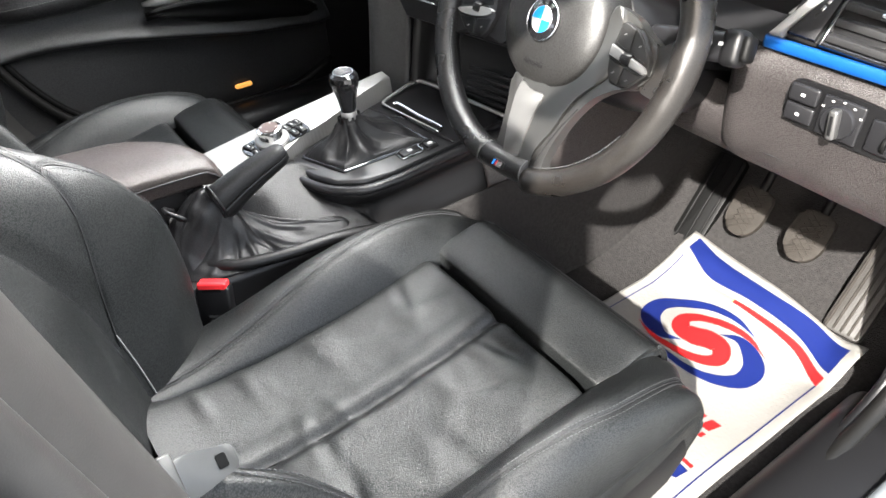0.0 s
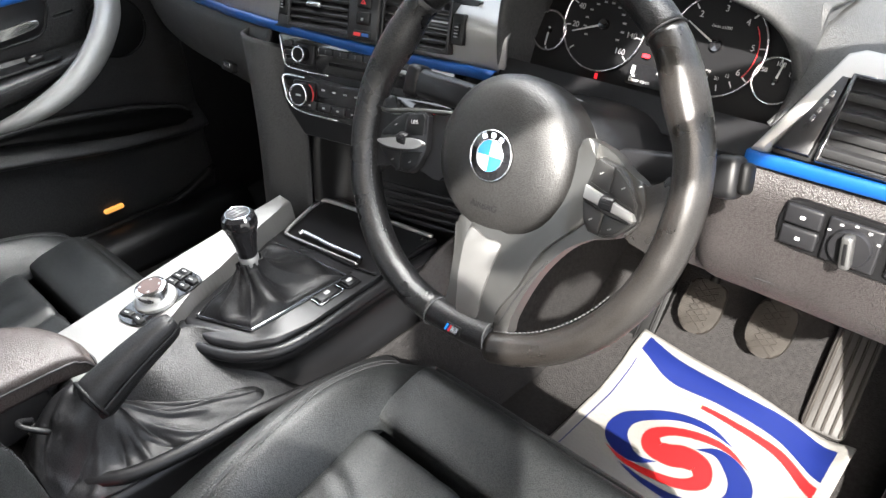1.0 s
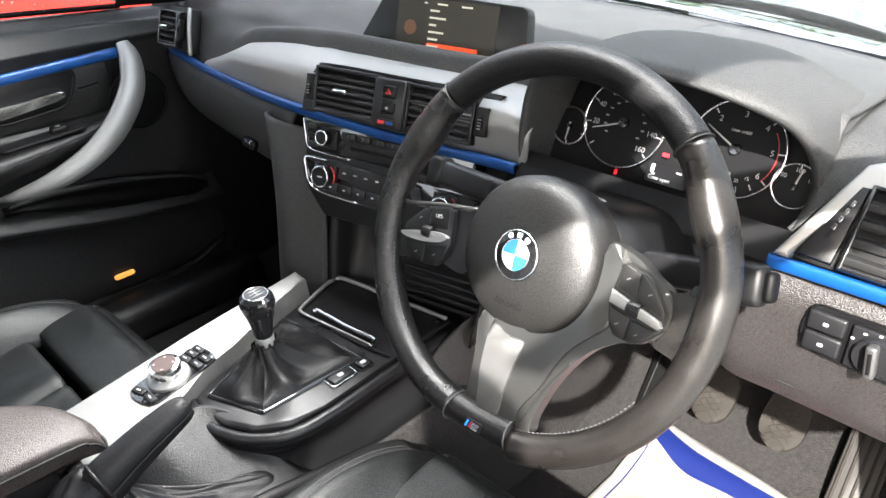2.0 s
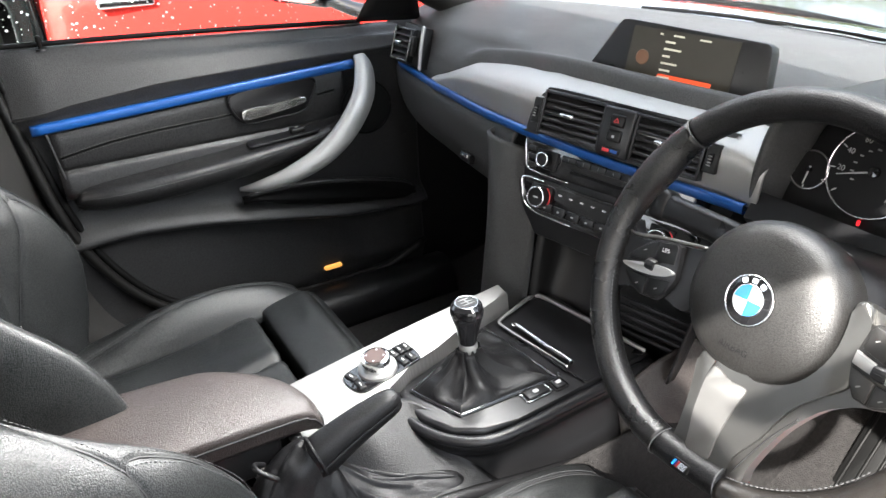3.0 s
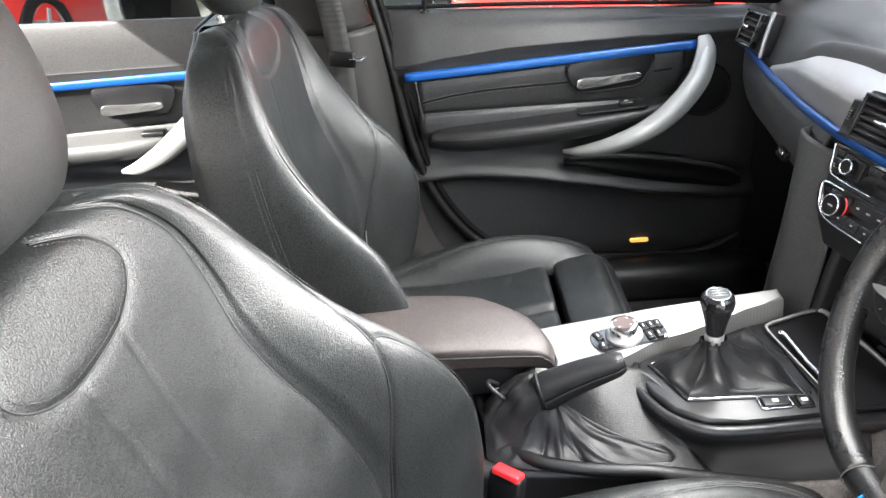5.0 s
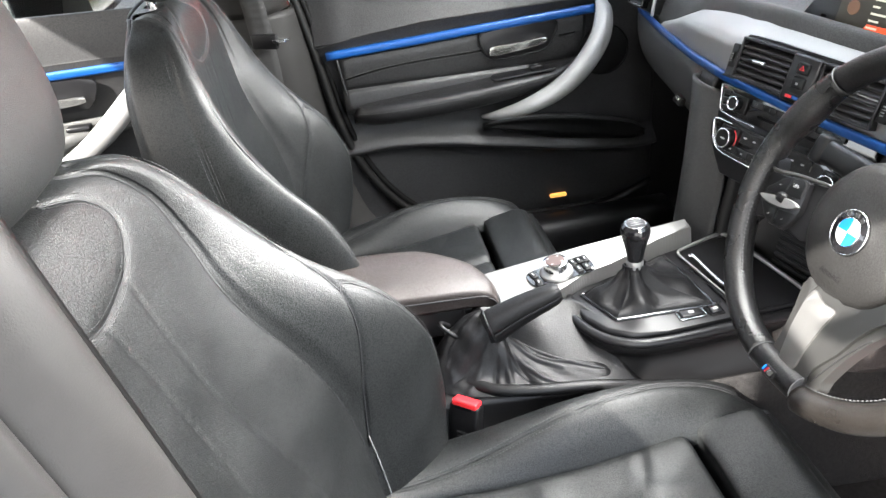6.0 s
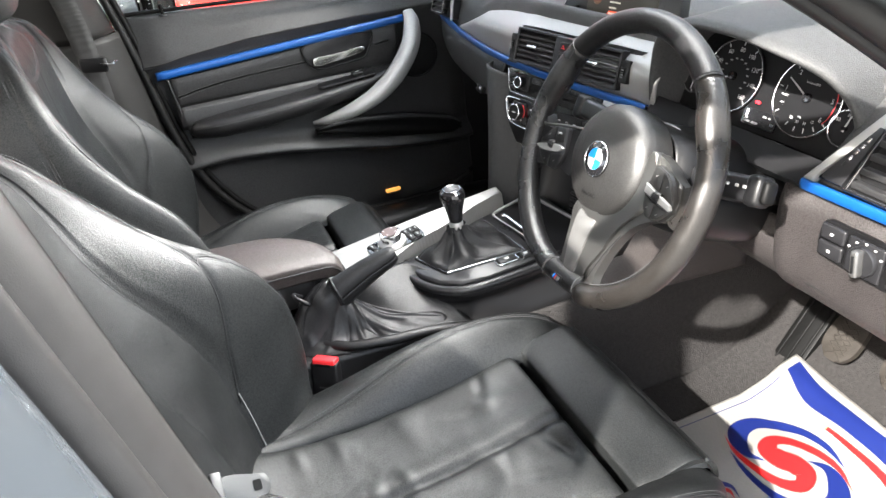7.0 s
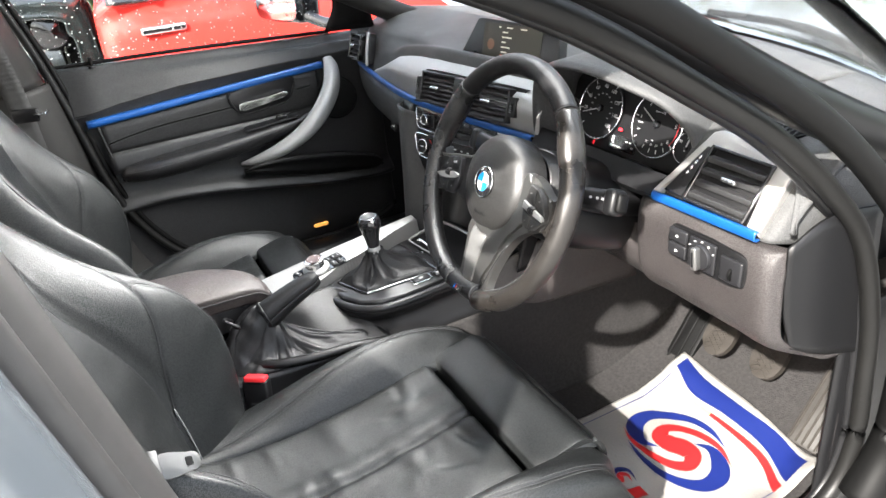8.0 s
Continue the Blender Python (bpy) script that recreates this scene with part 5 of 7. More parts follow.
lathe("turning_ring", [(0.0275, 0.002), (0.027, 0.007), (0.025, 0.009), (0.0215, 0.010)], idm, SILVER_PLAIN, ctrl, "silver base ring", 48)
kn2 = lathe("controller_knob", [(0.0205, 0.008), (0.0195, 0.016), (0.0205, 0.021), (0.0195, 0.025), (0.0175, 0.026), (0.0, 0.026)], idm, CHROME, ctrl, "bright metal knob", 48)
lathe("knob_top", [(0.0, 0.0), (0.0155, 0.0), (0.015, 0.0012), (0.0, 0.0012)], at(idm, 0, 0, 0.0258), mat("brown_black_cap", (0.05, 0.03, 0.026), 0.3, mottle=0.2, mottle_size=0.01), kn2, "dark knob top", 40)
for k in range(4):
    a = radians(45 + 90 * k)
    plate("arrow_mark", [(0.002, 0), (-0.001, -0.002), (-0.001, 0.002)], 0.0003, at(idm, 0.012 * math.cos(a), 0.012 * math.sin(a), 0.0273, 45 + 90 * k), WHITE, kn2)

# handbrake with its leather gaiter
TUNNEL = mat("tunnel_leatherette", (0.0026, 0.0027, 0.0030), 0.40, spec=0.3, grain=0.3, grain_size=0.0016, kind="leather", mottle=0.15, mottle_size=0.05)
brake = thing("handbrake", (0.05, -0.26, 0.45), "black leather handbrake lever in a wrinkled leather gaiter", "handbrake")
g0, g1 = Vector((0.036, -0.288, 0.525)), Vector((0.042, -0.188, 0.570))
GRIP = ((-0.10, 0.0205, 0.0200), (0.0, 0.0200, 0.0240), (0.25, 0.0180, 0.0215), (0.5, 0.0165, 0.0190), (0.75, 0.0150, 0.0165), (0.92, 0.0130, 0.0140), (1.0, 0.0090, 0.0100))
rows = []
for f, w, h in GRIP:
    c = g0 + (g1 - g0) * f + Vector((0, 0, 0.003 * math.sin(f * 3.14)))
    rows.append([tuple(c + Vector((w * math.copysign(abs(math.cos(a)) ** 0.75, math.cos(a)), -0.3 * h * math.sin(a), h * math.copysign(abs(math.sin(a)) ** 0.75, math.sin(a))))) for a in np.linspace(0, 2 * math.pi, 25)])
sheet("grip", rows, LEATHER_SMOOTH, brake, "stitched black leather grip", nu=40, nv=60, thick=0.001)
lathe("release_button", [(0.0085, 0.0), (0.0088, 0.008), (0.0075, 0.012), (0.0, 0.013)], frame_at(g1 - (g1 - g0) * 0.06, (1, 0, 0), (0, -0.30, 0.95)), SATIN, brake, "black release button", 24)
stitches("grip_stitch", [g0 + (g1 - g0) * f + Vector((0.0150 - 0.004 * f, 0, 0.0175 - 0.006 * f)) for f in (0.0, 0.3, 0.6, 0.95)], THREAD, brake, 0.0035, 0.0007)
tube("grip_line", [g0 + (g1 - g0) * f + Vector((0.0120 - 0.004 * f, 0, 0.0200 - 0.006 * f)) for f in (0.0, 0.3, 0.6, 0.95)], 0.0008, SEAM, brake, n=20, m=6)
tube("grip_cuff", [g0 + Vector((0.0215 * math.cos(a), -0.006 - 0.0075 * math.sin(a), 0.0255 * math.sin(a))) for a in np.linspace(0, 6.283, 20, endpoint=False)], 0.0022, LEATHER_SMOOTH, brake, "leather cuff behind the grip", n=48, m=8, closed=True)
# gaiter: a loose leather cover, high under the grip, flat and narrow towards the front
SECT = ((-0.372, ((0.004, 0.478), (0.028, 0.484), (0.048, 0.474), (0.064, 0.456), (0.076, 0.448))),
        (-0.352, ((-0.006, 0.492), (0.015, 0.510), (0.040, 0.500), (0.064, 0.464), (0.087, 0.447))),
        (-0.322, ((-0.008, 0.505), (0.013, 0.534), (0.044, 0.522), (0.066, 0.470), (0.096, 0.446))),
        (-0.296, ((-0.002, 0.510), (0.017, 0.538), (0.048, 0.526), (0.068, 0.468), (0.100, 0.446))),
        (-0.270, ((0.010, 0.486), (0.030, 0.504), (0.054, 0.490), (0.076, 0.460), (0.103, 0.446))),
        (-0.240, ((0.024, 0.468), (0.042, 0.478), (0.064, 0.470), (0.085, 0.456), (0.104, 0.446))),
        (-0.205, ((0.040, 0.460), (0.055, 0.467), (0.074, 0.463), (0.090, 0.454), (0.105, 0.445))),
        (-0.168, ((0.056, 0.455), (0.068, 0.461), (0.083, 0.459), (0.095, 0.452), (0.105, 0.445))),
        (-0.138, ((0.072, 0.450), (0.080, 0.455), (0.090, 0.454), (0.097, 0.449), (0.102, 0.444))),
        (-0.126, ((0.084, 0.446), (0.087, 0.448), (0.091, 0.448), (0.095, 0.446), (0.098, 0.444))))
g = sheet_points([[(x, y, z) for x, z in q] for y, q in SECT], 150, 110)
U_, V_ = np.meshgrid(np.linspace(0, 1, 150), np.linspace(0, 1, 110), indexing="ij")
loose = np.clip(np.sin(math.pi * V_), 0, 1) * np.clip(1.15 - 1.15 * U_, 0, 1) * np.clip(U_ * 12, 0, 1)


def fold(u0, v0, u1, v1, wide, h):
    """A soft fold of the leather between two places of the cover."""
    du, dv = u1 - u0, v1 - v0
    t = np.clip(((U_ - u0) * du + (V_ - v0) * dv) / (du * du + dv * dv), 0, 1)
    d = np.hypot(U_ - u0 - t * du, (V_ - v0 - t * dv) * 0.6)
    return h * np.exp(-((d / wide) ** 2)) * (0.35 + 0.65 * np.sin(math.pi * np.clip(t, 0.08, 0.92)))


lift = sum(fold(*q) for q in ((0.40, 0.40, 0.16, 0.95, 0.020, 0.007), (0.40, 0.42, 0.30, 0.98, 0.016, -0.006), (0.42, 0.45, 0.42, 0.97, 0.018, 0.007), (0.43, 0.40, 0.56, 0.90, 0.016, -0.007),
                              (0.44, 0.32, 0.68, 0.55, 0.018, 0.009), (0.52, 0.20, 0.74, 0.42, 0.014, 0.007), (0.58, 0.36, 0.90, 0.52, 0.012, 0.005), (0.50, 0.55, 0.64, 0.86, 0.014, 0.006),
                              (0.30, 0.30, 0.05, 0.60, 0.018, 0.006), (0.34, 0.55, 0.10, 0.80, 0.014, -0.005), (0.60, 0.25, 0.84, 0.36, 0.012, -0.004), (0.46, 0.70, 0.60, 0.95, 0.012, -0.005)))
g[..., 2] += 0.65 * lift + loose * (0.0016 * np.sin(31 * U_ + 9 * V_) * np.sin(13 * V_ - 7 * U_) + 0.0010 * np.sin(57 * U_ - 21 * V_))
g[..., 0] += loose * 0.0020 * np.sin(23 * U_ + 17 * V_)
raw("leather_gaiter", g.reshape(-1, 3), [(i * 110 + j, (i + 1) * 110 + j, (i + 1) * 110 + j + 1, i * 110 + j + 1) for i in range(149) for j in range(109)], LEATHER_SMOOTH, brake, "wrinkled black leather gaiter").modifiers.new("thickness", "SOLIDIFY").thickness = 0.0012
sheet("brake_tunnel", [[(0.03, -0.12, 0.50), (0.06, -0.115, 0.48), (0.09, -0.10, 0.45), (0.112, -0.08, 0.43)], [(-0.02, -0.155, 0.51), (0.02, -0.16, 0.49), (0.07, -0.15, 0.462), (0.110, -0.14, 0.444)], [(-0.005, -0.225, 0.51), (0.03, -0.22, 0.488), (0.07, -0.21, 0.46), (0.106, -0.20, 0.447)], [(0.0, -0.33, 0.50), (0.01, -0.32, 0.465), (0.05, -0.30, 0.450), (0.098, -0.28, 0.443)]], TUNNEL, brake, "black leatherette tunnel side", nu=16, nv=20, flip=True)
tube("well_lip", [(-0.03, -0.375, 0.466), (0.01, -0.365, 0.460), (0.05, -0.348, 0.456), (0.088, -0.308, 0.453), (0.106, -0.24, 0.450), (0.113, -0.16, 0.446), (0.116, -0.08, 0.43), (0.12, 0.05, 0.405)], 0.009, PLASTIC, brake, "black rim of the handbrake well", n=50, m=12)
tube("pull_loop", [(0.010, -0.350, 0.520), (0.020, -0.362, 0.534), (0.034, -0.362, 0.536), (0.042, -0.345, 0.522), (0.030, -0.350, 0.518)], 0.0032, LEATHER_SMOOTH, brake, n=24, m=8)

# folding armrest
arm = thing("armrest", (-0.08, -0.45, 0.5), "padded black leather centre armrest", "armrest")
rows = []
for d, z, h in ((0.0, 0.540, 0.004), (0.004, 0.553, 0.018), (0.016, 0.566, 0.026), (0.05, 0.574, 0.030), (0.16, 0.580, 0.034), (0.34, 0.584, 0.036)):
    row = []
    for x, dz in ((-0.142, -h - 0.010), (-0.146, -0.016), (-0.138, -0.004), (-0.105, 0.002), (-0.07, 0.004), (-0.03, 0.001), (-0.008, -0.005), (-0.001, -0.014), (-0.005, -h - 0.010)):
        row.append((x, -0.268 - d - 0.085 * max(0.0, (-x - 0.03) / 0.11) ** 1.6 * max(0, 1 - d / 0.34), z + dz))
    rows.append(row)
sheet("pad", rows, LEATHER_BROWN, arm, "grained leather pad", nu=44, nv=54, thick=0.004, flip=True)
tube("pad_seam", [surf(rows, u, 0.90) for u in (0.95, 0.6, 0.4, 0.3, 0.2, 0.1)] + [surf(rows, 0.08, v) for v in (0.86, 0.7, 0.5, 0.3, 0.15)], 0.0016, SEAM, arm, n=60, m=6)
box("lid_body", (0.13, 0.30, 0.055), pose(-0.072, -0.47, 0.513), PLASTIC, arm, "black armrest body", 0.008)
box("lid_nose", (0.07, 0.10, 0.040), pose(-0.046, -0.345, 0.512), PLASTIC, arm, "black armrest nose", 0.008)
tube("hinge_leg", [(-0.004, -0.305, 0.53), (-0.002, -0.30, 0.50), (-0.002, -0.305, 0.46)], 0.008, PLASTIC, arm, n=12)

# ---- front seats ----
def sewn(verts, normals, lines, wide=0.009, puff=0.0020, narrow=0.0028, cut=0.0024):
    """Pulls a padded skin in along its seams."""
    out = np.zeros(len(verts))
    for line in lines:
        p = spline(line, 140)
        lo, hi = p.min(0) - 0.03, p.max(0) + 0.03
        near = np.where(((verts > lo) & (verts < hi)).all(1))[0]
        if len(near) == 0:
            continue
        d = np.full(len(near), 1.0)
        for q in range(0, 140, 20):
            d = np.minimum(d, np.linalg.norm(verts[near][:, None] - p[None, q:q + 20], axis=2).min(1))
        out[near] = np.maximum(out[near], puff * np.exp(-((d / wide) ** 2)) + cut * np.exp(-((d / narrow) ** 2)))
    return verts - normals * out[:, None]


def grid_normals(g):
    du, dv = np.gradient(g, axis=0), np.gradient(g, axis=1)
    n = np.cross(du, dv)
    return n / (np.linalg.norm(n, axis=2)[..., None] + 1e-12)


def skin(name, g, cols, material, parent, label, flip):
    """One sewn piece: the columns cols[0] to cols[1] of a grid."""
    h = g[:, cols[0]:cols[1] + 1]
    nu, nv = h.shape[:2]
    fc = [(i * nv + j, i * nv + j + 1, (i + 1) * nv + j + 1, (i + 1) * nv + j) for i in range(nu - 1) for j in range(nv - 1)]
    return raw(name, h.reshape(-1, 3), [f[::-1] for f in fc] if flip else fc, material, parent, label)


def creases(g, n, seed, amount):
    """Soft folds and dents of long use, across a grid that lies about level."""
    rnd = random.Random(seed)
    lo, hi = g.reshape(-1, 3).min(0), g.reshape(-1, 3).max(0)
    for _ in range(n):
        cx, cy = rnd.uniform(lo[0] + 0.03, hi[0] - 0.03), rnd.uniform(lo[1] + 0.05, hi[1] - 0.03)
        sl, rr, dz = rnd.gauss(0, 0.5), rnd.uniform(0.018, 0.04), rnd.uniform(-1, 0.6) * amount
        dx, dy = g[..., 0] - cx, g[..., 1] - cy
        al, ac = dx * math.cos(sl) + dy * math.sin(sl), -dx * math.sin(sl) + dy * math.cos(sl)
        g[..., 2] += dz * np.exp(-((al / (rr * 1.6)) ** 2 + (ac / (rr * 0.42)) ** 2))
    return g


def make_seat(x0, y0, z0, out, label, back_y, recline, thigh_len=0.125, back_z=0.415):
    """A sports seat. y0, z0: how far the cushion is set off; back_y, recline: the foot of the backrest and its lean; out: +1 when its outer side is to the right."""
    seat = thing("car_seat", (x0, y0 - 0.25, 0.2), label, "car seat", "front seats")

    def P(a, y, z):
        return (x0 + out * a, y0 + y, z0 + z)

    fl = out < 0
    # cushion: middle panel with sewn dents, two bolsters
    ys = (-0.50, -0.44, -0.34, -0.22, -0.12, -0.075, -0.066)
    zc = (0.425, 0.408, 0.402, 0.411, 0.427, 0.433, 0.414)
    rows = []
    for y, z in zip(ys, zc):
        row = []
        for a in np.linspace(-0.158, 0.158, 25):
            groove = -0.004 * math.exp(-((a / 0.007) ** 2)) + 0.002 * math.exp(-(((a - 0.020) / 0.014) ** 2)) + 0.002 * math.exp(-(((a + 0.020) / 0.014) ** 2))
            edge = 0.002 * (abs(a) / 0.158) ** 2 - 0.008 * (abs(a) / 0.158) ** 12
            row.append(P(a, y, z + groove + edge))
        rows.append(row)
    lines = [[surf(rows, u, 0.5) for u in np.linspace(0.1, 0.99, 20)]]
    g = creases(sheet_points(rows, 130, 110), 34 if out > 0 else 14, 5, 0.0050 if out > 0 else 0.003)
    if (g[0, -1] - g[0, 0])[0] > 0:
        nn = -grid_normals(g)
    else:
        nn = grid_normals(g)
    g = sewn(g.reshape(-1, 3), nn.reshape(-1, 3), lines, 0.014, 0.0022, 0.0030, 0.0030).reshape(g.shape)
    skin("cushion_panel", g, (0, 109), LEATHER, seat, "creased black leather seat panel", out < 0)
    tube("panel_seam", [np.array(p) - np.array((0, 0, 0.0048)) for p in lines[0]], 0.0010, SEAM, seat, n=60, m=6)
    for s in (-1, 1):
        rows = []
        for y, crest, zo in ((-0.52, -0.004, 0.415), (-0.44, 0.008, 0.402), (-0.34, 0.032, 0.402), (-0.22, 0.056, 0.410), (-0.12, 0.054, 0.420), (-0.03, 0.036, 0.424), (0.03, 0.010, 0.420), (0.052, -0.02, 0.405), (0.060, -0.05, 0.39)):
            sq = 1.0 if y < -0.05 else 1.0 - (y + 0.05) * 0.35
            rows.append([P(s * a * sq, y, zo + d) for a, d in ((0.150, -0.010), (0.155, 0.004), (0.172, max(0.012, crest * 0.60)), (0.198, max(0.014, crest)), (0.224, crest * 0.92), (0.242, crest * 0.55), (0.250, crest * 0.2 - 0.02), (0.246, -0.06), (0.235, -0.12))])
        top = [surf(rows, u, 0.20 + 0.26 * min(1, u / 0.55)) for u in np.linspace(0.03, 0.94, 26)]
        low = [surf(rows, u, 0.80) for u in np.linspace(0.03, 0.92, 26)]
        g = sheet_points(rows, 130, 80)
        nn = grid_normals(g)
        if nn[60, 30, 2] < 0:
            nn = -nn
        g = sewn(g.reshape(-1, 3), nn.reshape(-1, 3), [top, low]).reshape(g.shape)
        skin("side_bolster", g, (0, 79), LEATHER, seat, "black leather cushion bolster", s * out < 0)
        for w in (-0.009, 0.009):
            tube("bolster_seam", [surf(rows, u, 0.20 + w + 0.26 * min(1, u / 0.55)) - np.array((0, 0, 0.0034)) for u in np.linspace(0.03, 0.94, 26)], 0.0011, SEAM, seat, n=80, m=6)
        for w in (-0.024, 0.024):
            stitches("bolster_stitch", [surf(rows, u, 0.20 + w + 0.26 * min(1, u / 0.55)) - np.array((0, 0, 0.0008)) for u in np.linspace(0.03, 0.94, 24)], THREAD, seat, 0.005, 0.0007)
    # thigh support: a puffed block in front of the gap
    rows = []
    t1 = 0.062 + thigh_len - 0.125
    for a, k in ((-0.166, 0.0), (-0.164, 0.7), (-0.155, 1.0), (-0.07, 1.06), (0.0, 1.06), (0.07, 1.06), (0.155, 1.0), (0.164, 0.7), (0.166, 0.0)):
        h = 0.424 + 0.014 * k
        rows.append([P(a, -0.052, 0.395), P(a, -0.053, 0.416 + 0.008 * k), P(a, -0.046, h - 0.003 * k), P(a, -0.008, h + 0.006 * k), P(a, t1 - 0.035, h + 0.011 * k), P(a, t1 - 0.008, h - 0.004), P(a, t1 + 0.010 * k, h - 0.030), P(a, t1 + 0.010 * k, 0.38), P(a, t1 - 0.01, 0.345)])
    edge = [surf(rows, 0.93, w) for w in np.linspace(0.10, 0.80, 14)]
    front_edge = [surf(rows, u, 0.60) for u in np.linspace(0.06, 0.94, 14)]
    g = creases(sheet_points(rows, 110, 90), 8, 9, 0.0016)
    nn = grid_normals(g)
    if nn[55, 40, 2] < 0:
        nn = -nn
    g = sewn(g.reshape(-1, 3), nn.reshape(-1, 3), [edge, front_edge]).reshape(g.shape)
    skin("thigh_support", g, (0, 89), LEATHER, seat, "padded black leather thigh support", not fl)
    # plastic side cover, slides
    pl = [(-0.50, -0.02), (-0.45, 0.07), (-0.1, 0.06), (0.03, 0.02), (0.05, -0.03), (0.02, -0.07), (-0.05, -0.09), (-0.12, -0.05), (-0.46, -0.07)]
    for s in (-1, 1):
        mm = frame_at(P(s * 0.238, 0, 0.335), (0, 1, 0), (0, 0, 1)) if s * out > 0 else frame_at(P(s * 0.238, 0, 0.335), (0, -1, 0), (0, 0, 1))
        o2 = pl if s * out > 0 else [(-y, z) for y, z in pl][::-1]
        plate("side_cover", o2, 0.03, mm, PLASTIC, seat, "black plastic seat side cover", 0.006)
        box("slide_rail", (0.03, 0.5, 0.03), pose(*P(s * 0.19, -0.25, 0.225 - z0)), RUBBER, seat, "dark seat rail", 0.004)
        for yy in (-0.42, -0.05):
            box("seat_bracket", (0.026, 0.05, 0.12), pose(*P(s * 0.19, yy, 0.28)), RUBBER, seat, bevel=0.004)
    # backrest
    UP = Vector((0, -math.sin(radians(recline)), math.cos(radians(recline))))
    FWD = Vector((0, math.cos(radians(recline)), math.sin(radians(recline))))
    B = Vector((x0, back_y, back_z))
    XA = Vector((out, 0, 0))

    def Q(a, s, f):
        return tuple(B + XA * a + UP * s + FWD * f)

    prof = ((-0.03, 0.250, 0.238, 0.125, 0.158), (0.06, 0.262, 0.246, 0.150, 0.166), (0.15, 0.262, 0.244, 0.157, 0.172), (0.24, 0.254, 0.234, 0.136, 0.168), (0.32, 0.246, 0.226, 0.088, 0.158), (0.38, 0.240, 0.218, 0.057, 0.156), (0.44, 0.230, 0.208, 0.035, 0.166), (0.495, 0.210, 0.190, 0.019, 0.160), (0.54, 0.172, 0.154, 0.010, 0.128), (0.562, 0.134, 0.118, 0.002, 0.094), (0.574, 0.118, 0.102, -0.004, 0.080), (0.572, 0.112, 0.096, -0.008, 0.076))
    lumb = (-0.012, -0.002, 0.006, 0.004, 0.0, 0.0, 0.002, 0.004, 0.0, -0.010, -0.028, -0.046)

    def bd(s):
        """How far back the shell lies at height s."""
        return float(np.interp(s, (0.40, 0.495, 0.54, 0.575), (-0.09, -0.080, -0.066, -0.056)))

    rows = []
    for (s, o, c, f, v), m0 in zip(prof, lumb):
        c = c - 0.010
        half = ((v * 0.42, 0.02), (v * 0.76, 0.10), (v, 0.22), (v + (c - v) * 0.24, 0.42), (v + (c - v) * 0.54, 0.68), (v + (c - v) * 0.86, 0.88), (c + (o - c) * 0.32, 0.985), (o - 0.007, 0.90))
        side = [(a, m0 + f * d) for a, d in half] + [(o + 0.001, max(bd(s) + 0.014, f * 0.5 - 0.01 + min(0, m0))), (o - 0.004, max(bd(s) + 0.006, -0.06 + min(0, m0))), (o - 0.02, bd(s))]
        rows.append([Q(-a, s, d) for a, d in side[::-1]] + [Q(0, s, m0)] + [Q(a, s, d) for a, d in side])
    GU, GV = 250, 22 * 18 + 1
    g = sheet_points(rows, GU, GV)
    nn = grid_normals(g)
    if np.dot(nn[60, GV // 2], np.array(FWD)) < 0:
        nn = -nn

    def on(u, k):
        """A point of the skin: u up the old height, k across, counted in control points."""
        i, j = min(GU - 2.001, u * 9 / 11 * (GU - 1)), k / 22 * (GV - 1)
        a, b = int(i), min(GV - 2, int(j))
        return (g[a, b] * (1 - j + b) + g[a, b + 1] * (j - b)) * (1 - i + a) + (g[a + 1, b] * (1 - j + b) + g[a + 1, b + 1] * (j - b)) * (i - a)

    lines, double, thin = [], [], []
    for s_ in (-1, 1):
        def bol(u, v):
            return on(u, 11 + s_ * (3 + 8 * v))

        lines.append([bol(u, 0.0) for u in np.linspace(0.0, 1.08, 30)])
        lines.append([bol(u, v) for u, v in ((0.386, 0.375), (0.34, 0.28), (0.29, 0.20), (0.21, 0.09), (0.13, 0.02))])
        br = [bol(u, v) for u, v in ((0.386, 0.375), (0.39, 0.43), (0.37, 0.475), (0.31, 0.51), (0.2, 0.53), (0.02, 0.54))]
        upl = [bol(u, v) for u, v in ((0.386, 0.375), (0.43, 0.45), (0.50, 0.54), (0.65, 0.60), (0.85, 0.60), (1.03, 0.52))]
        sdl = [bol(u, v) for u, v in ((0.97, 0.74), (0.8, 0.76), (0.6, 0.78), (0.4, 0.80), (0.2, 0.80), (0.03, 0.80))]
        lines += [br, upl, sdl]
        double += [(br, s_), (sdl, s_), (upl, s_)]
        thin.append([on(u, 11 + s_ * w) for u, w in ((0.765, 0.50), (0.65, 0.42), (0.5, 0.45), (0.36, 0.60), (0.2, 0.86), (0.0, 1.15))])
        tube("back_piping", [bol(u, 0.03) + np.array(FWD) * 0.0005 for u in np.linspace(0.02, 0.15, 8)], 0.0011, PIPING, seat, "pale piping", n=30, m=6)
    shield = [on(u, 11 + w) for u, w in ((1.03, -0.9), (0.97, -1.25), (0.90, -1.50), (0.83, -1.52), (0.785, -1.15), (0.755, -0.6), (0.748, 0), (0.755, 0.6), (0.785, 1.15), (0.83, 1.52), (0.90, 1.50), (0.97, 1.25), (1.03, 0.9))]
    flat = nn.reshape(-1, 3)
    before = g.reshape(-1, 3)
    g2 = sewn(before, flat, lines + [shield], 0.008, 0.0012, 0.0024, 0.0020)
    g2 = sewn(g2, flat, thin, 0.005, 0.0006, 0.0018, 0.0010).reshape(g.shape)
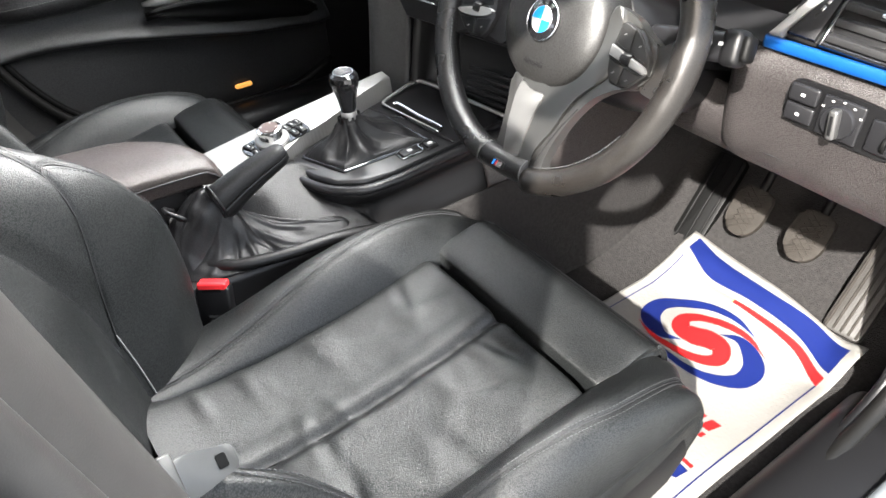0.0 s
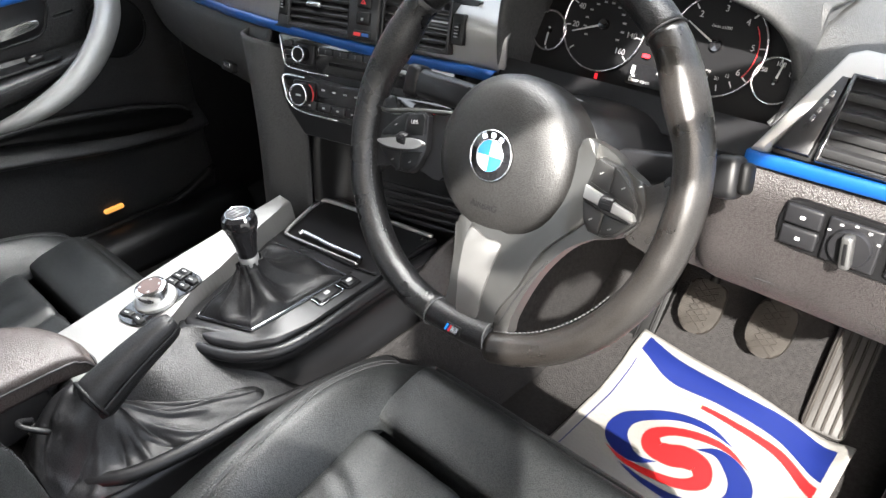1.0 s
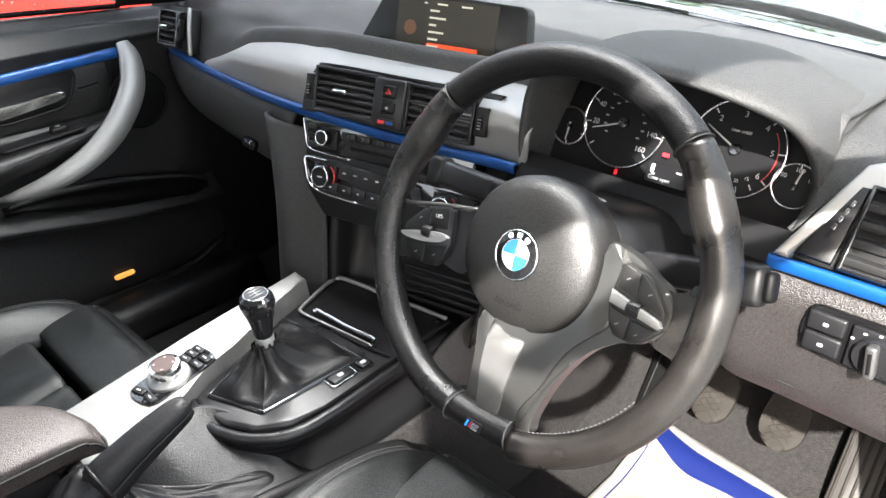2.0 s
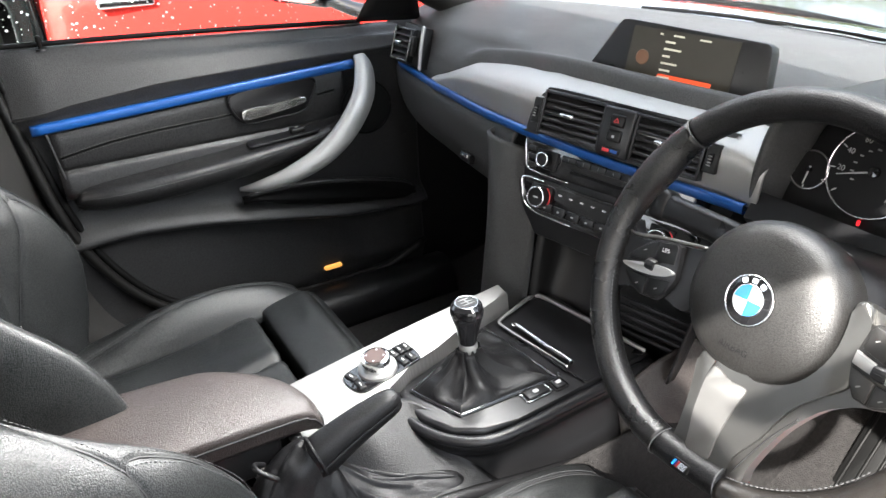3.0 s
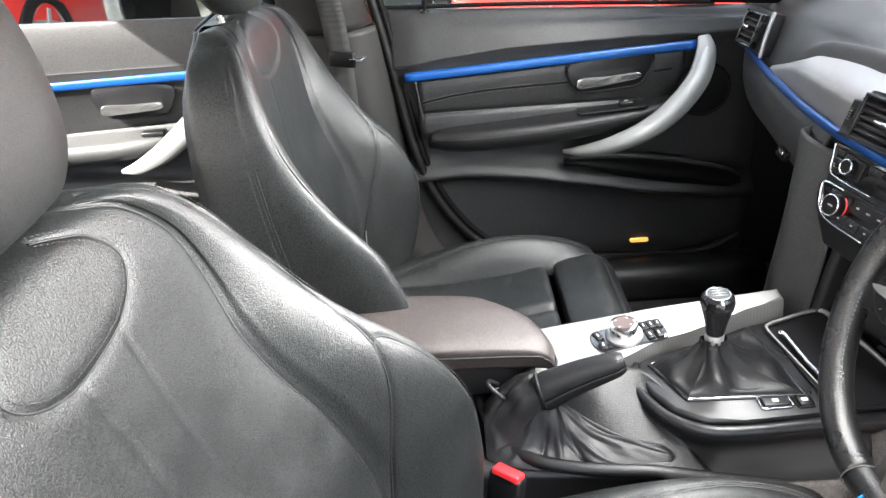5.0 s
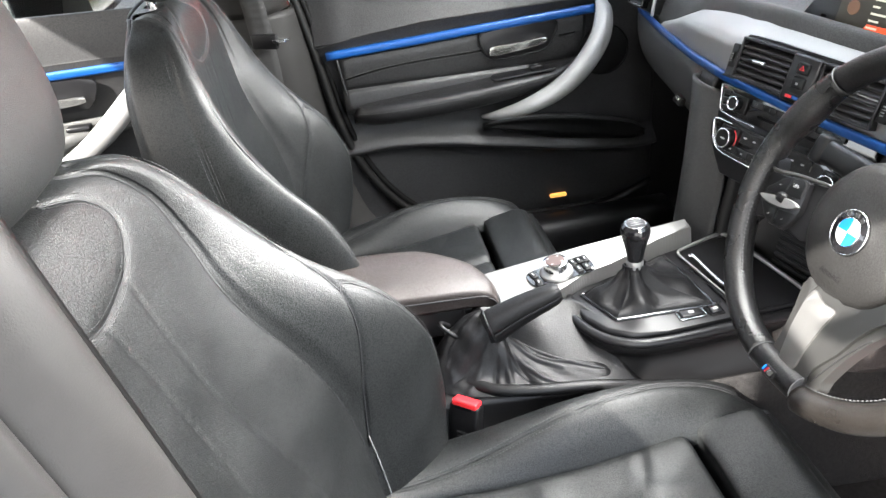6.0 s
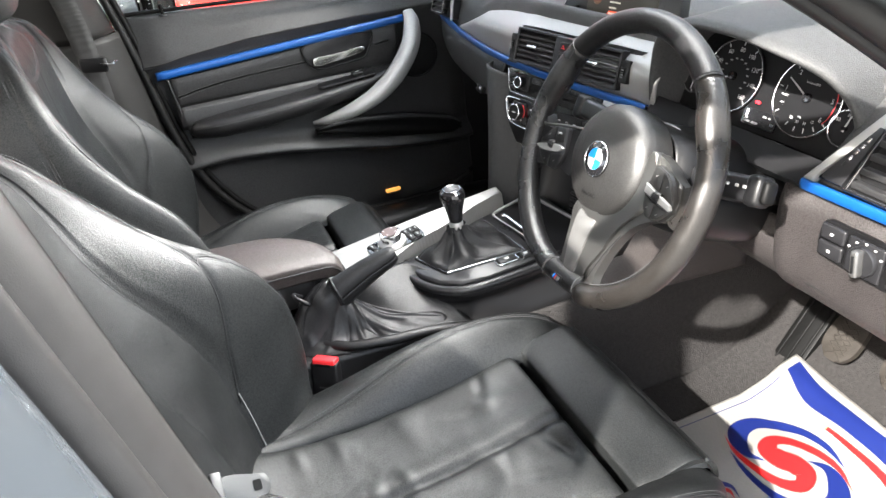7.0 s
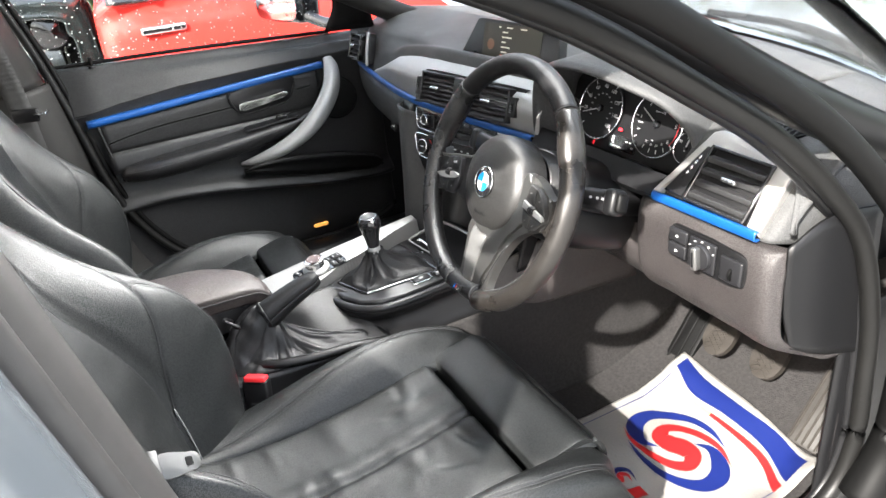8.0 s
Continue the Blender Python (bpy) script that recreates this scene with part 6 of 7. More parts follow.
    fb = Vector(nn[0, 0]).length > 0 and np.dot(grid_normals(g)[60, GV // 2], np.array(FWD)) > 0
    skin("back_bolster", g2, (0, 8 * 18), LEATHER, seat, "black leather backrest bolster", fb)
    skin("back_panel", g2, (8 * 18, 14 * 18), LEATHER, seat, "black leather backrest panel", fb)
    skin("back_bolster", g2, (14 * 18, 22 * 18), LEATHER, seat, "black leather backrest bolster", fb)

    def sunk(line, d):
        """The line moved along the skin's normal."""
        p = spline(line, 70)
        idx = [int(np.argmin(((before - q) ** 2).sum(1))) for q in p]
        return p - flat[idx] * d, flat[idx]

    for line in lines + [shield]:
        tube("back_seam", sunk(line, 0.0028)[0], 0.0011, SEAM, seat, n=90, m=6)
    for line, s_ in double + [(shield, 1)]:
        p, nv_ = sunk(line, 0.0008)
        tg_ = np.gradient(p, axis=0)
        sd = np.cross(tg_, nv_)
        sd /= np.linalg.norm(sd, axis=1)[:, None] + 1e-9
        for d in (-0.0055, 0.0055):
            stitches("back_stitch", p + sd * d, THREAD, seat, 0.0045, 0.00065)
    # rear shell
    rows = []
    for (s, o, c, f, v) in prof:
        rows.append([Q(a, s, d) for a, d in ((-o + 0.02, bd(s)), (-o * 0.7, bd(s) - 0.01), (0, bd(s) - 0.015), (o * 0.7, bd(s) - 0.01), (o - 0.02, bd(s)))])
    rows.append([Q(a, 0.574, -0.062) for a in (-0.07, -0.035, 0, 0.035, 0.07)])
    rows.append([Q(a, 0.572, -0.052) for a in (-0.06, -0.03, 0, 0.03, 0.06)])
    sheet("back_shell", rows, PLASTIC, seat, "black rear shell", nu=30, nv=16, thick=0.003, flip=fl)
    # headrest on two posts
    H = Q(0, 0.668, -0.010)
    hr = []
    for h, w, d in ((-0.088, 0.050, 0.020), (-0.080, 0.080, 0.034), (-0.05, 0.110, 0.046), (0.0, 0.124, 0.050), (0.05, 0.124, 0.048), (0.085, 0.105, 0.036), (0.097, 0.06, 0.016)):
        hr.append([tuple(Vector(H) + XA * (w * math.copysign(abs(math.cos(t)) ** 0.6, math.cos(t))) + UP * h + FWD * (d * math.copysign(abs(math.sin(t)) ** 0.8, math.sin(t)) + 0.006 * math.sin(max(0, h + 0.05) * 10))) for t in np.linspace(0, 2 * math.pi, 29)])
    hd = sheet("headrest", hr, HEADREST, seat, "black leather headrest", nu=40, nv=64, thick=0.0, flip=fl)
    raw("headrest_underside", hr[0][:-1], [tuple(range(28))], HEADREST, hd, smooth=False)
    for s_ in (-1, 1):
        tube("headrest_post", [Q(s_ * 0.062, 0.55, -0.036), Q(s_ * 0.062, 0.65, -0.018)], 0.0065, CHROME, seat, "chrome headrest post", n=8, m=14)
        lathe("post_collar", [(0.0, 0.0), (0.021, 0.0), (0.019, 0.005), (0.010, 0.008), (0.0, 0.008)], frame_at(Q(s_ * 0.062, 0.576, -0.034), (1, 0, 0), tuple(FWD)) @ Matrix.Rotation(math.pi, 4, "X"), PLASTIC, seat, "black post collar", 28)
    return seat


make_seat(0.375, 0.0, 0.0, 1, "driver's black grained leather sports seat with creased cushion", -0.497, 18)
make_seat(-0.345, -0.145, -0.035, -1, "passenger's black grained leather sports seat, little worn", -0.606, 6.8, back_z=0.400)

# belt buckles
def buckle(x, y, z):
    b = thing("belt_buckle", (x, y, z - 0.07), "black seat belt buckle with a red button", "belt buckle", "belt buckles")
    m = frame_at((x + 0.008, y, z + 0.008), (0.6, 0.8, 0), (-0.2, 0.15, 0.97))
    box("body", (0.046, 0.085, 0.022), at(m, 0, -0.045, -0.011), PLASTIC, b, "black plastic body", bevel=0.004)
    box("release_button", (0.040, 0.014, 0.019), at(m, 0, -0.003, -0.010), RED_PLASTIC, b, "red release button", bevel=0.003)
    plate("slot", rect(0.026, 0.004, 0.001, 0, -0.006), 0.001, at(m, 0, 0, 0.0006), RUBBER, b)
    for k in range(3):
        plate("small_print", rect(0.018 - 0.003 * k, 0.003, 0.0005, 0, -0.045 - 0.007 * k), 0.0004, at(m, 0, 0, 0.0006), THREAD, b)
    box("stalk", (0.03, 0.14, 0.012), at(m, 0, -0.14, -0.012), RUBBER, b, bevel=0.003)


buckle(0.103, -0.352, 0.445)
# driver's belt: tongue and webbing hanging by the pillar
belt = thing("seat_belt", (0.62, -0.56, 0.6), "black seat belt with a metal tongue, hanging by the pillar", "seat belt")
WEB = mat("belt_webbing", (0.010, 0.010, 0.010), 0.7, grain=0.5, grain_size=0.0015, kind="weave", mottle=0.1, mottle_size=0.02)
TONGUE = mat("belt_tongue_steel", (0.08, 0.08, 0.079), 0.45, metal=0.6, mottle=0.1, mottle_size=0.02)
def webbing(pts, w, side=(0, 1, 0)):
    return sheet("webbing", [[tuple(Vector(p) - Vector(side) * w / 2), p, tuple(Vector(p) + Vector(side) * w / 2)] for p in pts], WEB, belt, "black belt webbing", nu=40, nv=6, thick=0.0015)
webbing([(0.672, -0.67, 1.16), (0.675, -0.65, 0.95), (0.672, -0.62, 0.78), (0.672, -0.61, 0.5), (0.672, -0.60, 0.3)], 0.046, (0.15, 0.98, 0))
tm = frame_at((0.612, -0.486, 0.741), (-0.30, 0.85, -0.42), (-0.80, 0.02, 0.60)) @ Matrix.Scale(0.72, 4)
tg = plate("tongue", round_outline([(-0.030, -0.016), (0.012, -0.0125), (0.024, -0.010), (0.027, 0.0), (0.024, 0.010), (0.012, 0.0125), (-0.030, 0.016)], 40), 0.004, tm, TONGUE, belt, "pale steel belt tongue", 0.001)
plate("tongue_hole", rect(0.010, 0.012, 0.002, 0.011, 0), 0.0006, at(tm, 0, 0, 0.0008), RUBBER, tg)
box("tongue_grip", (0.014, 0.048, 0.006), at(tm, -0.034, 0, -0.002), TONGUE, tg, bevel=0.0028)

# ---- passenger's door and pillar ----
pdoor = thing("passenger_door", (-0.75, -0.15, 0.25), "closed black passenger door with a blue accent strip", "car door")
HANDLE = mat("bright_handle", (0.5, 0.5, 0.49), 0.2, metal=0.9, mottle=0.1, mottle_size=0.02, rough_var=0.06)
DOOR_SKIN = mat("door_black_plastic", (0.016, 0.016, 0.0166), 0.46, spec=0.45, grain=0.3, grain_size=0.0018, kind="leather", mottle=0.15, mottle_size=0.08)
INS = mat("door_leatherette", (0.0095, 0.0095, 0.010), 0.36, spec=0.5, grain=0.3, grain_size=0.002, kind="leather", mottle=0.15, mottle_size=0.05, rough_var=0.05)


def level(y, pairs):
    """Height along the door, straight between the given stations."""
    return float(np.interp(y, [p[0] for p in pairs], [p[1] for p in pairs]))


RIDGE = ((-0.50, 0.500), (-0.42, 0.508), (-0.34, 0.509), (-0.22, 0.496), (-0.07, 0.470), (0.08, 0.441), (0.28, 0.418))


def door_panel(parent, y0, y1, sill0, sill1, strip0, strip1, crease, ridge, lean=1.0):
    """A door's inner skin from the sill down: sloping upper pad with a crease, recessed middle, ridge over a dark base."""
    rows = []
    for k in range(17):
        f = k / 16
        y = y0 + (y1 - y0) * f
        zs, zb, zc, zr = sill0 + (sill1 - sill0) * f, strip0 + (strip1 - strip0) * f, level(y, crease), level(y, ridge)
        edge = 0.012 * (math.exp(-(f / 0.03) ** 2) + math.exp(-((1 - f) / 0.03) ** 2))
        out = 0.012 + 0.020 * math.exp(-((f - 0.72) / 0.40) ** 2)
        prof = ((-0.80, zs), (-0.785, zs - 0.003), (-0.772, zs - 0.018), (-0.757, (zs + zc) / 2 + 0.002), (-0.742, zc + 0.006), (-0.7395, zc), (-0.741, zc - 0.005), (-0.748, (zc + zb) / 2 - 0.006),
                (-0.755, zb - 0.03), (-0.762, 0.62), (-0.762, zr + 0.062), (-0.757, zr + 0.034), (-0.752 + out * 0.65, zr + 0.014), (-0.750 + out, zr), (-0.752 + out * 0.8, zr - 0.010), (-0.756, zr - 0.024), (-0.757, 0.36), (-0.753, 0.29), (-0.765, 0.24))
        rows.append([(-0.742 + (x + 0.742) * (lean if k < 8 else 1.0) - edge, y, z) for k, (x, z) in enumerate(prof)])
    return sheet("door_skin", rows, DOOR_SKIN, parent, "black moulded door panel", nu=110, nv=100, thick=0.006)


door_panel(pdoor, -0.505, 0.30, 0.872, 0.825, 0.728, 0.772, ((-0.48, 0.762), (-0.40, 0.774), (-0.25, 0.787), (0.0, 0.790), (0.30, 0.788)), RIDGE)
# blue strip
strip = [(-0.745, -0.480, 0.737), (-0.742, -0.25, 0.748), (-0.738, -0.05, 0.758), (-0.732, 0.13, 0.767)]
sheet("blue_strip", [[(x - 0.004, y, z + 0.0095), (x + 0.004, y, z + 0.0085), (x + 0.006, y, z), (x + 0.004, y, z - 0.0085), (x - 0.004, y, z - 0.0095)] for x, y, z in strip], BLUE, pdoor, "satin blue accent strip", nu=40, nv=12, thick=0.003)
# leather insert under the strip, seams
ins = [[(-0.748, y, z0), (-0.744, y, z0 - 0.02), (-0.744, y, 0.665), (-0.748, y, 0.655), (-0.742, y, 0.645), (-0.738, y, 0.615), (-0.745, y, 0.60)] for y, z0 in ((-0.455, 0.726), (-0.30, 0.732), (-0.12, 0.742), (0.03, 0.752), (0.115, 0.756))]
sheet("leather_insert", ins, INS, pdoor, "stitched black leatherette insert", nu=40, nv=40, thick=0.004)
DOOR_THREAD = mat("grey_door_thread", (0.075, 0.075, 0.075), 0.6)
for run in (((-0.445, 0.681), (-0.38, 0.692), (-0.303, 0.699), (-0.21, 0.702), (-0.128, 0.704)), ((0.050, 0.713), (0.088, 0.716))):
    for dz in (0.0035, -0.0035):
        stitches("insert_stitch", [(-0.7405, y, z + dz) for y, z in run], DOOR_THREAD, pdoor, 0.0045, 0.0008)
    tube("insert_seam", [(-0.7425, y, z) for y, z in run], 0.0022, RUBBER, pdoor, n=40, m=6)
tube("insert_edge", [(-0.745, -0.458, 0.728), (-0.744, -0.450, 0.66), (-0.745, -0.44, 0.60)], 0.003, SEAM, pdoor, n=20, m=6)
# armrest
ar = []
for y, x, zt, h in ((-0.440, -0.742, 0.600, 0.02), (-0.425, -0.725, 0.612, 0.036), (-0.38, -0.700, 0.618, 0.045), (-0.28, -0.688, 0.624, 0.048), (-0.15, -0.684, 0.632, 0.046), (-0.02, -0.690, 0.642, 0.040), (0.08, -0.712, 0.652, 0.03), (0.12, -0.74, 0.655, 0.02)):
    ar.append([(-0.752, y, zt + 0.012), (-0.742, y, zt + 0.006), ((x - 0.742) / 2, y, zt + 0.003), (x - 0.008, y, zt), (x, y, zt - 0.008), (x - 0.001, y, zt - h * 0.6), (x - 0.018, y, zt - h), (-0.752, y, zt - h - 0.006)])
sheet("armrest", ar, INS, pdoor, "padded black leatherette armrest", nu=50, nv=40, thick=0.004)
stitches("armrest_stitch", [surf(ar, u, 0.60) + np.array((0.0008, 0, 0)) for u in np.linspace(0.08, 0.8, 14)], DOOR_THREAD, pdoor, 0.0045, 0.0009)
swm = frame_at((-0.716, -0.042, 0.651), (0.08, 1, 0.08), (-0.98, 0.1, 0.06))
sw = plate("window_switch_panel", rect(0.15, 0.034, 0.01), 0.004, swm, SATIN, pdoor, "black window switch panel", 0.002)
box("window_switch", (0.03, 0.02, 0.012), at(swm, 0.03, 0, 0.004), PLASTIC, sw, "black window switch", bevel=0.004)
plate("switch_mark", rect(0.008, 0.005, 0.001), 0.0006, at(swm, 0.03, 0, 0.0102), WHITE, sw)
# door handle in its bowl
hm = frame_at((-0.742, -0.035, 0.704), (0.03, 1, 0.09), (0, -0.09, 1))
bowl_o = [(-0.094, 0.044), (-0.072, 0.050), (0.0, 0.049), (0.066, 0.045), (0.083, 0.033), (0.072, 0.006), (0.050, -0.019), (0.0, -0.021), (-0.058, -0.019), (-0.084, -0.006), (-0.097, 0.024)]
LEVER = round_outline([(-0.080, 0.000), (-0.077, 0.013), (-0.060, 0.0145), (-0.016, 0.0115), (0.046, 0.0115), (0.053, 0.006), (0.050, -0.001), (0.010, -0.0045), (-0.040, -0.006), (-0.074, -0.006)], 44)
bw = plate("handle_bowl", round_outline(bowl_o, 50), 0.004, at(hm, 0, 0, 0.004), SATIN, pdoor, "black handle bowl", 0.002)
tube("bowl_rim", [hm @ Vector((x, y, 0.006)) for x, y in bowl_o], 0.003, PLASTIC, bw, n=70, m=8, closed=True)
plate("pull_lever", LEVER, 0.010, at(hm, 0, 0, 0.018), HANDLE, bw, "bright inner door handle", 0.004, 3)
# silver grab bar
tube("grab_handle", [(-0.733, 0.146, 0.782), (-0.712, 0.146, 0.754), (-0.686, 0.126, 0.707), (-0.668, 0.078, 0.654), (-0.664, 0.020, 0.612), (-0.672, -0.048, 0.582), (-0.695, -0.106, 0.563), (-0.725, -0.144, 0.553)],
     (0.013, 0.021, 0.024, 0.024, 0.022, 0.018, 0.012, 0.004), SILVER_PLAIN, pdoor, "satin silver curved grab handle", n=70, m=18, flat=0.6, up=(1, 0, 0.3))
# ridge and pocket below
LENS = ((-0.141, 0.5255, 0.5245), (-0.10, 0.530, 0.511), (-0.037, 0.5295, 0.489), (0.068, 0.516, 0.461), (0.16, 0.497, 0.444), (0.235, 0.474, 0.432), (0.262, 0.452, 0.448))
# black sheet stands in for the shade inside the pocket; nothing is recessed
sheet("pocket", [[(-0.738 + 0.010 * (1 - w), y, zt + (zb - zt) * w) if w in (0, 1) else (-0.735 + 0.014 * w, y, zt + (zb - zt) * w) for w in (0, 0.35, 0.7, 1)] for y, zt, zb in LENS], RUBBER, pdoor, "dark liner standing in for the shaded pocket mouth", nu=40, nv=12, thick=0.008)
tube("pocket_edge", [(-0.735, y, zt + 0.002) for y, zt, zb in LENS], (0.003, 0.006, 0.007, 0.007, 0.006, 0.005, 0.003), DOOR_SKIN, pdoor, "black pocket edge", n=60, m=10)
spm = frame_at((-0.746, 0.158, 0.666), (0.05, 1, 0), (0, 0, 1))
lathe("speaker_cover", [(0.0, 0.004), (0.05, 0.004), (0.056, 0.002), (0.058, -0.004)], at(spm, 0, 0, 0.003), PLASTIC, pdoor, "round black speaker cover", 40)
tube("speaker_ring", [at(spm, 0, 0, 0.006) @ Vector((0.057 * math.cos(a), 0.057 * math.sin(a), 0)) for a in np.linspace(0, 6.283, 20, endpoint=False)], 0.0025, RUBBER, pdoor, n=60, m=8, closed=True)
lathe("lock_pin", [(0.0035, 0.0), (0.0035, 0.014), (0.005, 0.016), (0.005, 0.024), (0.003, 0.026), (0.0, 0.026)], pose(-0.782, -0.427, 0.862), RUBBER, pdoor, "black lock pin", 16)
lathe("pin_collar", [(0.009, 0.0), (0.008, 0.004), (0.0, 0.004)], pose(-0.782, -0.427, 0.862), PLASTIC, pdoor, n=20)
lampm = frame_at((-0.750, 0.045, 0.303), (0, 1, 0), (0.2, 0, 1))
plate("courtesy_lamp", rect(0.044, 0.010, 0.005), 0.006, at(lampm, 0, 0, 0.006), glow("warm_lamp", (0.85, 0.36, 0.08), 0.38), pdoor, "small warm lit courtesy lamp", 0.002)
# window glass and its frame
pw = raw("window_glass", [(-0.798, -0.56, 0.855), (-0.798, 0.20, 0.825), (-0.70, -0.1, 1.16), (-0.66, -0.58, 1.27)], [(0, 1, 2, 3)], GLASS, pdoor, "side window with rain drops", smooth=False)
so = pw.modifiers.new("thickness", "SOLIDIFY")
so.thickness = 0.004
pw.visible_shadow = False
tube("window_seal", [(-0.792, -0.54, 0.877), (-0.792, -0.2, 0.862), (-0.79, 0.18, 0.838)], 0.005, RUBBER, pdoor, "black window seal", n=20, m=8)
sheet("mirror_corner", [[(-0.775, 0.165, 0.84), (-0.74, 0.30, 0.835)], [(-0.745, 0.19, 0.91), (-0.71, 0.27, 0.915)], [(-0.715, 0.165, 0.985), (-0.69, 0.20, 0.99)]], PLASTIC, pdoor, "black mirror corner cover", nu=8, nv=6, thick=0.006)
# rain drops on the glass
rnd = random.Random(3)
verts, faces = [], []
e0, e1, e2 = Vector((-0.802, -0.56, 0.855)), Vector((-0.802, 0.20, 0.825)), Vector((-0.664, -0.58, 1.27))
nrm = (e1 - e0).cross(e2 - e0).normalized()
nrm = nrm if nrm.x < 0 else -nrm
for _ in range(420):
    c = e0 + (e1 - e0) * rnd.random() ** 1.3 * 0.95 + (e2 - e0) * rnd.random() * 0.55
    r = rnd.choice((0.0009, 0.0012, 0.0015, 0.0022)) * rnd.uniform(0.8, 1.3)
    b = len(verts)
    t1 = (e1 - e0).normalized()
    t2 = nrm.cross(t1)
    verts.append(c + nrm * r * 0.9)
    for q in range(6):
        a = q * math.pi / 3
        verts.append(c + r * (math.cos(a) * t1 + math.sin(a) * t2))
        faces.append((b, b + 1 + q, b + 1 + (q + 1) % 6))
tagged(raw("rain_drops", verts, faces, mat("white_drop", (0.8, 0.8, 0.78), 0.3), pdoor, "white rain drops"), kind="stuff")

# pillar, sill and seal round the door opening
ptrim = thing("pillar_trim", (-0.72, -0.6, 0.25), "grey-black trim of the pillar between the doors", "pillar trim", kind="structure")
sheet("pillar_cover", [[(-0.775, -0.50 + d, z), (-0.735, -0.535 + d, z), (-0.715, -0.58 + d, z), (-0.72, -0.66 + d, z), (-0.76, -0.70 + d, z)] for z, d in ((0.24, 0.16), (0.34, 0.07), (0.5, 0.02), (0.70, 0.0), (0.85, -0.02))] , TRIM_GREY, ptrim, "grey plastic pillar cover", nu=40, nv=24, thick=0.004)
sheet("pillar_cover_top", [[(-0.775 + k, -0.53 + d, z), (-0.725 + k, -0.56 + d, z), (-0.705 + k, -0.60 + d, z), (-0.72 + k, -0.69 + d, z)] for z, d, k in ((0.85, -0.01, 0.0), (1.0, -0.04, 0.04), (1.28, -0.09, 0.11))], TRIM_GREY, ptrim, "grey upper pillar cover", nu=20, nv=20, thick=0.004)
seal_l = [(-0.752, -0.575, 1.05), (-0.765, -0.535, 0.90), (-0.760, -0.505, 0.75), (-0.752, -0.475, 0.58), (-0.748, -0.43, 0.45), (-0.745, -0.35, 0.34), (-0.742, -0.25, 0.285), (-0.74, -0.1, 0.262), (-0.74, 0.15, 0.258), (-0.74, 0.28, 0.30)]
tube("door_seal", seal_l, 0.010, SEAL, ptrim, "grey rubber door seal", n=90, m=10)
# black tube drawn for the shade in the gap beside the seal
tube("seal_shadow_gap", [(x - 0.008, y + 0.014, z + 0.006) for x, y, z in seal_l], 0.008, RUBBER, ptrim, n=90, m=8)
sheet("sill_trim", [[(-0.735, y, 0.262), (-0.70, y, 0.27), (-0.66, y, 0.255), (-0.64, y, 0.20)] for y in (-0.5, 0.0, 0.32)], PLASTIC, ptrim, "black sill trim", nu=8, nv=16, flip=True)
# passenger's belt on the pillar
pbelt = thing("seat_belt", (-0.66, -0.6, 0.7), "black seat belt running down the far pillar", "seat belt")
sheet("webbing", [[(x, y - 0.023, z), (x, y + 0.023, z)] for x, y, z in ((-0.60, -0.64, 1.2), (-0.655, -0.61, 0.95), (-0.675, -0.60, 0.80), (-0.69, -0.60, 0.5), (-0.69, -0.6, 0.3))], WEB, pbelt, "black belt webbing", nu=24, nv=4, thick=0.0015, flip=True)
bm_ = frame_at((-0.642, -0.592, 0.812), (0.3, 0.95, -0.05), (0, 0.05, 1))
box("tongue", (0.055, 0.03, 0.012), bm_, PLASTIC, pbelt, "black plastic belt tongue grip", 0.004)
box("tongue_blade", (0.026, 0.004, 0.03), at(bm_, 0.034, 0.004, 0.0), CHROME, pbelt, "bright tongue blade", 0.001)

# ---- rear door on the far side ----
rdoor = thing("rear_door", (-0.75, -1.1, 0.25), "closed black rear door with a blue strip and pale sunlit armrest", "car door")
door_panel(rdoor, -1.45, -0.71, 0.91, 0.885, 0.755, 0.76, ((-1.45, 0.80), (-0.71, 0.80)), ((-1.45, 0.545), (-1.2, 0.54), (-1.0, 0.515), (-0.71, 0.46)), 0.35)
strip = [(-0.745, -1.40, 0.770), (-0.744, -1.0, 0.777), (-0.744, -0.74, 0.780)]
sheet("blue_strip", [[(x - 0.004, y, z + 0.0095), (x + 0.004, y, z + 0.0085), (x + 0.006, y, z), (x + 0.004, y, z - 0.0085), (x - 0.004, y, z - 0.0095)] for x, y, z in strip], BLUE, rdoor, "satin blue accent strip", nu=30, nv=12, thick=0.003)
hm2 = frame_at((-0.742, -1.052, 0.716), (0, 1, 0.02), (0, -0.02, 1))
bw = plate("handle_bowl", round_outline(bowl_o, 50), 0.004, at(hm2, 0, 0, 0.004), SATIN, rdoor, "black handle bowl", 0.002)
plate("pull_lever", LEVER, 0.010, at(hm2, 0, 0, 0.018), HANDLE, bw, "bright inner door handle", 0.004, 3)
ar2 = []
for y, x, zt, h in ((-1.42, -0.735, 0.645, 0.03), (-1.34, -0.69, 0.650, 0.045), (-1.2, -0.682, 0.655, 0.045), (-1.05, -0.685, 0.660, 0.04), (-0.93, -0.735, 0.665, 0.02)):
    ar2.append([(-0.752, y, zt + 0.012), (-0.742, y, zt + 0.006), (x - 0.02, y, zt + 0.002), (x - 0.004, y, zt - 0.003), (x, y, zt - h * 0.5), (x - 0.018, y, zt - h), (-0.752, y, zt - h - 0.006)])
sheet("armrest", ar2, SUNLIT_TRIM, rdoor, "black leatherette armrest", nu=30, nv=30, thick=0.004)
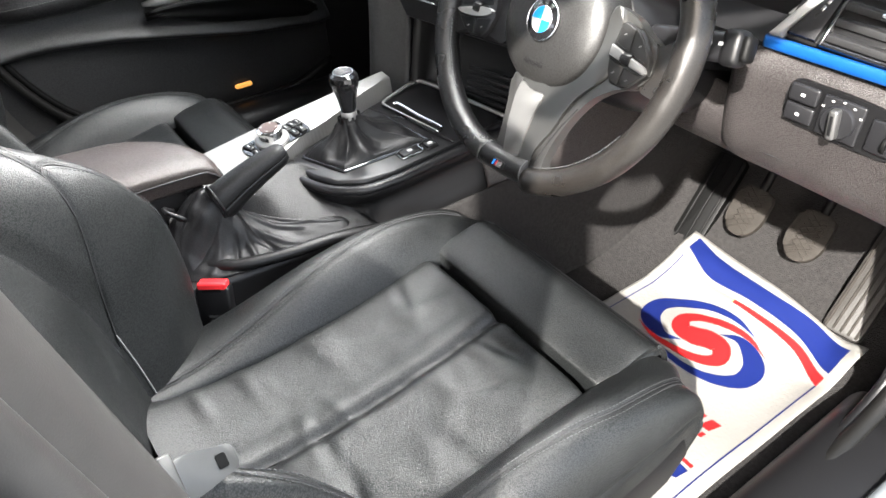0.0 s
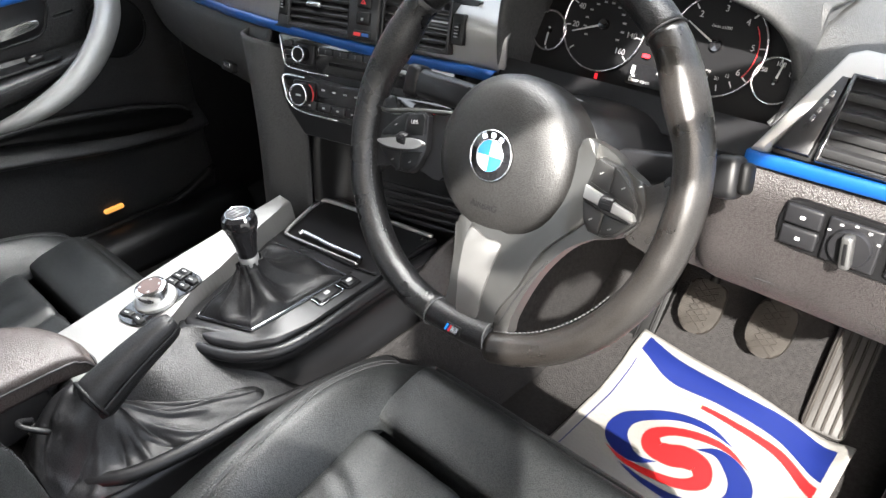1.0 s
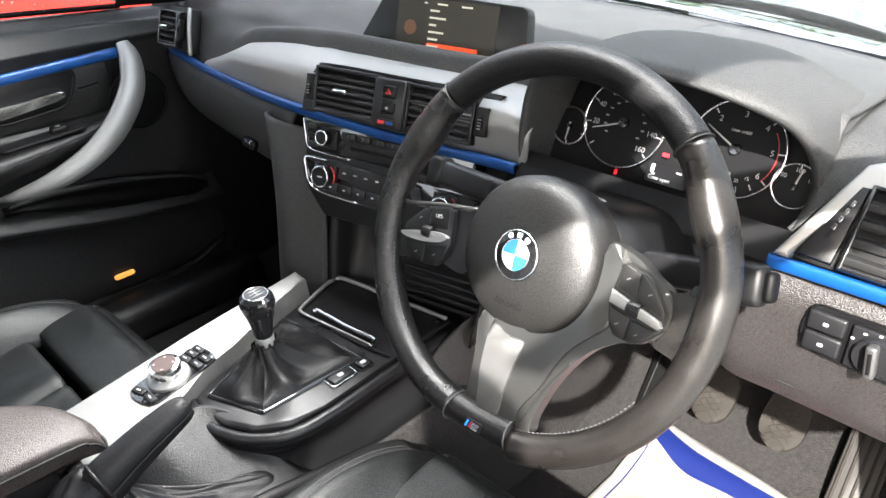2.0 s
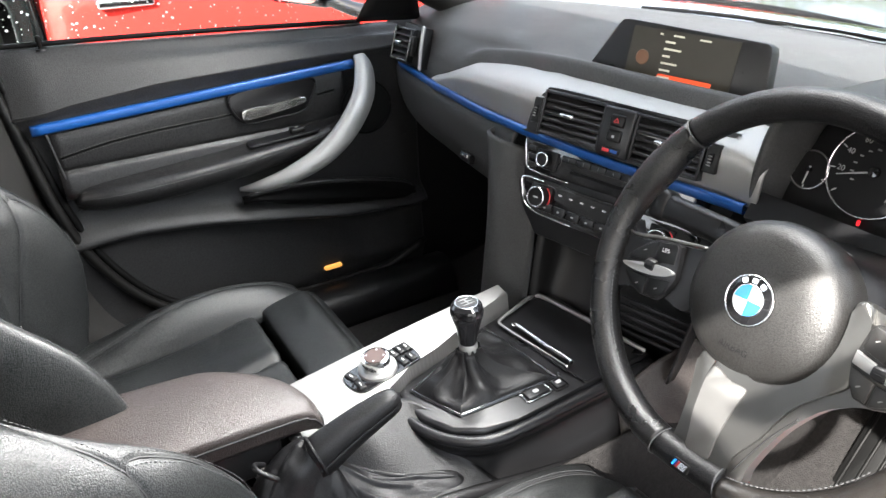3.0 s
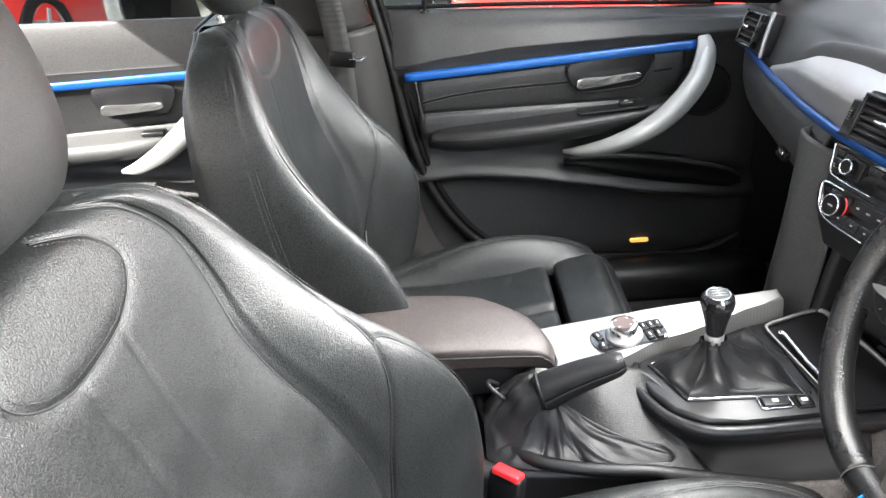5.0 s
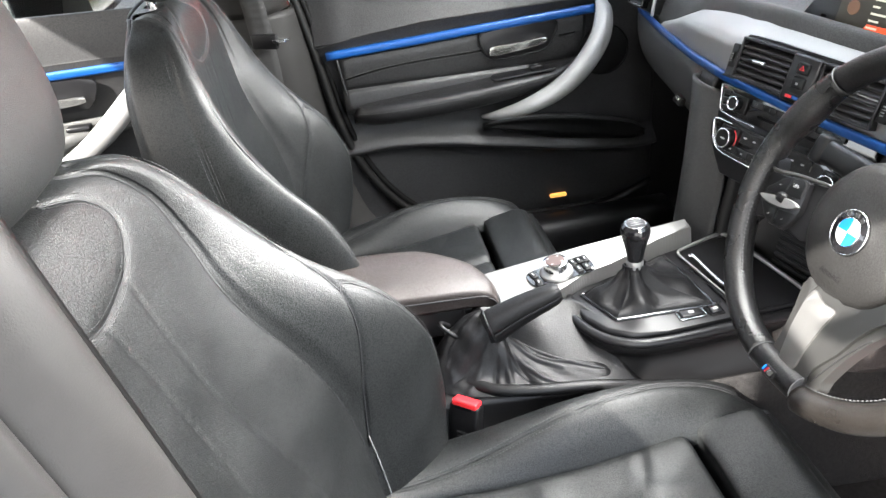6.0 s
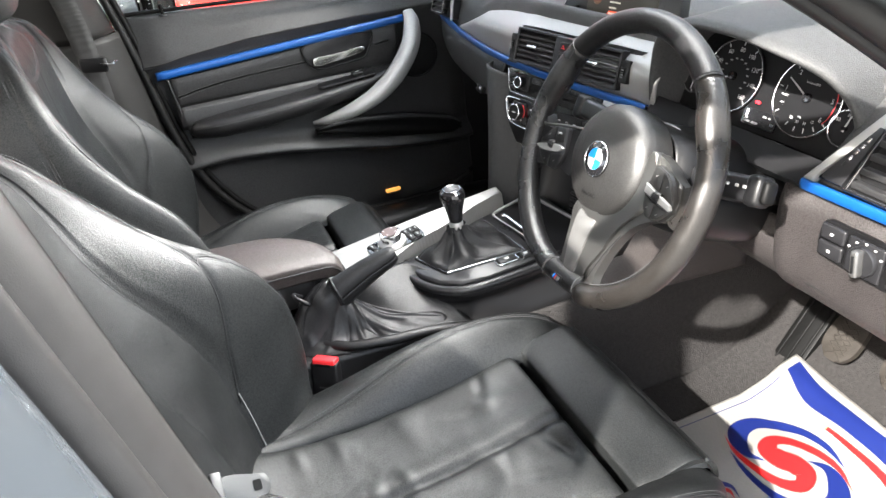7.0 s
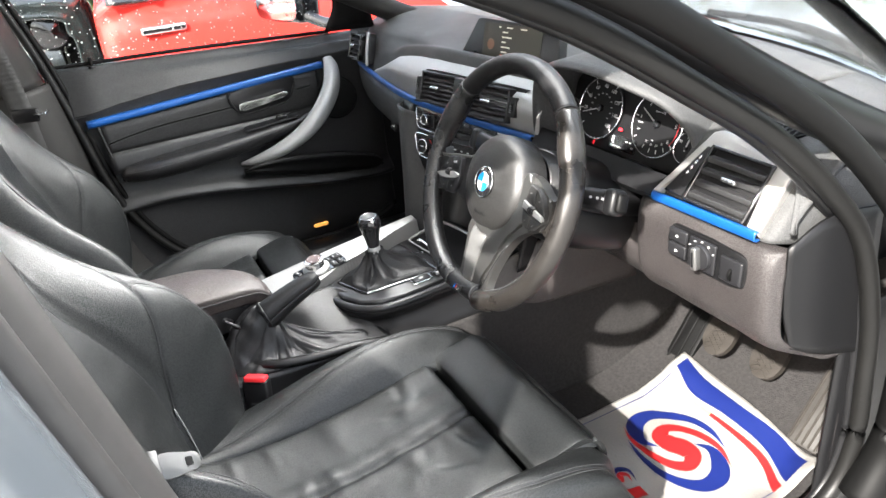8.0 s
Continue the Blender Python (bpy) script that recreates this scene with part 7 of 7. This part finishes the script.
box("window_switch", (0.024, 0.05, 0.010), pose(-0.712, -1.026, 0.668), SATIN, rdoor, "black window switch", 0.003)
tube("grab_handle", [(-0.735, -0.87, 0.765), (-0.70, -0.885, 0.735), (-0.675, -0.93, 0.690), (-0.668, -0.995, 0.640), (-0.68, -1.06, 0.605), (-0.705, -1.115, 0.587)], (0.012, 0.020, 0.024, 0.022, 0.016, 0.005), SILVER_PLAIN, rdoor, "satin silver grab handle", n=50, m=16, flat=0.6, up=(1, 0, 0.3))
rw = raw("window_glass", [(-0.798, -1.40, 0.895), (-0.798, -0.70, 0.87), (-0.69, -0.70, 1.25), (-0.66, -1.3, 1.22)], [(0, 1, 2, 3)], GLASS, rdoor, "rear side window", smooth=False)
so = rw.modifiers.new("thickness", "SOLIDIFY")
so.thickness = 0.004
rw.visible_shadow = False
# rear bench, hardly seen
bench = thing("rear_bench", (0, -1.2, 0.25), "black leather rear bench", "rear seat")
sheet("bench_cushion", [[(x, y, z) for x in (-0.66, -0.3, 0, 0.3, 0.66)] for y, z in ((-0.86, 0.30), (-0.85, 0.40), (-0.90, 0.44), (-1.2, 0.42), (-1.35, 0.42))], LEATHER, bench, nu=20, nv=20, thick=0.01)
sheet("bench_back", [[(x, y, z) for x in (-0.66, -0.3, 0, 0.3, 0.66)] for y, z in ((-1.33, 0.40), (-1.40, 0.6), (-1.52, 0.9), (-1.58, 0.92), (-1.60, 0.88))], LEATHER, bench, nu=20, nv=20, thick=0.01)

# footwell side on the passenger's side
kick_l = thing("kick_panel", (-0.75, 0.45, 0.3), "black plastic side panel of the passenger's footwell", "trim panel", kind="structure")
sheet("panel", [[(-0.80, 0.25, z), (-0.775, 0.32, z), (-0.74, 0.5, z), (-0.70, 0.72, z)] for z in (0.2, 0.4, 0.6, 0.84)], PLASTIC, kick_l, "black footwell side panel", nu=10, nv=16, flip=True)

# ---- footwell: paper mat, pedals ----
def floor_z(y):
    return float(np.interp(y, (-1.6, 0.2, 0.36, 0.42, 0.48, 0.6, 0.68), (0.2, 0.2, 0.207, 0.228, 0.255, 0.36, 0.5)))


def mat_point(u, v, lift=0.0):
    """A place on the paper mat: u across (0 left), v forward, both 0 to 1."""
    x = 0.268 + (0.364 - 0.012 * v) * u + 0.020 * v
    y = -0.01 + 0.49 * v - 0.03 * u * v
    z = floor_z(y) + 0.004 + 0.007 * math.sin(3.1 * u + 4 * v) ** 2 + 0.004 * math.sin(9 * u - 5 * v + 1) + 0.003 * math.sin(6 * u + 11 * v)
    z += 0.016 * math.exp(-(((1 - u) / 0.08) ** 2)) * v + 0.012 * math.exp(-((v - 0.93) / 0.05) ** 2) * (0.5 + 0.5 * math.sin(7 * u))
    return (x, y, z + lift)


paper = thing("paper_floor_mat", (0.45, 0.23, 0.21), "creased white paper floor mat printed in blue and red", "floor mat")
n = 70
pv = [mat_point(i / n, j / n) for j in range(n + 1) for i in range(n + 1)]
pf = [(j * (n + 1) + i, j * (n + 1) + i + 1, (j + 1) * (n + 1) + i + 1, (j + 1) * (n + 1) + i) for j in range(n) for i in range(n)]
so = raw("paper_sheet", pv, pf, PAPER, paper, "creased white coated paper").modifiers.new("thickness", "SOLIDIFY")
so.thickness = 0.0006


def print_band(name, lower, upper, material, n=60, m=6, lift=0.0012):
    """A printed shape on the mat between two lines of (u, v)."""
    lo, hi = spline([(*p, 0) for p in lower], n), spline([(*p, 0) for p in upper], n)
    v, f = [], []
    for i in range(n):
        for j in range(m + 1):
            q = lo[i] + (hi[i] - lo[i]) * j / m
            v.append(mat_point(q[0], q[1], lift))
    for i in range(n - 1):
        for j in range(m):
            f.append((i * (m + 1) + j, i * (m + 1) + j + 1, (i + 1) * (m + 1) + j + 1, (i + 1) * (m + 1) + j))
    ob = raw(name, v, f, material, paper)
    if Vector(ob.data.polygons[len(f) // 2].normal).z < 0:
        ob.data.flip_normals()
    return ob


# wave along the front edge: blue over red
print_band("blue_wave", [(0.05, 0.93), (0.25, 0.89), (0.5, 0.90), (0.75, 0.91), (0.95, 0.86)], [(0.05, 0.985), (0.25, 0.96), (0.5, 0.965), (0.75, 0.985), (0.95, 0.965)], INK_BLUE)
print_band("red_wave", [(0.42, 0.862), (0.55, 0.862), (0.78, 0.862), (0.95, 0.80)], [(0.42, 0.874), (0.55, 0.880), (0.78, 0.89), (0.95, 0.84)], INK_RED)
print_band("orange_line", [(0.10, 0.905), (0.25, 0.868), (0.42, 0.862)], [(0.10, 0.909), (0.25, 0.876), (0.42, 0.874)], INK_ORANGE)
print_band("border_line", [(0.05, 0.02), (0.05, 0.4), (0.05, 0.9)], [(0.056, 0.02), (0.056, 0.4), (0.056, 0.9)], INK_BLUE, 40, 1)
print_band("border_line", [(0.945, 0.02), (0.945, 0.4), (0.945, 0.8)], [(0.951, 0.02), (0.951, 0.4), (0.951, 0.8)], INK_BLUE, 40, 1)


def stroke(name, line, widths, material, centre=None):
    """A printed stroke along a curved line of (u, v), its half widths given point by point; centre: turned half round it."""
    pts = [(2 * centre[0] - u, 2 * centre[1] - v) for u, v in line] if centre else line
    c = spline([(u, v * 1.35, 0) for u, v in pts], 80)[:, :2]
    w = spline([(q,) for q in widths], 80)[:, 0]
    t = np.gradient(c, axis=0)
    t /= np.linalg.norm(t, axis=1)[:, None] + 1e-9
    nrm = np.stack([-t[:, 1], t[:, 0]], 1) * w[:, None]
    lo, hi = c - nrm, c + nrm
    return print_band(name, [(x, y / 1.35) for x, y in lo], [(x, y / 1.35) for x, y in hi], material, 80, 4)


C0 = (0.462, 0.672)
arc = [(0.632, 0.807), (0.503, 0.819), (0.367, 0.806), (0.258, 0.765), (0.193, 0.705), (0.200, 0.636), (0.265, 0.593), (0.345, 0.580), (0.42, 0.612)]
for c in (None, C0):
    stroke("blue_swirl", arc, (0.0, 0.012, 0.018, 0.028, 0.040, 0.048, 0.040, 0.020, 0.0), INK_BLUE, c)
stroke("red_stroke", [(0.729, 0.771), (0.616, 0.793), (0.497, 0.783), (0.384, 0.750), (0.330, 0.700), (0.365, 0.655), (0.435, 0.660), (0.489, 0.684), (0.559, 0.689), (0.594, 0.644), (0.540, 0.594), (0.427, 0.561), (0.308, 0.551), (0.195, 0.573)],
       (0.0, 0.010, 0.017, 0.024, 0.034, 0.046, 0.056, 0.056, 0.046, 0.034, 0.024, 0.017, 0.010, 0.0), INK_RED)
# lettering reduced to plain bars, with the small badge before it
stroke("red_stroke", [(0.52, 0.425), (0.475, 0.428), (0.455, 0.405), (0.485, 0.395), (0.47, 0.375), (0.43, 0.38)], (0.0, 0.008, 0.014, 0.014, 0.008, 0.0), INK_RED)
stroke("blue_swirl", [(0.53, 0.44), (0.46, 0.445), (0.425, 0.415), (0.44, 0.395)], (0.0, 0.008, 0.014, 0.0), INK_BLUE)
for u0, u1 in ((0.545, 0.625), (0.635, 0.700), (0.710, 0.770), (0.780, 0.840)):
    print_band("red_bar", [(u0, 0.385), (u1 - 0.015, 0.385)], [(u0 + 0.015, 0.435), (u1, 0.435)], INK_RED, 8, 4)
for k in range(11):
    u0 = 0.545 + 0.0265 * k
    print_band("red_bar", [(u0, 0.345), (u0 + 0.018, 0.345)], [(u0 + 0.003, 0.368), (u0 + 0.021, 0.368)], INK_RED, 4, 2)
print_band("blue_corner", [(0.40, 0.13), (0.6, 0.135), (0.80, 0.15), (0.895, 0.17)], [(0.40, 0.225), (0.6, 0.23), (0.78, 0.225), (0.905, 0.215)], INK_BLUE)
print_band("red_corner", [(0.40, 0.235), (0.65, 0.245), (0.905, 0.228)], [(0.40, 0.25), (0.65, 0.26), (0.905, 0.240)], INK_RED)
for k in range(4):
    print_band("white_bar", [(0.58 + 0.05 * k, 0.165), (0.615 + 0.05 * k, 0.165)], [(0.58 + 0.05 * k, 0.19), (0.615 + 0.05 * k, 0.19)], PAPER, 4, 2, 0.002)
for k in range(5):
    print_band("white_bar", [(0.62 + 0.035 * k, 0.145), (0.645 + 0.035 * k, 0.145)], [(0.62 + 0.035 * k, 0.153), (0.645 + 0.035 * k, 0.153)], PAPER, 4, 2, 0.002)


def pedal(x, y, z):
    p = thing("pedal", (x, y, z - 0.03), "worn ribbed rubber foot pedal, dusty brown", "pedal", "hanging foot pedals")
    m = frame_at((x, y, z), (1, 0, 0), (0, 0.62, 0.78))
    plate("pad", round_outline([(-0.020, -0.040), (0, -0.047), (0.020, -0.040), (0.031, -0.018), (0.031, 0.012), (0.025, 0.036), (0, 0.040), (-0.025, 0.036), (-0.031, 0.012), (-0.031, -0.018)], 40), 0.012, m, PEDAL, p, "dusty rubber pad", 0.004)
    for i in range(6):
        for s in (-1, 1):
            box("rib", (0.044, 0.002, 0.002), at(m, 0, -0.030 + 0.011 * i, 0.0006, s * 32) @ Matrix.Diagonal((0.9, 1, 1, 1)), PEDAL, p, bevel=0.0006, segs=1)
    tube("arm", [m @ Vector((0, 0.01, -0.012)), (x, y + 0.05, z + 0.06), (x, y + 0.07, z + 0.18), (x, y + 0.06, z + 0.3)], 0.008, RUBBER, p, "black steel pedal arm", n=20, m=10)


pedal(0.372, 0.485, 0.357)
pedal(0.476, 0.497, 0.360)
gas = thing("accelerator_pedal", (0.585, 0.46, 0.235), "long grey ribbed accelerator pedal", "pedal")
gm2 = frame_at((0.585, 0.525, 0.32), (1, 0.08, 0), (-0.05, 0.70, 0.71))
plate("pad", rect(0.062, 0.20, 0.012), 0.014, gm2, mat("grey_pedal_rubber", (0.015, 0.013, 0.011), 0.6, mottle=0.3, mottle_size=0.02, grain=0.3, grain_size=0.002), gas, "grey ribbed rubber", 0.005)
for k in range(5):
    box("rib", (0.004, 0.19, 0.003), at(gm2, -0.024 + 0.012 * k, 0, 0.001), PEDAL, gas, bevel=0.001, segs=1)
# kick panel beside the pedals
kick = thing("kick_panel", (0.67, 0.42, 0.3), "black plastic side panel of the driver's footwell with a catch", "trim panel", kind="structure")
sheet("panel", [[(0.700, 0.34, z), (0.697, 0.44, z), (0.690, 0.58, z), (0.68, 0.68, z)] for z in (0.22, 0.36, 0.5, 0.62)], PLASTIC, kick, "black footwell side panel", nu=10, nv=16)
box("catch", (0.012, 0.05, 0.10), pose(0.692, 0.385, 0.40, 0, 0, 4), FASCIA, kick, "brown-grey bonnet catch", 0.005)
# tunnel beside the driver's foot: plastic panel over carpet
tunnel = thing("tunnel_trim", (0.15, 0.3, 0.2), "brown-grey plastic panel and dark carpet along the tunnel", "trim panel", kind="structure")
sheet("side_panel", [[(0.096, 0.12, 0.470), (0.112, 0.12, 0.440), (0.122, 0.12, 0.403)], [(0.112, 0.18, 0.515), (0.130, 0.18, 0.457), (0.137, 0.18, 0.404)], [(0.132, 0.30, 0.55), (0.147, 0.30, 0.47), (0.150, 0.30, 0.402)], [(0.150, 0.46, 0.57), (0.162, 0.46, 0.48), (0.158, 0.46, 0.396)]], mat("tunnel_side_plastic", (0.028, 0.024, 0.0228), 0.5, grain=0.5, grain_size=0.0014, kind="leather", mottle=0.2, mottle_size=0.05), tunnel, "brown-grey grained panel", nu=30, nv=16, thick=0.004)
sheet("carpet", [[(0.132, y, 0.43), (0.143 + k, y, 0.38), (0.150 + k, y, 0.28), (0.170 + k, y, 0.195)] for y, k in ((-0.05, 0.0), (0.15, 0.006), (0.35, 0.014), (0.55, 0.03), (0.72, 0.05))], CARPET, tunnel, "dark carpet on the tunnel", nu=30, nv=20, thick=0.006)
rest = thing("footrest", (0.27, 0.52, 0.25), "black plastic footrest beside the clutch pedal", "footrest")
fm = frame_at((0.272, 0.520, 0.305), (1, 0.05, 0), (0.10, 0.62, 0.78))
plate("plate", rect(0.060, 0.190, 0.010), 0.016, fm, RUBBER, rest, "black ribbed footrest plate", 0.004)
for k in range(3):
    box("rib", (0.005, 0.180, 0.006), at(fm, -0.020 + 0.020 * k, 0, 0.0), RUBBER, rest, bevel=0.002, segs=2)

# ---- outside: neighbouring cars and the yard's edge ----
def neighbour(name, x, y, turn, paint, label, handles=(-1.02, -0.10)):
    """A parked hatchback: lofted body, glazing, wheels, handles, mirrors."""
    c = thing(name, (x, y, 0), label, "car", "parked cars")
    m = pose(x, y, 0, 0, 0, turn)
    body = []
    for yy, w, zt, zs in ((-2.05, 0.70, 0.78, 0.55), (-1.97, 0.81, 0.90, 0.5), (-1.4, 0.86, 0.93, 0.5), (-0.4, 0.88, 0.92, 0.48), (0.6, 0.88, 0.90, 0.48), (1.1, 0.86, 0.86, 0.48), (1.7, 0.80, 0.76, 0.48), (2.0, 0.62, 0.62, 0.45)):
        body.append([m @ Vector(p) for p in ((-w + 0.04, yy, 0.2), (-w, yy, 0.45), (-w - 0.01, yy, zs + 0.1), (-w + 0.01, yy, zt - 0.08), (-w + 0.08, yy, zt), (0, yy, zt + 0.03), (w - 0.08, yy, zt), (w - 0.01, yy, zt - 0.08), (w + 0.01, yy, zs + 0.1), (w, yy, 0.45), (w - 0.04, yy, 0.2))])
    sheet("body", body, paint, c, "painted car body", nu=60, nv=60, thick=0.01)
    top = []
    for yy, w, zt in ((-1.98, 0.60, 0.90), (-1.75, 0.62, 1.22), (-1.3, 0.64, 1.42), (-0.4, 0.65, 1.47), (0.15, 0.63, 1.40), (0.7, 0.60, 1.14), (1.15, 0.58, 0.88)):
        top.append([m @ Vector(p) for p in ((-0.84, yy, 0.88), (-0.80, yy, 0.92), (-w - 0.02, yy, zt - 0.05), (-w + 0.08, yy, zt), (0, yy, zt + 0.02), (w - 0.08, yy, zt), (w + 0.02, yy, zt - 0.05), (0.80, yy, 0.92), (0.84, yy, 0.88))])
    sheet("cabin", top, GLOSS, c, "dark glazed cabin", nu=40, nv=40, thick=0.01)
    rf = [[m @ Vector((k * w, yy, zt + 0.034)) for k in (-1, -0.5, 0, 0.5, 1)] for yy, w, zt in ((-1.6, 0.56, 1.34), (-1.2, 0.62, 1.44), (-0.4, 0.62, 1.49), (0.2, 0.60, 1.41))]
    sheet("roof", rf, paint, c, "painted roof", nu=16, nv=12, thick=0.02)
    for sx in (-1, 1):
        for ya, yb in ((-1.85, -1.25), (0.35, 1.0), (-0.5, -0.38)):
            tube("pillar", [m @ Vector((sx * 0.83, yb if ya > 0 else ya, 0.90)), m @ Vector((sx * 0.64, (ya if ya > 0 else yb), 1.42))], 0.045, paint, c, n=10, m=10)
        for yw in (-1.3, 1.3):
            wm2 = frame_at(m @ Vector((sx * 0.86, yw, 0.31)), tuple((m.to_3x3() @ Vector((0, 1, 0)))), (0, 0, 1))
            if (wm2.to_3x3() @ Vector((0, 0, 1))).dot(m.to_3x3() @ Vector((sx, 0, 0))) < 0:
                wm2 = wm2 @ Matrix.Rotation(math.pi, 4, "Y")
            ty = lathe("tyre", [(0.2, -0.2), (0.29, -0.19), (0.31, -0.15), (0.31, -0.02), (0.29, 0.015), (0.22, 0.02), (0.2, -0.01)], wm2, RUBBER, c, "black tyre", 40)
            rim = lathe("rim", [(0.205, -0.02), (0.205, 0.012), (0.19, 0.0), (0.06, 0.004), (0.05, 0.014), (0.0, 0.016)], wm2, SILVER_PLAIN, c, "silver wheel rim", 40)
            for q in range(5):
                box("spoke", (0.14, 0.035, 0.014), wm2 @ Matrix.Rotation(q * 1.2566, 4, "Z") @ Matrix.Translation((0.12, 0, 0.008)), SILVER_PLAIN, rim, bevel=0.005)
        for yh in handles:
            box("door_handle", (0.03, 0.17, 0.03), m @ pose(sx * (0.885 if yh > -1.5 else 0.845), yh, 0.77), CHROME, c, "bright door handle", 0.01)
        bx = box("mirror", (0.17, 0.12, 0.13), m @ pose(sx * 0.98, 0.62, 0.98), paint, c, "door mirror", 0.04)
        tube("door_gap", [m @ Vector((sx * 0.893, -0.42, zz)) for zz in (0.25, 0.5, 0.7, 0.84)], 0.005, RUBBER, c, n=10, m=6)
        tube("door_gap", [m @ Vector((sx * 0.893, 0.62, zz)) for zz in (0.25, 0.5, 0.7, 0.82)], 0.005, RUBBER, c, n=10, m=6)
        lathe("head_lamp", [(0.0, 0.0), (0.10, 0.0), (0.08, 0.05), (0.0, 0.07)], m @ pose(sx * 0.62, -1.93, 0.72, 90, 0, 0), GLOSS, c, "dark lamp", 24)
    return c


BLACK_PAINT = mat("black_car_paint", (0.01, 0.013, 0.013), 0.2, coat=1.0, mottle=0.1, mottle_size=0.3)
neighbour("parked_hatchback", -2.47, 1.77, -7, RED_PAINT, "bright red hatchback parked beside the car", (-1.80, -0.75))
neighbour("parked_hatchback", -4.72, -1.17, 91, BLACK_PAINT, "black hatchback parked end-on beyond the side windows")
neighbour("parked_hatchback", -4.9, -3.5, 88, RED_PAINT, "red hatchback parked end-on farther back in the yard")
# door mirror of this car
mir = thing("door_mirror", (-0.95, 0.10, 0.86), "black door mirror on the passenger's side", "door mirror")
mm4 = frame_at((-0.955, 0.095, 0.925), (0.93, 0.36, 0), (-0.05, 0.1, 1))
box("housing", (0.21, 0.135, 0.09), at(mm4, 0, 0, -0.045), GLOSS, mir, "gloss black mirror housing", 0.03, 4)
plate("mirror_glass", rect(0.185, 0.115, 0.03), 0.004, at(mm4, 0, 0, 0.003), mat("mirror_silver", (0.85, 0.87, 0.88), 0.02, metal=1.0), mir, "mirror glass")
tube("mirror_arm", [(-0.80, 0.21, 0.85), (-0.84, 0.18, 0.86), (-0.90, 0.14, 0.885)], (0.018, 0.016, 0.018), GLOSS, mir, "black mirror foot", n=12)
# hedge beyond the yard; unseen top and front row added to block low sky
GREEN = mat("hedge_leaves", (0.10, 0.14, 0.04), 0.7, mottle=0.5, mottle_size=0.1)
rnd = random.Random(8)
verts, faces = [], []
for _ in range(15000):
    side = rnd.random()
    if side < 0.6:
        c = Vector((-9.5 + rnd.gauss(0, 0.5), rnd.uniform(-10, 22), 4.2 * rnd.random() ** 1.3))
    else:
        c = Vector((rnd.uniform(-10, 12), 13 + rnd.gauss(0, 0.6), 5.5 * rnd.random() ** 1.2))
    a, t = rnd.uniform(0, 6.283), rnd.uniform(-1, 1)
    d = Vector((math.cos(a), math.sin(a), t)).normalized() * 0.22
    e = d.cross(Vector((0.3, 0.2, 1))).normalized() * 0.14
    b = len(verts)
    verts += [c - d, c + e, c + d, c - e]
    faces.append((b, b + 1, b + 2, b + 3))
tagged(raw("hedge", verts, faces, GREEN, None, smooth=False), "green hedge along the yard, raised to block low sky", "hedge", kind="stuff")
